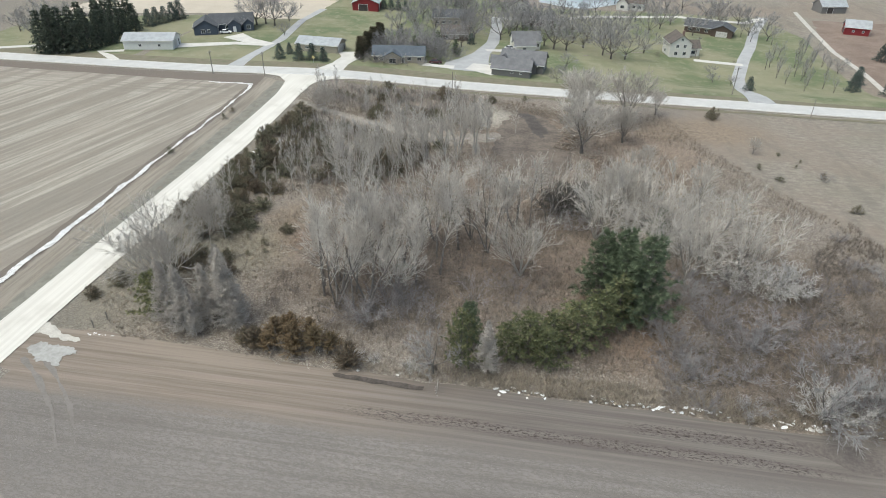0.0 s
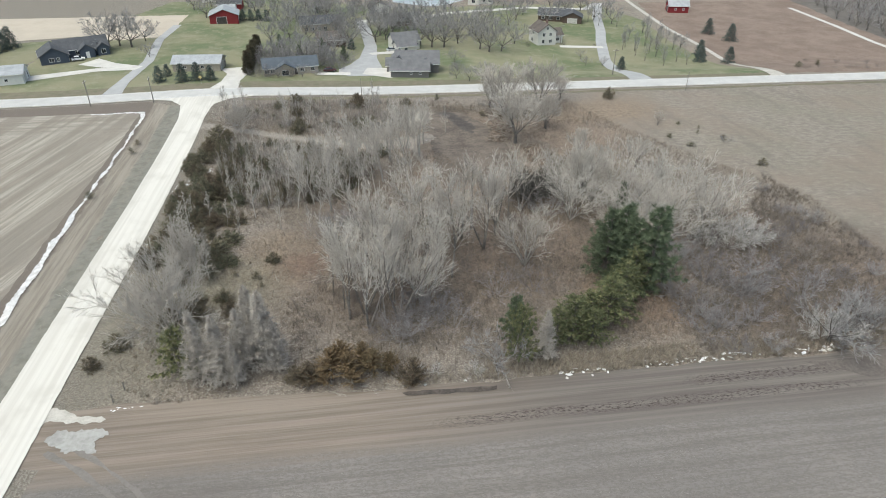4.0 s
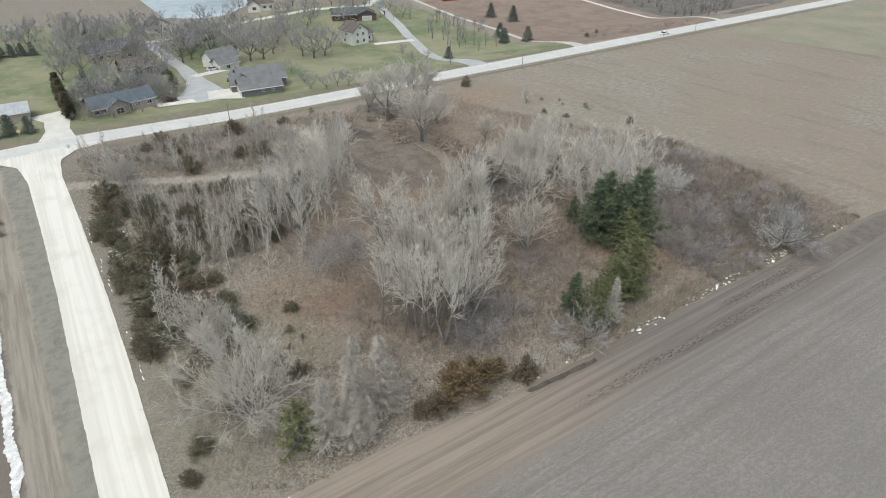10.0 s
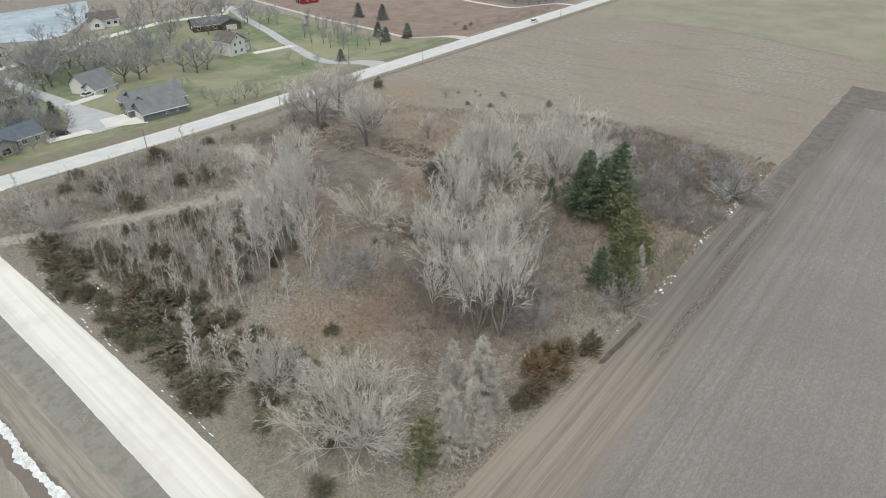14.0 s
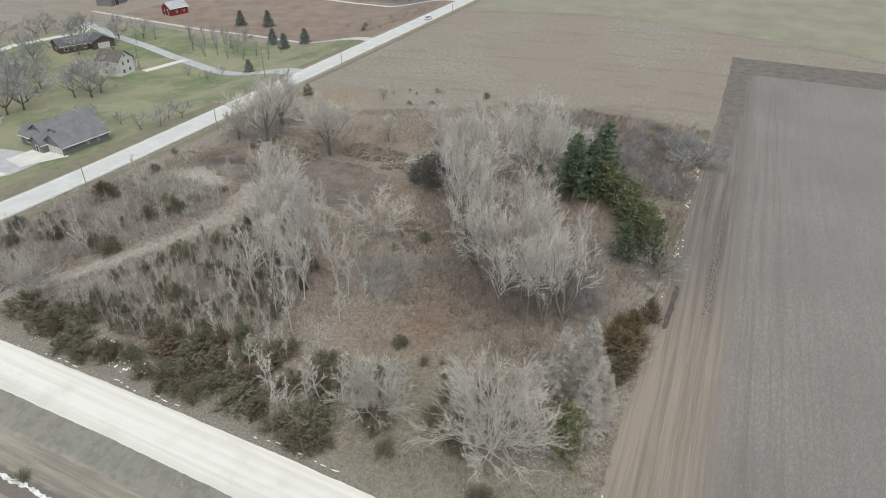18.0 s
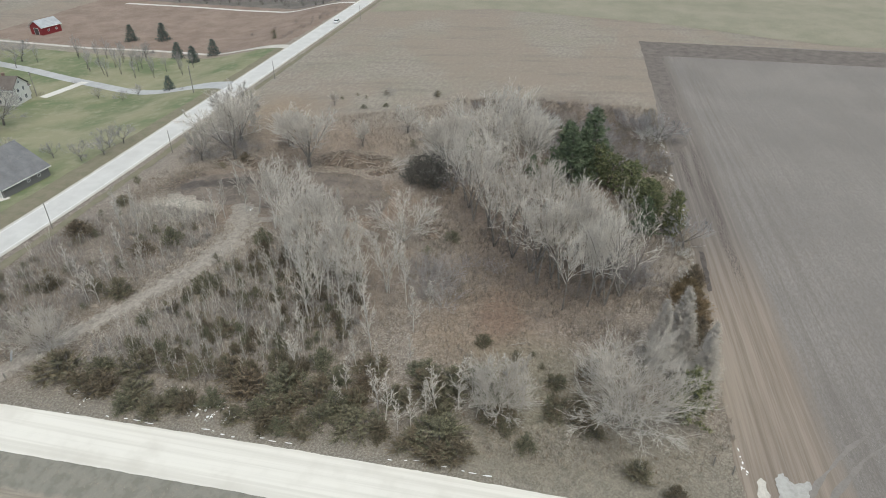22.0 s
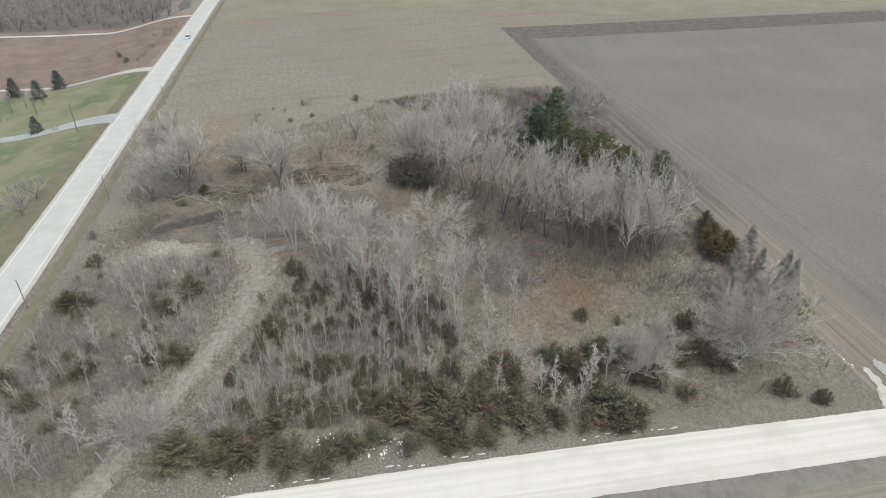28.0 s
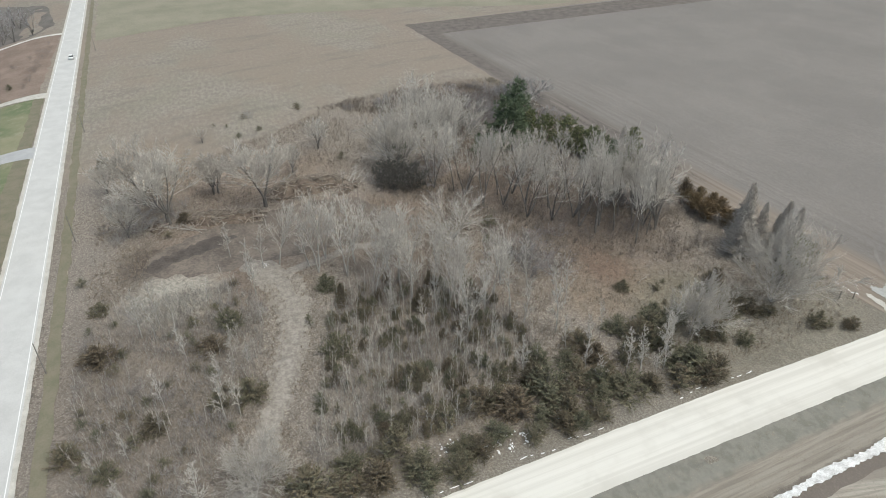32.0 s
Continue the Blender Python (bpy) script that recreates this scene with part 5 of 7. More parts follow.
plant_rows("grey_shrub", [(144.2, -52.2, 3.0), (55.5, -118.5, 4.4, 1.3), (60, -120, 4.2, 1.2), (50, -121, 4.5, 1.2), (62, -117, 4.0, 1.2), (95.6, -21, 4, 1.3), (89, -20, 4, 1.2), (100, -116, 5.0, 1.3), (102, -121.5, 5.0, 1.2), (38, -88, 5, 1.2), (42, -85, 5, 1.2), (46, -84, 5.4, 1.1), (47, -88, 5.2, 1.2)], "shrubs of the wood")
plant_rows("thicket_shrub", [(107.5, -112.5, 6.0), (112.8, -117.5, 5.6), (104, -107, 5.4), (126, -127, 5.6), (131, -124, 5.0), (55, -117, 5.6), (58, -116, 5.0), (52.5, -121, 4.6)], "grey shrubs of the wood")
plant_rows("silver_shrub", [(117.5, -102.5, 6.2, 1.2), (121, -101.5, 6.4, 1.2), (124, -99.5, 5.2, 1.2), (113.5, -100, 4.4, 1.2), (53.2, -130, 1.9), (56, -130.2, 1.7), (61.5, -131, 2.4), (119, -130, 5.0, 1.3), (122, -131, 4.6, 1.2)], "pale shrubs")

prng = random.Random(77)
thicket = [(99, -104), (110, -102), (125, -96), (143, -72), (147, -90), (146, -119), (134, -132.5), (98, -132.5), (97, -120)]
for x, y in scatter(thicket, 74, 3.0, 7):
    far = smooth(118, 142, x)
    pick = prng.random()
    plant("thicket_shrub" if pick < 0.45 else "tan_shrub" if pick < 0.75 else "brown_shrub", x, y, prng.uniform(2.8, 5.4) * (1 - 0.45 * far), group="thicket", wide=1.15)
for x, y in scatter([(40, -84), (60, -84), (80, -86), (92, -92), (90, -118), (66, -128), (34, -128), (32, -112), (38, -100)], 60, 3.2, 9):
    plant("brown_shrub", x, y, prng.uniform(1.6, 3.2), group="undergrowth of the wood", wide=1.2)
for x, y in scatter([(82, -14), (100, -10), (106, -24), (92, -34), (82, -24)], 10, 2.4, 10):
    plant("grey_shrub", x, y, prng.uniform(2.0, 3.6), group="undergrowth of the wood")

scrub_south = [(14, -36), (26, -40), (40, -45.5), (50, -50), (50, -60), (42, -72), (28, -76), (18, -72), (13, -56)]
scrub_north = [(11, -9), (40, -8), (62, -10), (62, -34), (52, -38), (40, -35), (22, -26), (11, -20)]
for x, y in scatter(scrub_south, 300, 0.75, 21, (track_zone,)):
    plant("grey_sapling", x, y, prng.uniform(2.6, 5.2), group="saplings of the scrub")
for x, y in scatter(scrub_north, 100, 1.1, 22, (track_zone,)):
    plant("grey_sapling", x, y, prng.uniform(2.4, 5.0), group="saplings of the scrub")
for x, y in scatter(scrub_south, 150, 1.1, 23, (track_zone,)):
    juniper_rows([(x, y, prng.uniform(1.0, 2.3), prng.uniform(1.2, 2.2))], "junipers of the scrub")
for x, y in scatter(scrub_north, 30, 2.0, 24, (track_zone,)):
    juniper_rows([(x, y, prng.uniform(0.7, 1.6), prng.uniform(1.2, 2.4))], "junipers of the scrub")
for x, y in scatter(scrub_south, 26, 2.2, 25, (track_zone,)) + scatter(scrub_north, 34, 2.2, 26, (track_zone,)):
    plant("brown_shrub" if prng.random() < 0.4 else "grey_shrub", x, y, prng.uniform(1.2, 2.4), group="undergrowth of the scrub", wide=1.2)
plant_rows("young_poplar", [
    (28, -29.5, 8), (37, -32, 6), (50, -23, 9), (14, -22, 9, 1.2), (15, -15, 9), (29, -19, 5.5), (36, -30, 5.5), (26, -15, 5.5), (52, -18, 10), (25, -11, 5), (43, -24, 7), (40, -30.5, 7),
    (34, -20, 7), (11, -18.5, 9), (9.5, -16, 8.5), (28, -27.5, 9), (34, -28, 7.5), (60, -37, 9), (64, -40, 9.5), (56, -37, 9), (53, -21, 9), (50, -20, 8), (71, -35, 8),
], "young poplars")
plant_rows("young_poplar", [(47, -78, 8), (40, -78, 8), (44, -80, 7.5), (36, -86, 7), (20, -78, 7), (22, -86, 6), (15, -78, 7), (18, -69, 8), (24, -68, 8), (27, -63, 8), (33, -60, 8), (39, -57, 8.5), (44, -58, 9), (21, -63, 6)], "young poplars")
plant_rows("elm_tree", [(110, -14, 8), (99, -36, 10), (131.7, -37.6, 4.5)], "trees near the highway")


# ---- grass, one object each ----
def tufts(name, places, lo, hi, material, label, blades=4, seed=3):
    rng = random.Random(seed)
    v, f = [], []
    for x, y in places:
        z = terrain(x, y)
        h = rng.uniform(lo, hi)
        for _ in range(blades):
            a = rng.uniform(0, 6.283)
            dx, dy = math.cos(a), math.sin(a)
            w = h * 0.05
            o = h * 0.18
            bx, by = x + dx * o * rng.random(), y + dy * o * rng.random()
            lean = h * rng.uniform(0.25, 0.95)
            n = len(v)
            v.extend(((bx - dy * w, by + dx * w, z - 0.03), (bx + dy * w, by - dx * w, z - 0.03), (bx + dx * lean, by + dy * lean, z + h * rng.uniform(0.6, 1.0))))
            f.append((n, n + 1, n + 2))
    me = Mesh()
    me.v, me.f = v, f
    return tagged(part(name, me, material), label, "grass", kind="stuff")


lot = [(8, -9), (75, -10), (112, -13), (122, -40), (136, -64), (148, -84), (148, -130), (120, -133), (60, -133), (14, -131.5), (7, -124), (7, -60), (9, -30)]


def loose(poly, n, seed, avoid=(), even=False):
    rng = random.Random(seed)
    xs, ys = [p[0] for p in poly], [p[1] for p in poly]
    out = []
    while len(out) < n:
        x, y = rng.uniform(min(xs), max(xs)), rng.uniform(min(ys), max(ys))
        if inside(poly, x, y) and not any(inside(a, x, y) for a in avoid):
            if even or noise.noise((x * 0.12, y * 0.12, 0.3)) > rng.uniform(-0.7, 0.5):
                out.append((x, y))
    return out


def brush(name, places, lo, hi, material, label, stalks, seed):
    """Many small bundles of bare stalks."""
    rng = random.Random(seed)
    me = Mesh()
    for x, y in places:
        z = terrain(x, y) - 0.03
        h = rng.uniform(lo, hi)
        for _ in range(stalks):
            a = rng.uniform(0, 6.283)
            le = rng.uniform(0.1, 0.75)
            bx, by = x + rng.gauss(0, 0.12), y + rng.gauss(0, 0.12)
            hh = h * rng.uniform(0.6, 1.1)
            dx, dy = math.cos(a), math.sin(a)
            p, q = (bx, by, z), (bx + dx * le * hh, by + dy * le * hh, z + hh)
            w = 0.022
            n = len(me.v)
            me.v.extend(((bx - dy * w, by + dx * w, z), (bx + dy * w, by - dx * w, z), (bx + dx * w, by + dy * w, z + 0.02), q))
            me.f.extend(((n, n + 1, n + 3), (n + 1, n + 2, n + 3), (n + 2, n, n + 3)))
            # a side twig
            m = tuple(p[i] + (q[i] - p[i]) * 0.5 for i in range(3))
            n = len(me.v)
            tx, ty = m[0] + rng.gauss(0, 0.3) * hh, m[1] + rng.gauss(0, 0.3) * hh
            me.v.extend(((m[0] - w * 0.8, m[1], m[2]), (m[0] + w * 0.8, m[1], m[2]), (m[0], m[1] + w, m[2] + 0.02), (tx, ty, m[2] + hh * 0.4)))
            me.f.extend(((n, n + 1, n + 3), (n + 1, n + 2, n + 3), (n + 2, n, n + 3)))
    return tagged(part(name, me, material), label, "brush", kind="stuff")


clearing = [(58, -24), (68, -19), (82, -22), (87, -32), (87, -46), (82, -58), (72, -58), (66, -48), (60, -46), (57, -34)]
tufts("dry_grass", loose(lot, 34000, 31, (track_core, clearing)), 0.25, 0.7, M["straw"], "bleached dry grass tufts across the rough lot")
tufts("rusty_grass", loose(lot, 20000, 32, (track_core, clearing)), 0.25, 0.7, M["rust"], "russet bluestem and weed stalks across the lot", seed=4)
tufts("reed_grass", loose([(50, -132.6), (100, -133.4), (146, -133.8), (146, -130.5), (100, -128.5), (60, -129.5)], 2600, 33), 0.6, 1.1, M["straw"], "tall pale reed grass along the field edge", 5, 5)
tufts("prairie_grass", loose([(116, -14), (262, -16), (258, -134), (150, -133), (148, -84), (136, -64), (122, -40)], 12000, 34, (), True), 0.12, 0.3, M["straw"], "thin brown prairie grass on the east slope", 3, 6)
tufts("roadside_grass", loose([(4.6, -16), (10, -24), (9, -60), (8, -124), (12, -131.5), (3.2, -131), (4.4, -90), (4.9, -50)], 5200, 35, (track_zone,)), 0.15, 0.35, M["straw"], "short bleached grass beside the gravel", 4, 7)

tufts("ditch_tufts", loose([(-4.4, -14), (-4.6, -60), (-5.4, -100), (-7, -135), (-14, -135), (-14.5, -70), (-14.2, -16)], 6000, 37, (), True), 0.12, 0.4, M["straw"], "short bleached grass on the ditch bank", 4, 13)
tufts("track_grass", loose(strip_poly(track_line, 7.0), 2600, 36, (track_core,), True), 0.15, 0.4, M["straw"], "short bleached grass fringing the dirt track", 4, 12)
brush("weed_stalks", loose(lot, 6500, 61, (track_zone, clearing)), 0.5, 1.3, M["brush"], "dead weed stalks and bramble across the lot", 4, 8)
brush("scrub_brush", loose(scrub_south, 2600, 62, (track_zone,)) + loose(scrub_north, 2200, 63, (track_zone,)), 0.7, 2.2, M["brush_grey"], "thin grey brush between the saplings", 4, 9)
brush("thicket_brush", loose(thicket, 3200, 64), 0.6, 1.6, M["brush_dark"], "tangled brown brush of the thicket", 5, 10)


wood_floor = [(38, -84), (60, -82), (88, -72), (98, -88), (96, -126), (66, -131), (36, -130), (33, -112), (40, -100)]
brush("wood_brush", loose(wood_floor, 3600, 65), 0.6, 1.8, M["brush_dark"], "dark tangled undergrowth below the grove", 4, 11)
plant_rows("dark_shrub", [(85.6, -76.2, 7.2, 1.1), (82.4, -78.0, 6.2, 1.1), (88.2, -74.6, 5.8, 1.1), (84.0, -73.6, 5.0, 1.1)], "dark shrubs of the wood")
plant_rows("brown_shrub", [(45, -110, 3), (47.5, -115.5, 2.6), (44.2, -104.5, 2.4), (52, -119.2, 2.8), (49.5, -109, 2.8), (55, -107, 2.6), (60, -112, 3), (66, -108, 3), (57.5, -97.5, 3), (63, -92, 2.8), (69, -101, 3), (74, -97, 3), (79, -90, 3.4), (36.5, -79, 2.6), (41, -74, 2.4), (49.5, -63.5, 2.6), (33, -69, 2.4), (55.5, -56, 2.6)], "undergrowth of the wood")


# ---- brush piles, logs, snow, stones ----
log_meshes = []
for i in range(4):
    lr = random.Random(200 + i)
    me = Mesh()
    pts, rad = limb(np.array((-1.0, 0, 0)), np.array((1.0, 0, 0)), 2.0, 0.07, 4, 0, 0.07, lr)
    rad = [0.12, 0.11, 0.10, 0.085, 0.06]
    for k in range(4):
        me.tube(pts[k], pts[k + 1], rad[k], rad[k + 1], 5, True)
    for _ in range(4):
        p, d = along(pts, lr.uniform(0.3, 0.9))
        me.tube(p, p + side_way(d, radians(45), lr) * lr.uniform(0.3, 0.8), 0.04, 0.015, 3)
    log_meshes.append(me.data("log", M["log"]))
stick_mesh = []
for sp in (poplar(301, 5, 10, 3, 30, 0.3), poplar(302, 5, 12, 3, 34, 0.3)):
    sp["trunk"].merge(sp["crown"])
    stick_mesh.append(sp["trunk"].data("pale_limb", M["bark_pale"]))


def brush_pile(x, y, turn, length, width, height, n, label, seed):
    """A heap of cut logs and branches."""
    rng = random.Random(seed)
    pile = thing("brush_pile", label, "brush pile", x, y, terrain(x, y), turn)
    mound = Mesh()
    nu, nv = 22, 12
    for i in range(nu):
        for j in range(nv):
            u, v = 2.2 * i / (nu - 1) - 1.1, 2.2 * j / (nv - 1) - 1.1
            z = height * 0.75 * max(-0.25, 1 - (u * u + v * v) ** 1.0) + 0.5 * height * noise.noise((u * 2.6 + seed, v * 2.2, 0.4)) * max(0.0, 1 - u * u) - 0.12
            mound.v.append((u * length / 2, v * width / 2, z))
    for i in range(nu - 1):
        for j in range(nv - 1):
            q = i * nv + j
            mound.f.append((q, q + nv, q + nv + 1, q + 1))
    part("chip_mound", mound, M["chips"], pile)
    for k in range(n):
        u, v = rng.uniform(-1, 1), rng.uniform(-1, 1)
        top = height * max(0.0, 1 - 0.75 * (u * u + v * v))
        ob = part("log", log_meshes[rng.randrange(4)], None, pile)
        s = rng.uniform(0.5, 1.3)
        ob.matrix_world = pile.matrix_world @ pose(u * length / 2, v * width / 2, 0.06 + top * rng.uniform(0.55, 1.0), rng.uniform(-20, 20), rng.gauss(0, 16), rng.uniform(0, 360)) @ Matrix.Diagonal((s, s * 1.2, s * 1.2, 1))
        ob.matrix_parent_inverse = Matrix()
        ob.matrix_basis = pile.matrix_world.inverted() @ ob.matrix_world
    return pile


brush_pile(86.5, -36.2, 74, 17, 6.0, 1.9, 150, "heap of cut branches and logs on bare soil", 1)
brush_pile(93.0, -55.5, 94, 19, 8.0, 3.0, 190, "long brown heap of cut logs and chips", 2)
brush_pile(88.5, -64, 125, 8, 4, 1.1, 40, "low heap of broken branches and soil", 3)
brush_pile(63, -81, 20, 8, 4.5, 1.2, 60, "orange-brown heap of cut wood under trees", 4)
brush_pile(88, -23, 20, 7, 3, 0.9, 30, "low tangle of cut branches beside elms", 5)


def fallen(x, y, turn, s, label):
    ob = new("fallen_limb", stick_mesh[int(turn) % 2])
    ob.matrix_world = pose(x, y, terrain(x, y) + 0.12, 88, 0, turn) @ Matrix.Diagonal((s, s, s, 1))
    return tagged(ob, label, "fallen branch")


for x, y, a, s in [(83, -32, 160, 1.2), (84.5, -33.5, 145, 1.1), (90, -64.5, 60, 1.9), (89, -65.2, 52, 1.8), (90.5, -66, 66, 1.8), (88.2, -66, 45, 1.7), (91, -64, 75, 1.6), (84, -29.5, 150, 1.4), (82.5, -31, 130, 1.2), (85.5, -40, 170, 1.1), (30, -100.5, 20, 0.6), (66, -41.2, 200, 0.5), (96, -51.5, 100, 0.8),
                   (46, -131.9, 30, 0.5), (43.5, -132, 100, 0.6), (40, -132, 60, 0.6), (66, -132.4, 5, 0.7), (36, -131.8, 140, 0.5), (49, -132, 80, 0.5)]:
    fallen(x, y, a, s, "bare pale fallen limb lying on the ground")


def lump_mesh(name, seed, material, flat):
    """A rough low lump."""
    bm = bmesh.new()
    bmesh.ops.create_icosphere(bm, subdivisions=2, radius=0.5)
    for v in bm.verts:
        k = 1 + 0.45 * noise.noise((v.co.x * 3 + seed, v.co.y * 3, v.co.z * 3))
        v.co = Vector((v.co.x * k, v.co.y * k, max(-0.1, v.co.z * k * flat)))
    me = bpy.data.meshes.new(name)
    bm.to_mesh(me)
    bm.free()
    me.materials.append(material)
    return me


snow_meshes = [lump_mesh("snow_patch", i * 5.3, M["snow"], 0.28) for i in range(4)]
rock_meshes = [lump_mesh("fieldstone", i * 7.1, M["rock"], 0.7) for i in range(3)]
srng = random.Random(41)


def snow_at(x, y, w, d, turn=0.0):
    ob = new("snow_patch", snow_meshes[srng.randrange(4)])
    ob.matrix_world = pose(x, y, terrain(x, y) + 0.11, 0, 0, turn) @ Matrix.Diagonal((w, d, min(w, d) * 0.8, 1))
    tagged(ob, "patch of old melting snow on grass", "snow", "snow patches")


for k in range(110):
    x = 70 + 68 * (k + srng.random()) / 110
    if noise.noise((x * 0.16, 4.0, 2.0)) < -0.12:
        continue
    snow_at(x, -132.7 + srng.gauss(0, 0.4), srng.uniform(0.25, 1.1), srng.uniform(0.18, 0.6), srng.uniform(-35, 35))
for k in range(40):
    y = -38 - 62 * (k + srng.random()) / 40
    if noise.noise((2.0, y * 0.15, 1.0)) < 0.0:
        continue
    snow_at(4.6 + srng.gauss(0, 0.18), y, srng.uniform(0.1, 0.2), srng.uniform(0.4, 1.3), srng.uniform(-6, 6))
for x, y, w, d in [(8, -57.5, 1.4, 1.0), (9.6, -61, 1.2, 1.6), (7.2, -61, 1.4, 0.8), (10.4, -52.6, 1.4, 0.9), (8, -39.6, 1.2, 0.8), (6.8, -42, 1.4, 0.7), (22, -52, 0.9, 0.5), (8.4, -59.4, 2.2, 1.6), (7.8, -63.0, 2.0, 1.4), (8.0, -69.0, 1.6, 1.2), (11.3, -54.4, 1.6, 1.2), (8.8, -49.6, 1.2, 0.8), (64.6, -40.6, 1.4, 0.5), (11.6, -131.8, 2.2, 0.8)]:
    for _ in range(12):
        snow_at(x + srng.gauss(0, 0.45) * w, y + srng.gauss(0, 0.45) * d, w * srng.uniform(0.08, 0.28), d * srng.uniform(0.08, 0.28), srng.uniform(-40, 40))
for x, y, s in [(75, -133.9, 0.6), (79, -133.8, 0.5), (118, -132.9, 1.2), (117, -133.1, 0.9), (119.2, -132.6, 0.8), (60, -132.4, 0.5), (54, -132.5, 0.6)]:
    ob = new("fieldstone", rock_meshes[srng.randrange(3)])
    ob.matrix_world = pose(x, y, terrain(x, y), 0, 0, srng.uniform(0, 360)) @ Matrix.Diagonal((s, s * 0.8, s * 0.7, 1))
    tagged(ob, "pale fieldstone at the field edge", "stone", "stones at the field edge")


# ---- buildings ----
def wall_mat(name, c, lap=0.22):
    """Painted lap siding."""
    m, nt, bsdf = nodes_of(name, 0.7)
    v = coords(nt)
    n = noise_of(nt, v, 1.2, 5)
    col = mix(nt, n, tuple(q * 0.86 for q in c), tuple(min(1, q * 1.08) for q in c), 0.95)
    link(nt, col, bsdf.inputs["Base Color"])
    w = nt.nodes.new("ShaderNodeTexWave")
    w.bands_direction = "Z"
    w.wave_profile = "SAW"
    w.inputs["Scale"].default_value = 1 / lap / 2
    link(nt, v, w.inputs["Vector"])
    bump(nt, bsdf, w.outputs["Fac"], 0.4, 0.03)
    return m


def roof_mat(name, c, metal=0.0):
    m, nt, bsdf = nodes_of(name, 0.45 if metal else 0.9)
    v = coords(nt)
    a = noise_of(nt, v, 0.5, 4)
    f = noise_of(nt, coords(nt, (1, 3, 3)), 5.0, 4)
    k = arith(nt, "ADD", arith(nt, "MULTIPLY", a, 0.5), arith(nt, "MULTIPLY", f, 0.5))
    col = mix(nt, ramp(nt, k, 0.3, 0.7), tuple(q * 0.75 for q in c), tuple(min(1, q * 1.2) for q in c), 0.95)
    link(nt, col, bsdf.inputs["Base Color"])
    bump(nt, bsdf, f, 0.5, 0.03)
    return m


W = {
    "white": wall_mat("white_siding", (0.74, 0.74, 0.72)), "cream": wall_mat("cream_siding", (0.70, 0.685, 0.645)), "navy": wall_mat("slate_blue_siding", (0.085, 0.105, 0.14)),
    "grey": wall_mat("grey_siding", (0.20, 0.195, 0.19)), "red": wall_mat("barn_red_boards", (0.24, 0.035, 0.04)), "brown": wall_mat("brown_siding", (0.13, 0.098, 0.08)), "tan": wall_mat("tan_siding", (0.42, 0.38, 0.32)),
}
R = {
    "slate": roof_mat("slate_grey_shingles", (0.10, 0.105, 0.115)), "metal": roof_mat("pale_metal_roofing", (0.36, 0.38, 0.40), 1), "grey": roof_mat("weathered_grey_shingles", (0.165, 0.167, 0.175)),
    "blue": roof_mat("blue_grey_shingles", (0.10, 0.118, 0.14)), "brown": roof_mat("brown_shingles", (0.125, 0.108, 0.098)),
}
M["trim"] = simple("white_trim", (0.72, 0.72, 0.70), (0.80, 0.80, 0.78), 1.0, 0.6)
M["dark_door"] = simple("dark_door_paint", (0.06, 0.05, 0.05), (0.10, 0.085, 0.08), 1.0, 0.6)
M["garage"] = simple("garage_door_panel", (0.52, 0.50, 0.46), (0.60, 0.58, 0.54), 1.0, 0.6)
M["brick"] = simple("chimney_brick", (0.26, 0.14, 0.10), (0.34, 0.20, 0.15), 4.0, 0.9)
glass_m, glass_nt, glass_b = nodes_of("window_glass", 0.08)
glass_b.inputs["Base Color"].default_value = (0.035, 0.042, 0.05, 1)
glass_b.inputs["Specular IOR Level"].default_value = 0.6
M["glass"] = glass_m


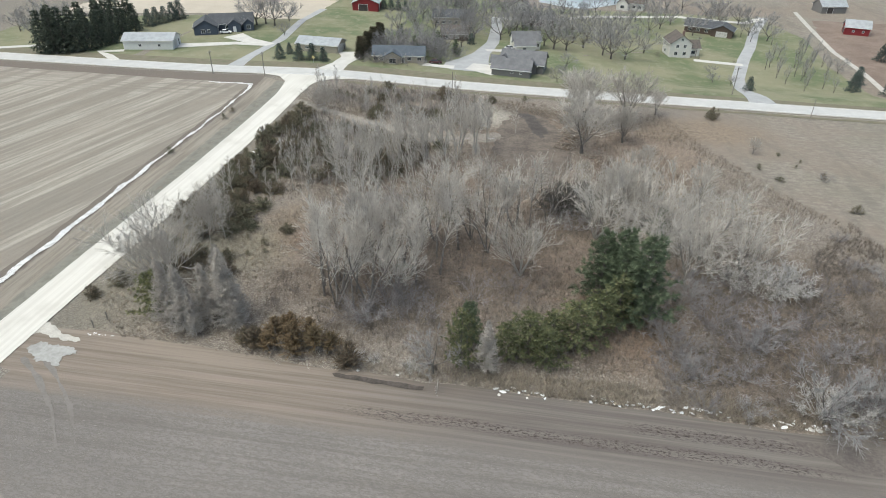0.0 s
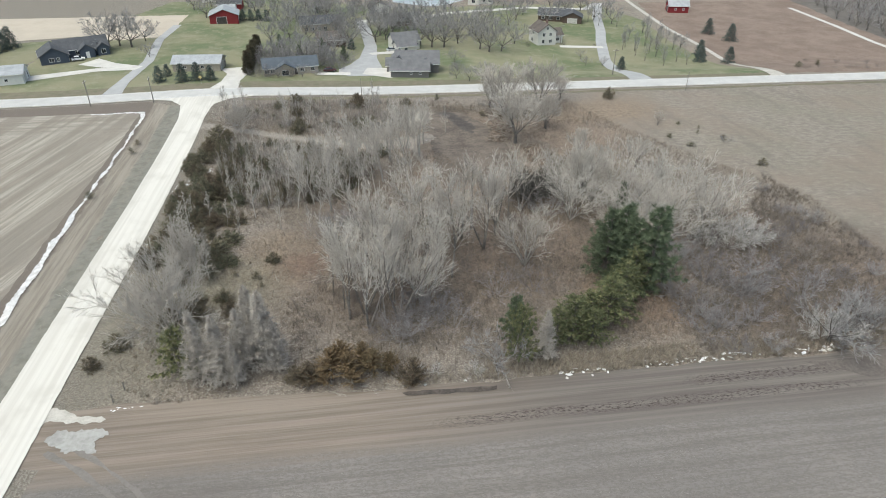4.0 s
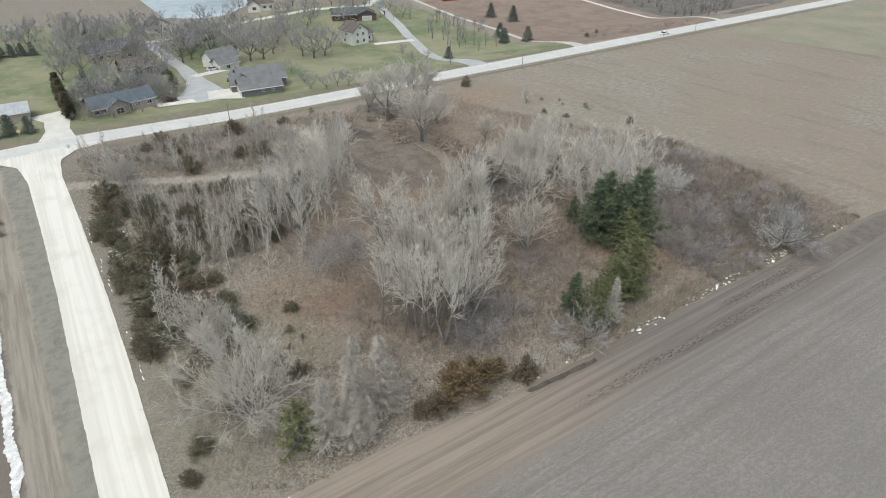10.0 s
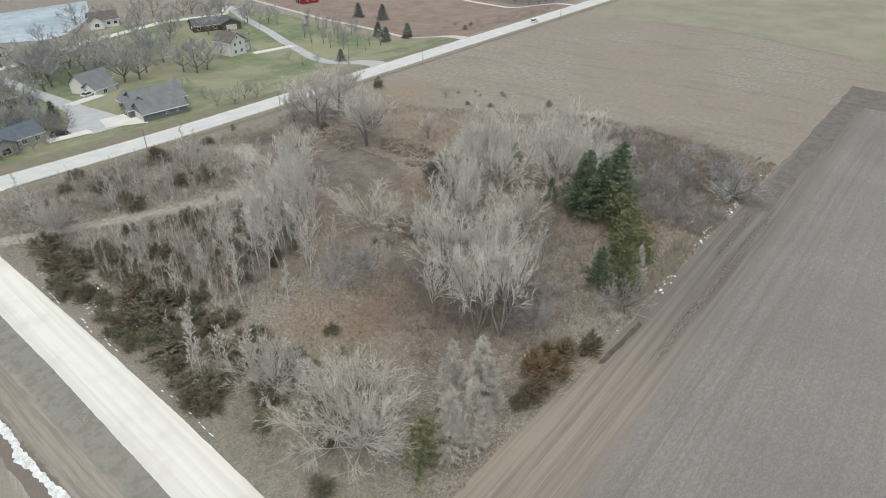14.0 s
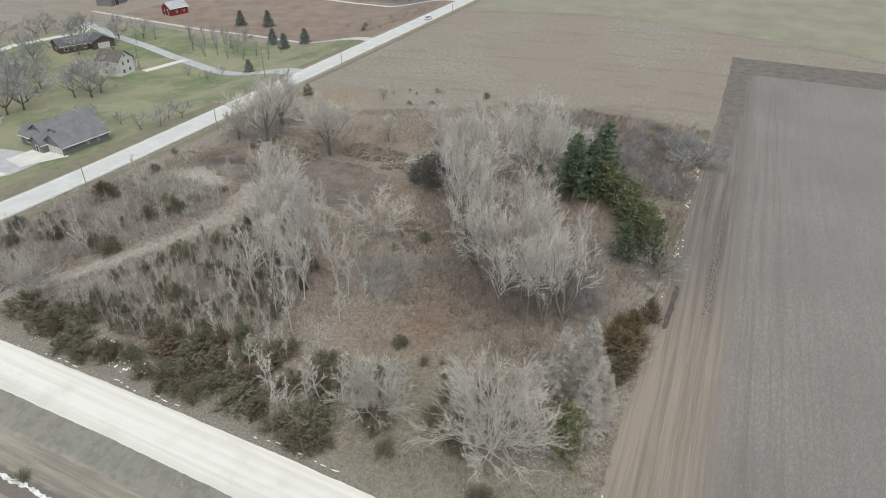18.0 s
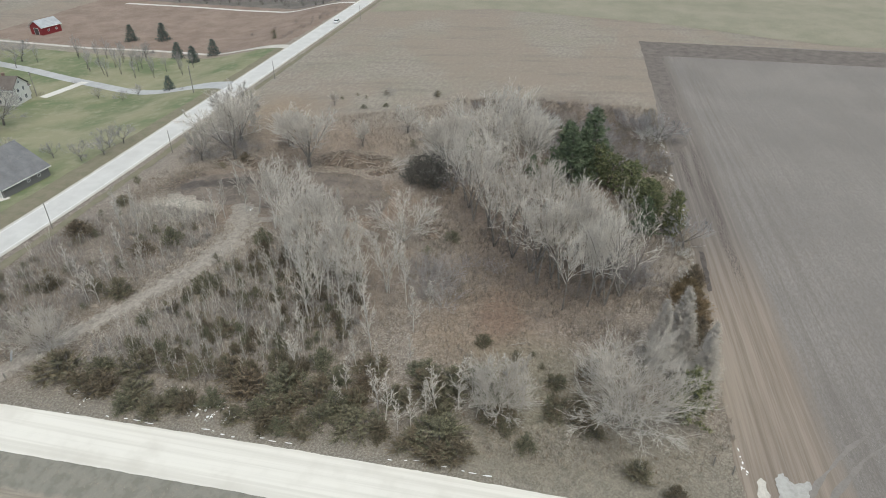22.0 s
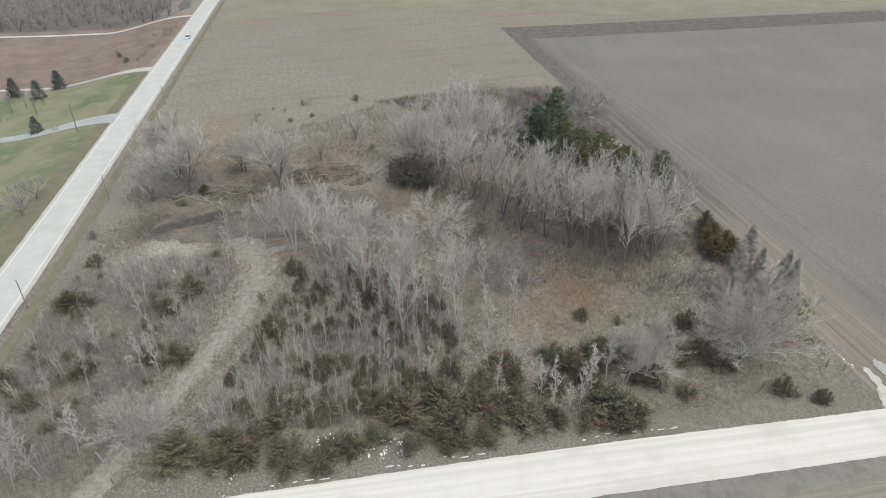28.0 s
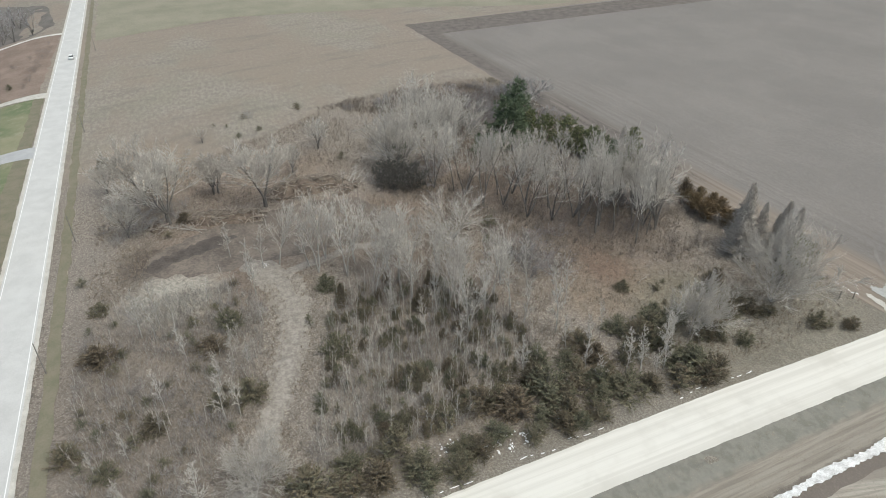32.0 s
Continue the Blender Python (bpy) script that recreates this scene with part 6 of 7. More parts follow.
def gable_block(parent, cx, cy, w, d, h, rise, axis, wall, roof, over=0.5):
    """Walls with two gables, and a roof of two slabs with overhanging eaves."""
    me = Mesh()
    x0, x1, y0, y1 = cx - w / 2, cx + w / 2, cy - d / 2, cy + d / 2
    b = -1.2
    if axis == "x":
        pent = [(y0, b), (y1, b), (y1, h), (cy, h + rise), (y0, h)]
        ring0, ring1 = [(x0, y, z) for y, z in pent], [(x1, y, z) for y, z in pent]
    else:
        pent = [(x0, b), (x1, b), (x1, h), (cx, h + rise), (x0, h)]
        ring0, ring1 = [(x, y1, z) for x, z in pent], [(x, y0, z) for x, z in pent]
    n = len(me.v)
    me.v += ring0 + ring1
    me.f += [(n + 4, n + 3, n + 2, n + 1, n), (n + 5, n + 6, n + 7, n + 8, n + 9)]
    for k in range(5):
        j = (k + 1) % 5
        me.f.append((n + k, n + j, n + 5 + j, n + 5 + k))
    part("wall", me, wall, parent)
    half = (d if axis == "x" else w) / 2
    drop = rise * over / half
    rm = Mesh()
    for s in (-1, 1):
        e0 = s * (half + over)
        sec = [(0.0, h + rise + 0.02), (e0, h - drop + 0.02), (e0, h - drop + 0.2), (0.0, h + rise + 0.22)]
        if axis == "x":
            a = [(x0 - over, cy + q, z) for q, z in sec]
            c = [(x1 + over, cy + q, z) for q, z in sec]
        else:
            a = [(cx + q, y0 - over, z) for q, z in sec]
            c = [(cx + q, y1 + over, z) for q, z in sec]
        n = len(rm.v)
        rm.v += a + c
        rm.f += [(n, n + 1, n + 2, n + 3), (n + 7, n + 6, n + 5, n + 4)]
        for k in range(4):
            j = (k + 1) % 4
            rm.f.append((n + k, n + 4 + k, n + 4 + j, n + j))
    bm = bmesh.new()
    tmp = rm.data("roof", roof)
    bm.from_mesh(tmp)
    bmesh.ops.recalc_face_normals(bm, faces=bm.faces)
    bm.to_mesh(tmp)
    bm.free()
    part("roof", tmp, roof, parent)
    # white rake and fascia boards
    for s in (-1, 1):
        fm = Mesh()
        if axis == "x":
            yy = cy + s * (d / 2 + over)
            fm.box(x0 - over, yy - 0.04, h - drop - 0.08, x1 + over, yy + 0.04, h - drop + 0.16)
        else:
            xx = cx + s * (w / 2 + over)
            fm.box(xx - 0.04, y0 - over, h - drop - 0.08, xx + 0.04, y1 + over, h - drop + 0.16)
        part("fascia", fm, M["trim"], parent)


def opening(parent, x, y, facing, z, w, h, what):
    """A window, door or garage door set in a wall that faces the given way (degrees from +x)."""
    m = pose(x, y, z, 0, 0, facing - 90)
    if what == "window":
        fr = Mesh()
        t = 0.11
        for a in ((-w / 2 - t, -h / 2 - t, w / 2 + t, -h / 2), (-w / 2 - t, h / 2, w / 2 + t, h / 2 + t), (-w / 2 - t, -h / 2, -w / 2, h / 2), (w / 2, -h / 2, w / 2 + t, h / 2), (-0.03, -h / 2, 0.03, h / 2)):
            fr.box(a[0], -0.02, a[1], a[2], 0.07, a[3], m)
        win = part("window", fr, M["trim"], parent)
        gl = Mesh()
        gl.box(-w / 2, -0.02, -h / 2, w / 2, 0.025, h / 2, m)
        part("pane", gl, M["glass"], win)
        return
    dm = Mesh()
    mat_d = {"door": M["dark_door"], "garage": M["garage"], "barn": M["dark_door"], "white": M["trim"]}[what]
    rows = 4 if what == "garage" else 1
    for k in range(rows):
        dm.box(-w / 2, -0.02, -h / 2 + h * k / rows + 0.02, w / 2, 0.05, -h / 2 + h * (k + 1) / rows - 0.02, m)
    door = part({"garage": "garage_door", "barn": "barn_door"}.get(what, "door"), dm, mat_d, parent)
    fm = Mesh()
    t = 0.12
    for a in ((-w / 2 - t, -h / 2, -w / 2, h / 2 + t), (w / 2, -h / 2, w / 2 + t, h / 2 + t), (-w / 2, h / 2, w / 2, h / 2 + t)):
        fm.box(a[0], -0.02, a[1], a[2], 0.08, a[3], m)
    part("door_frame", fm, M["trim"], door)


def building(name, label, category, x, y, turn, blocks, openings=(), wall="white", roof="grey", chimney=None, dz=0.0):
    house = thing(name, label, category, x, y, terrain(x, y) + dz, turn)
    for b in blocks:
        gable_block(house, *b[:7], W[b[7] if len(b) > 7 else wall], R[roof])
    for o in openings:
        opening(house, *o)
    if chimney:
        cm = Mesh()
        cx, cy, top = chimney
        cm.box(cx - 0.4, cy - 0.4, 2, cx + 0.4, cy + 0.4, top)
        cm.box(cx - 0.5, cy - 0.5, top, cx + 0.5, cy + 0.5, top + 0.15)
        part("chimney", cm, M["brick"], house)
    return house


def row_of(n, x0, x1, y, facing, z, w, h, what="window"):
    return [(x0 + (x1 - x0) * (k + 0.5) / n, y, facing, z, w, h, what) for k in range(n)]


building("machine_shed", "long white metal machine shed with pale roof", "shed", -69, 24.5, 12, [(0, 0, 18, 9, 3.4, 1.7, "x")],
         [(-3, -4.5, 270, 1.6, 0.9, 0.8, "window"), (4, -4.5, 270, 1.6, 0.9, 0.8, "window"), (9, -1.5, 0, 1.6, 3.4, 3.0, "garage"), (9, 2.4, 0, 1.4, 1.0, 2.1, "door")], "white", "metal")
building("gabled_house", "slate-blue house with white-trimmed gables", "house", -53, 54, 24, [(2, 3, 17, 9, 3.1, 2.8, "x"), (-8, -2, 9, 10, 3.0, 2.6, "y"), (3, -2.2, 5, 4, 3.0, 1.8, "y"), (8.5, -1.6, 4, 3, 3.0, 1.5, "y")],
         [(-9, -7, 270, 1.5, 1.5, 1.2, "window"), (-6.9, -7, 270, 1.5, 0.8, 1.2, "window"), (-3.5, -4.8, 0, 1.25, 2.6, 2.2, "door"), (-3.5, -0.6, 0, 1.25, 2.6, 2.2, "door"), (3, -4.2, 270, 1.1, 1.0, 2.1, "white"), (8.5, -3.1, 270, 1.6, 1.4, 1.4, "window"), (0, -1.5, 270, 1.6, 1.2, 1.2, "window"), (10.5, 3, 0, 1.6, 1.4, 1.2, "window")], "navy", "slate")
building("pole_barn", "low grey pole barn with pale metal roof", "shed", -6, 33, -4, [(0, 0, 16, 8.5, 3.0, 1.6, "x")],
         [(8, -1, 0, 1.4, 4.0, 2.6, "garage"), (8, 2.6, 0, 1.1, 1.0, 2.0, "door"), (-4, -4.25, 270, 1.7, 1.0, 0.7, "window"), (2, -4.25, 270, 1.7, 1.0, 0.7, "window")], "tan", "metal")
building("ranch_house", "low ranch house with blue-grey roof among cedars", "house", 25.5, 25.5, 8, [(0, 0, 18, 8.5, 2.8, 2.1, "x"), (-2, -4, 6, 4, 2.8, 1.6, "y")],
         row_of(2, -9, -5, -4.25, 270, 1.6, 1.3, 1.1) + row_of(2, 2, 9, -4.25, 270, 1.6, 1.3, 1.1) + [(-2, -6, 270, 1.3, 2.2, 1.6, "window"), (9, 0, 0, 1.4, 1.2, 1.2, "window"), (1.6, -4.25, 270, 1.05, 0.95, 2.05, "door")], "tan", "blue")
building("grey_house", "grey house with several gables and a wide garage", "house", 67.2, 21.8, -6, [(-0.5, -3.2, 13, 7.6, 2.9, 2.4, "x"), (2, 5.5, 15, 10, 3.0, 3.1, "x"), (-4.5, 6.5, 5, 9.5, 3.0, 2.2, "y"), (-6.4, 1.6, 4.4, 4.4, 2.9, 1.8, "x"), (5, 0.6, 4, 3, 3.0, 1.6, "y")],
         [(-7.0, -5, 180, 1.15, 2.6, 2.2, "garage"), (-7.0, -1.8, 180, 1.15, 2.4, 2.2, "garage"), (3, -7.0, 270, 1.7, 0.7, 0.5, "window"), (-8.6, 1.6, 180, 1.1, 1.0, 2.1, "door"), (-7.0, 5.5, 180, 1.6, 1.4, 1.2, "window"), (-7.0, 8, 180, 1.6, 1.2, 1.2, "window"), (9.5, 5, 0, 1.6, 1.6, 1.3, "window"), (0, -7.0, 270, 1.7, 0.7, 0.5, "window")], "grey", "grey")
building("neighbour_house", "white house with a grey gabled roof", "house", 69, 64, 14, [(0, 2.5, 11, 7.5, 3.6, 2.6, "x"), (-1.5, -3, 8, 6, 2.8, 1.8, "x")],
         [(-5.5, -4, 180, 1.15, 2.4, 2.2, "garage"), (-5.5, -1.2, 180, 1.1, 0.95, 2.1, "door"), (-2, -6, 270, 1.5, 1.2, 1.1, "window"), (4.2, -1.25, 270, 1.7, 1.4, 1.3, "window"), (5.5, 2, 0, 2.4, 1.2, 1.2, "window"), (5.5, 4.5, 0, 1.4, 1.4, 1.2, "window")], "cream", "grey")
building("two_storey_house", "tall cream two-storey house with a white porch", "house", 129, 74, 10, [(0, 0, 8.5, 9, 5.6, 3.0, "y"), (6.2, 1.5, 5, 7, 3.2, 2.2, "x")],
         row_of(2, -3, 3, -4.5, 270, 4.4, 1.0, 1.3) + row_of(2, -3.4, 3.4, -4.5, 270, 1.6, 1.2, 1.3) + [(0, -4.5, 270, 6.9, 0.8, 0.9, "window"), (-4.25, 0, 180, 4.4, 1.0, 1.3, "window"), (-4.25, 1, 180, 1.6, 1.4, 1.3, "window"), (6.2, -2, 270, 1.5, 1.6, 1.2, "window"), (8.7, 2, 0, 1.2, 2.6, 2.2, "garage")], "cream", "brown", (2, 1, 9.0))
building("brown_house", "brown house with a low dark roof", "house", 147, 117, -20, [(0, 0, 15, 9, 3.0, 2.2, "x"), (9, -3, 9, 8, 3.0, 2.0, "y")],
         row_of(3, -7, 4, -4.5, 270, 1.6, 1.3, 1.1) + [(9, -7, 270, 1.2, 4.4, 2.2, "garage"), (-7.5, 0, 180, 1.6, 1.3, 1.1, "window")], "brown", "slate")
building("small_red_barn", "small red barn with a pale roof", "barn", 216, 128, -12, [(0, 0, 10, 7, 3.6, 2.4, "x")],
         [(-5, 0, 180, 1.5, 2.6, 2.8, "barn"), (-1.5, -3.5, 270, 1.8, 0.8, 0.8, "window"), (2.5, -3.5, 270, 1.8, 0.8, 0.8, "window")], "red", "metal")
building("red_garage_barn", "red barn with pale metal roof and dark doors", "barn", -8, 107, 6, [(0, 0, 12, 11, 3.6, 2.4, "y"), (1, 9, 7, 6, 3.2, 2.0, "x")],
         [(-1, -5.5, 270, 1.5, 4.2, 2.9, "barn"), (-6, 0, 180, 1.9, 0.9, 0.8, "window"), (6, -2, 0, 1.2, 1.0, 2.1, "white")], "red", "metal")
building("red_house", "dark red house beyond the red barn", "house", -9, 134, 0, [(0, 0, 11, 8, 3.0, 2.2, "x")], row_of(2, -5, 5, -4, 270, 1.6, 1.3, 1.1) + [(0, -4, 270, 1.05, 1.0, 2.1, "door")], "red", "slate")
building("oak_lot_house", "white-trimmed house behind bare oaks", "house", 34, 97, 10, [(0, 0, 17, 9, 4.0, 2.4, "x"), (6, -4, 5, 5, 4.0, 2.0, "y")], row_of(4, -8, 3, -4.5, 270, 1.8, 1.2, 1.2) + [(6, -6.5, 270, 1.8, 1.4, 1.4, "window"), (8.5, 0, 0, 1.8, 1.2, 1.2, "window")], "tan", "slate")
building("garden_house", "grey-roofed house beside a round evergreen", "house", 39, 71, 5, [(0, 0, 11, 8, 3.0, 2.4, "x")], row_of(2, -5, 3, -4, 270, 1.6, 1.2, 1.1) + [(5.5, -1, 0, 1.15, 2.4, 2.2, "garage")], "brown", "brown")
building("deck_house", "dark house with a wooden deck under oaks", "house", 72, 115, 8, [(0, 0, 14, 8, 3.0, 2.0, "x")], row_of(4, -6.5, 6.5, -4, 270, 1.6, 1.4, 1.2), "brown", "slate")
building("lakeside_house", "brown and white house at the lake shore", "house", 119, 160, -15, [(0, 0, 12, 8, 3.6, 2.8, "x"), (-4, -4, 6, 5, 3.4, 2.4, "y")], row_of(2, 0, 6, -4, 270, 1.8, 1.4, 1.2) + [(-4, -6.5, 270, 1.8, 1.8, 1.4, "window")], "cream", "brown")
building("shore_house", "pale house above the frozen lake", "house", 62, 138, 5, [(0, 0, 10, 8, 3.4, 2.8, "y")], row_of(2, -4, 4, -4, 270, 1.7, 1.2, 1.2), "cream", "brown")
building("grey_barn", "weathered grey barn with pale roof", "barn", 220, 176, 12, [(0, 0, 13, 9, 3.6, 2.8, "x")], [(-2, -4.5, 270, 1.5, 3, 2.8, "barn")], "grey", "metal")
building("west_house", "white house beside the pond road", "house", -19, 152, 4, [(0, 0, 12, 8, 3.4, 2.4, "x")], row_of(3, -6, 6, -4, 270, 1.6, 1.2, 1.1), "white", "slate")


# ---- trees round the houses ----
plant_rows("yard_tree", [
    (-45, 65, 15.4, 1.1), (-42, 67.5, 12.8, 1.1), (-37, 65, 15.4, 1.1), (-34, 74, 10.2, 1.1), (18, 92, 12.8, 1.1), (32, 104, 14.1, 1.1), (43, 93, 12.8, 1.1), (49, 104, 12.8, 1.1), (57.5, 79, 14.1, 1.1), (60, 92, 14.1, 1.1), (72, 92, 14.1, 1.1), (76, 74, 12.8, 1.1), (80, 67, 15.4, 1.1), (85, 66, 14.1, 1.1),
    (104, 83, 12.8, 1.1), (102, 56, 14.1, 1.1), (107.5, 58, 12.8, 1.1), (99, 60, 12.8, 1.1), (102, 94, 11.5, 1.1), (116, 71, 11.5, 1.1), (141, 108, 11.5, 1.1), (153, 124, 11.5, 1.1), (166, 113, 10.2, 1.1), (172, 105, 10.2, 1.1),
], "bare trees round the houses")
plant_rows("yard_tree", [
    (23, 113, 14.1, 1.1), (28, 88, 14.1, 1.1), (49, 128, 14.1, 1.1), (60, 122, 14.1, 1.1), (63, 99, 14.1, 1.1), (76, 101, 14.1, 1.1), (79, 96, 12.8, 1.1), (82, 106, 14.1, 1.1), (81, 88, 12.8, 1.1), (100, 90, 12.8, 1.1), (111, 171, 11.5, 1.1), (124, 168, 10.2, 1.1), (136, 159, 11.5, 1.1), (144, 160, 11.5, 1.1), (154, 149, 10.2, 1.1),
    (160, 151, 11.5, 1.1), (157, 131, 11.5, 1.1), (166, 134, 11.5, 1.1), (42, 112, 14.1, 1.1), (36, 118, 14.1, 1.1), (44, 84, 12.8, 1.1), (66, 104, 14.1, 1.1), (88, 98, 12.8, 1.1), (92, 74, 11.5, 1.1),
], "bare trees round the houses")
plant_rows("lawn_tree", [
    (179.5, 85.5, 8), (165.2, 70.5, 7.5), (177.4, 75.3, 8), (162.3, 62.6, 7), (171.7, 64.1, 8), (164.1, 56.8, 7.5), (174.2, 58.6, 8), (161.3, 49.3, 7), (172.2, 53.3, 7.5), (162.6, 42.5, 6.5), (181, 56.8, 7), (169.9, 41.8, 6.5), (174.1, 38.9, 6.5),
    (183, 88.6, 8), (181.6, 74.5, 8), (182.9, 67.8, 7), (167.8, 73.3, 8), (160.0, 59.6, 7), (168.5, 52.3, 7.5), (169.4, 47.5, 7), (177.7, 64.8, 8), (162, 110, 7), (164, 101, 7), (172, 98, 7), (176, 34, 6), (166, 33, 6),
], "slim lawn trees")
plant_rows("brown_shrub", [(206 + 4.4 * k + 1.3 * math.sin(5 * k), 10.2 - 0.42 * k + 0.9 * math.sin(3 * k), 1.5 + 0.7 * abs(math.sin(2.1 * k)), 1.3) for k in range(14)], "roadside shrubs", "low grey-brown roadside shrub in prairie grass")
plant_rows("yard_tree", [(83.4, 22.1, 5), (81.6, 12.5, 6), (85.5, 8.8, 6), (90.3, 10.4, 6.5), (93.4, 8.4, 6.5), (85, 38, 6), (137.8, 48.0, 4.5), (136.7, 38.2, 4.5), (142.6, 36.3, 4.5), (-27, 50, 6), (22, 16.5, 5), (30, 17.5, 5)], "small bare lawn trees", "small bare rounded lawn tree")
plant_rows("blue_spruce", [
    (-16, 17, 5.5), (-15, 24, 4.2), (-8.5, 16, 6), (-4, 17, 6), (0.5, 16, 5), (145.9, 26.2, 5), (193.6, 34.5, 6.5), (209, 81, 7), (212.8, 68, 7.5), (188, 47, 6.5), (183.5, 38, 6.5), (-0.5, 109, 5), (3, 109, 5), (6.5, 109, 5), (10, 109, 5), (32, 131, 6), (47, 62, 4.5), (37, 82, 4),
], "spruces on the lawns")
plant_rows("windbreak_spruce", [
    (-102, 9, 15), (-98, 9.5, 16), (-95, 11, 16), (-92, 13, 16), (-89, 16, 15), (-88, 21, 13), (-86, 26, 11), (-99, 38, 14), (-93, 39, 14), (-88, 36, 14), (-97, 25, 15), (-92, 28, 15), (-88, 45, 11), (-104, 18, 15), (-101, 46, 14), (-94, 50, 13),
], "spruces of the farm windbreak")
plant_rows("blue_spruce", [(-87, 53, 7), (-86, 57, 7), (-84.5, 61, 6.5), (-83, 65, 7.5), (-82, 69, 8)], "spruces of the farm windbreak")
plant_rows("hedge_cedar", [(11.5 + 0.02 * k, 22 + 2.1 * k, 6.0 + (k * 7 % 4) * 0.5, 1.5) for k in range(17)], "cedars of a garden hedge")
plant_rows("white_pine", [(28, 40, 6), (36, 46, 7), (44, 38, 6), (20, 54, 7)], "evergreens round the ranch house", "dark green evergreen beside a ranch house")
plant_rows("yard_tree", [(18, 35, 10), (24, 37, 10), (31, 36, 10), (37, 34, 9), (21, 44, 11), (28, 47, 11), (35, 41, 10), (40, 46, 10), (46, 66, 12), (46.5, 77, 12), (41, 83, 12), (36, 60, 9), (44, 55, 9)], "bare trees round the ranch house", "bare grey rounded tree beside a ranch house")
plant_rows("thicket_shrub", [(18.5, 18.6, 4.6), (26, 18.4, 3.6), (34.5, 19.4, 3.2), (38.5, 31.5, 6.2), (31, 32.5, 7.2), (24.5, 33, 7.4), (17.5, 29.5, 6.2), (42, 27.5, 4.6), (37, 40, 7.4), (29, 41, 7.6), (21, 41, 7.2), (16, 36, 6.6), (45, 36, 5.4)], "rounded trees round the ranch house", "dense rounded grey leafless tree beside a ranch house")
plant_rows("grey_shrub", [(24, 34, 6, 1.2), (30, 34, 6.5, 1.2), (36, 33, 6, 1.2), (20, 38, 6, 1.2), (33, 45, 6, 1.2), (18, 20, 4, 1.2), (14, 19, 4.5, 1.2), (39, 30, 5, 1.2)], "shrubs round the ranch house")
plant_rows("brown_shrub", [(143, 20, 1.6), (121, 69, 2), (121, 66, 1.6), (137, 69, 1.6), (150, 66, 1.6), (66, 84, 2), (225, 32, 2), (232, 24, 2), (238, 16, 2.2), (245, 11, 2.2), (252, 8, 2)], "garden shrubs")
for x, y in scatter([(-140, 10), (-108, 8), (-106, 50), (-140, 60)], 9, 6, 51):
    plant("yard_tree", x, y, prng.uniform(8, 11), group="bare trees of the farmstead")
for x, y in scatter([(285, 12), (300, 6), (345, 40), (345, 160), (300, 160), (288, 95), (286, 40)], 130, 3.2, 52):
    plant("far_tree", x, y, prng.uniform(8, 11), group="trees of the far wood")
for x, y in scatter([(-20, 112), (20, 115), (60, 130), (55, 147), (0, 150), (-30, 145)], 22, 5.5, 53):
    plant("yard_tree", x, y, prng.uniform(8, 12), group="bare trees round the houses")


plant_rows("yard_tree", [(15, 70, 12), (22, 76, 12), (30, 74, 11), (20, 100, 13), (62, 84, 13), (66, 96, 13), (70, 106, 13), (88, 84, 12), (94, 88, 12), (96, 104, 12), (108, 100, 12), (112, 112, 11), (122, 108, 11), (128, 118, 12), (118, 130, 11), (134, 128, 11), (92, 118, 12), (84, 142, 11), (100, 146, 11), (128, 146, 10), (178, 128, 9), (172, 140, 9), (186, 60, 7)], "bare trees round the houses")


# ---- poles, signs, posts and cars ----
M["pole"] = simple("weathered_pole_wood", (0.20, 0.175, 0.15), (0.30, 0.27, 0.235), 3.0, 0.9)
M["steel"] = simple("galvanised_steel", (0.42, 0.43, 0.44), (0.52, 0.53, 0.54), 2.0, 0.4, metal=0.7)
M["sign_yellow"] = simple("yellow_sign_face", (0.62, 0.47, 0.06), (0.70, 0.53, 0.08), 2.0, 0.5)
M["tyre"] = simple("black_rubber", (0.02, 0.02, 0.02), (0.035, 0.035, 0.035), 4.0, 0.8)


def utility_pole(x, y, h=9.0, arm=90.0):
    p = thing("utility_pole", "weathered wooden utility pole with a crossarm", "utility pole", x, y, terrain(x, y), arm, "poles along the highway")
    m = Mesh()
    m.tube((0, 0, -0.5), (0, 0, h), 0.16, 0.11, 8, True)
    part("pole", m, M["pole"], p)
    a = Mesh()
    a.box(-1.2, -0.06, h - 0.75, 1.2, 0.06, h - 0.6)
    part("crossarm", a, M["pole"], p)
    for k in (-1.05, -0.5, 0.5, 1.05):
        i = Mesh()
        i.tube((k, 0, h - 0.6), (k, 0, h - 0.4), 0.05, 0.04, 6, True)
        part("insulator", i, M["trim"], p)
    return p


for x in (-31, -13):
    utility_pole(x, paved_y(x) - 6.4, 8.0)
utility_pole(137, 12, 9.0, 20)
utility_pole(136, 70, 8.5, 20)


def slim_pole(x, y, h):
    m = Mesh()
    m.tube((0, 0, -0.4), (0.03, 0, h), 0.11, 0.07, 8, True)
    ob = part("roadside_pole", m, M["pole"])
    ob.matrix_world = pose(x, y, terrain(x, y))
    tagged(ob, "slim grey wooden pole beside the highway", "pole", "poles along the highway")


for x, y in [(49, -4.4), (90, -7.6), (154, -8.8), (246, -12.0)]:
    slim_pole(x, y, 6.0)


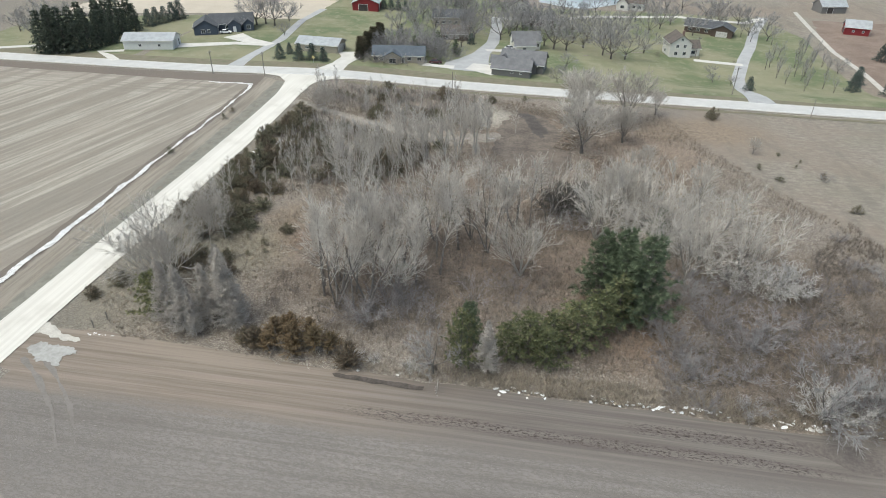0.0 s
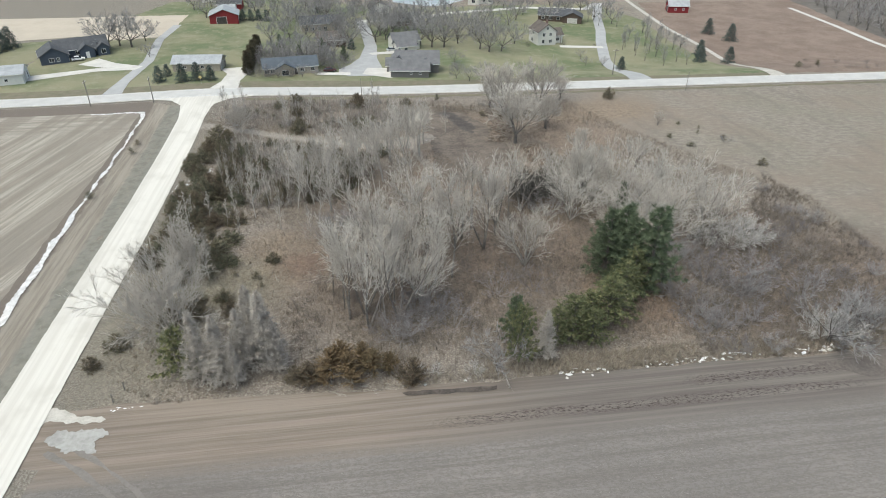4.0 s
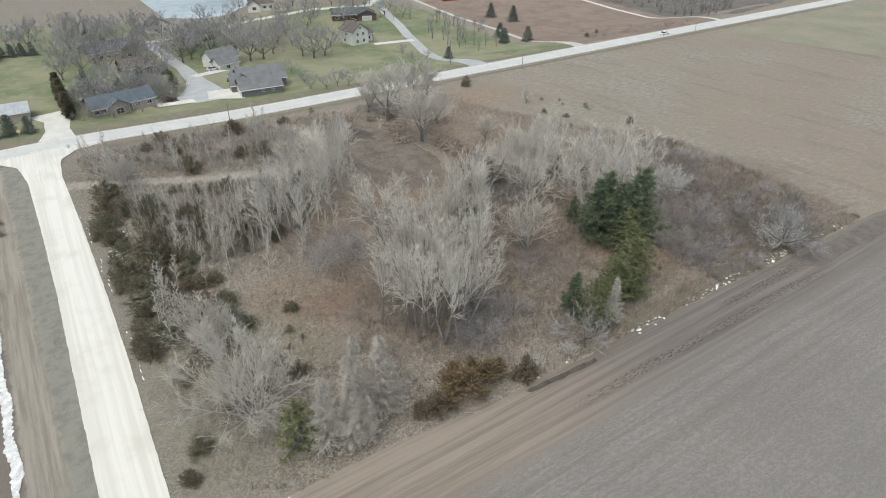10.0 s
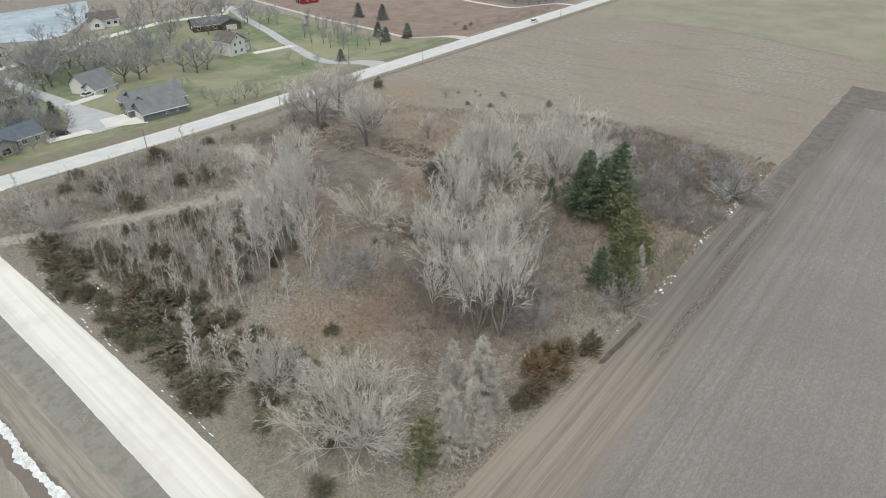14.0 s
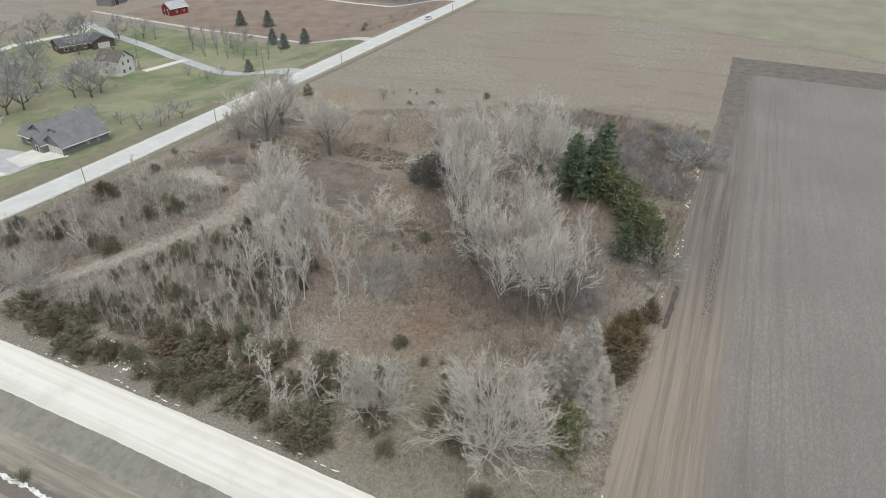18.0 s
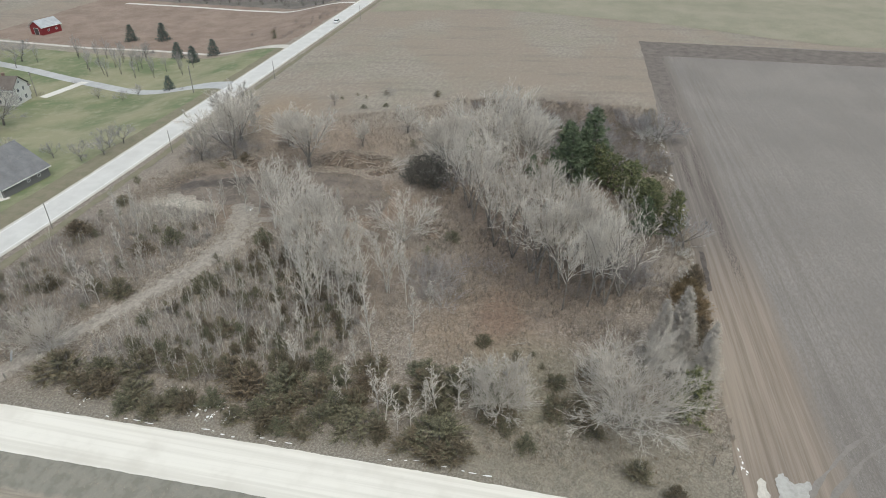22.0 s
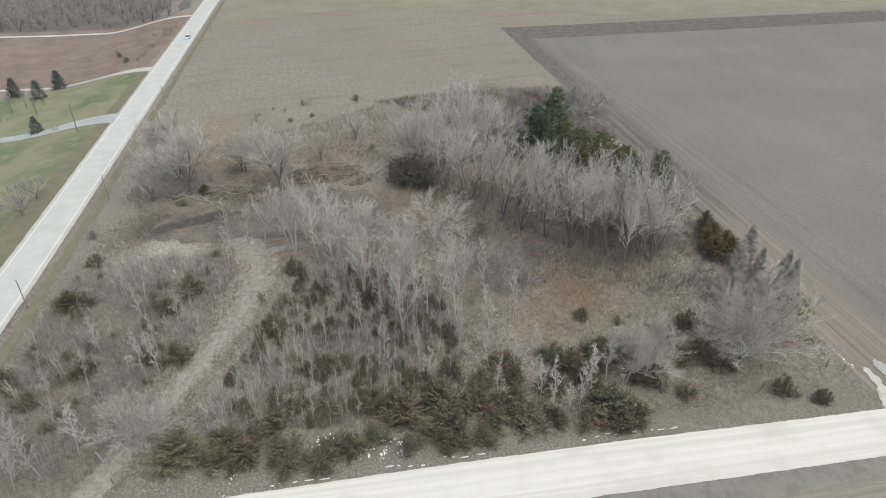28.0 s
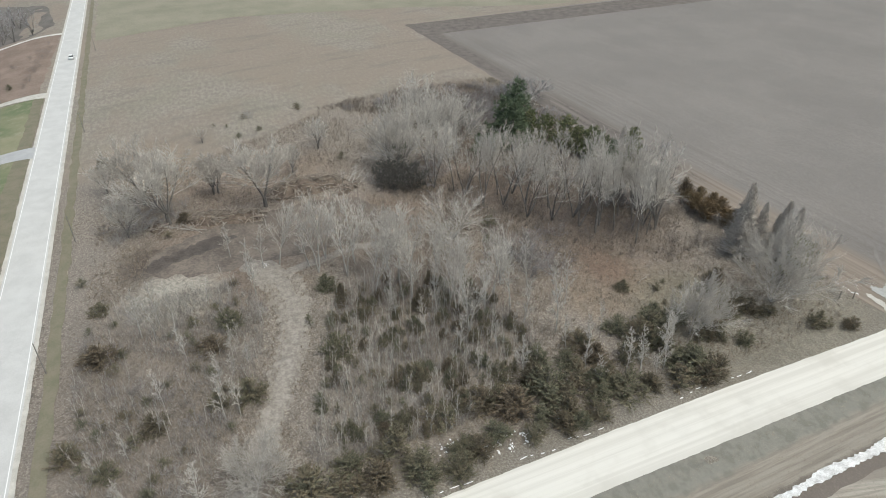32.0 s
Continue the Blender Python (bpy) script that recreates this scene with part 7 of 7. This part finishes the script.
def road_sign(x, y, turn, label, mat_s, diamond=True):
    s = thing("road_sign", label, "road sign", x, y, terrain(x, y), turn)
    m = Mesh()
    m.box(-0.03, -0.03, -0.3, 0.03, 0.03, 2.3)
    part("post", m, M["steel"], s)
    f = Mesh()
    f.box(-0.42, -0.05, -0.42, 0.42, -0.03, 0.42, pose(0, 0, 2.2, 0, 45 if diamond else 0, 0))
    part("sign_face", f, mat_s, s)


road_sign(-2, 12.5, 0, "yellow diamond warning sign on a post", M["sign_yellow"])
road_sign(7.5, -5.8, 180, "small pale sign on a steel post", M["trim"], False)


def post(x, y, h):
    m = Mesh()
    m.tube((0, 0, -0.3), (0.04, 0.02, h), 0.09, 0.08, 7, True)
    ob = part("fence_post", m, M["pole"])
    ob.matrix_world = pose(x, y, terrain(x, y))
    tagged(ob, "old grey wooden fence post in grass", "post", "old fence posts")


for x, y, h in [(11, -128, 1.6), (10, -130.2, 1.5), (12.4, -24.4, 1.2), (8.6, -27.4, 1.0)]:
    post(x, y, h)


def car(x, y, turn, paint, label):
    c = thing("car", label, "car", x, y, terrain(x, y) + 0.2, turn, "parked cars")
    pm = simple("car_paint", paint, tuple(q * 0.92 for q in paint), 1.0, 0.3, relief=0)
    def prism(name, sec, w0, w1, material, parent, zs):
        bm = bmesh.new()
        a = [bm.verts.new((px, -w0 / 2 if pz < zs else -w1 / 2, pz)) for px, pz in sec]
        b = [bm.verts.new((px, w0 / 2 if pz < zs else w1 / 2, pz)) for px, pz in sec]
        bm.faces.new(a)
        bm.faces.new(list(reversed(b)))
        for k in range(len(sec)):
            j = (k + 1) % len(sec)
            bm.faces.new((a[j], a[k], b[k], b[j]))
        bmesh.ops.recalc_face_normals(bm, faces=bm.faces)
        bmesh.ops.bevel(bm, geom=list(bm.edges), offset=0.05, segments=1, affect="EDGES")
        me = bpy.data.meshes.new(name)
        bm.to_mesh(me)
        bm.free()
        me.materials.append(material)
        return part(name, me, material, parent)
    prism("body", [(-2.2, 0.3), (2.2, 0.3), (2.25, 0.7), (1.2, 0.92), (-1.9, 0.95), (-2.25, 0.8)], 1.8, 1.7, pm, c, 0.6)
    prism("glasshouse", [(1.1, 0.9), (0.4, 1.42), (-1.2, 1.45), (-1.85, 0.92)], 1.62, 1.3, M["glass"], c, 1.2)
    prism("roof_panel", [(0.42, 1.4), (0.3, 1.5), (-1.1, 1.52), (-1.25, 1.42)], 1.34, 1.2, pm, c, 1.45)
    for sx in (-1.35, 1.4):
        for sy in (-0.82, 0.82):
            w = Mesh()
            w.tube((sx, sy - 0.1, 0.33), (sx, sy + 0.1, 0.33), 0.33, 0.33, 14, True)
            wheel = part("wheel", w, M["tyre"], c)
            r = Mesh()
            r.tube((sx, sy - 0.115, 0.33), (sx, sy + 0.115, 0.33), 0.19, 0.19, 10, True)
            part("rim", r, M["steel"], wheel)


car(-51, 48, 20, (0.75, 0.75, 0.75), "white car parked on a concrete drive")
car(63, 58.5, 15, (0.48, 0.49, 0.50), "silver car parked before a garage")
car(39, 23.5, 5, (0.08, 0.02, 0.025), "dark red car parked beside the house")
car(237, -3.8, -1.2, (0.72, 0.73, 0.74), "white car on the highway")


# ---- a pipe lying beside the track ----
pm = Mesh()
pm.tube((0, 0, 0.18), (2.6, 0, 0.18), 0.16, 0.16, 10, True)
pipe_ob = part("metal_pipe", pm, M["steel"])
pipe_ob.matrix_world = pose(12.0, -25.6, terrain(12.6, -25), 0, 0, 38)
tagged(pipe_ob, "galvanised grey pipe lying in grass", "pipe")
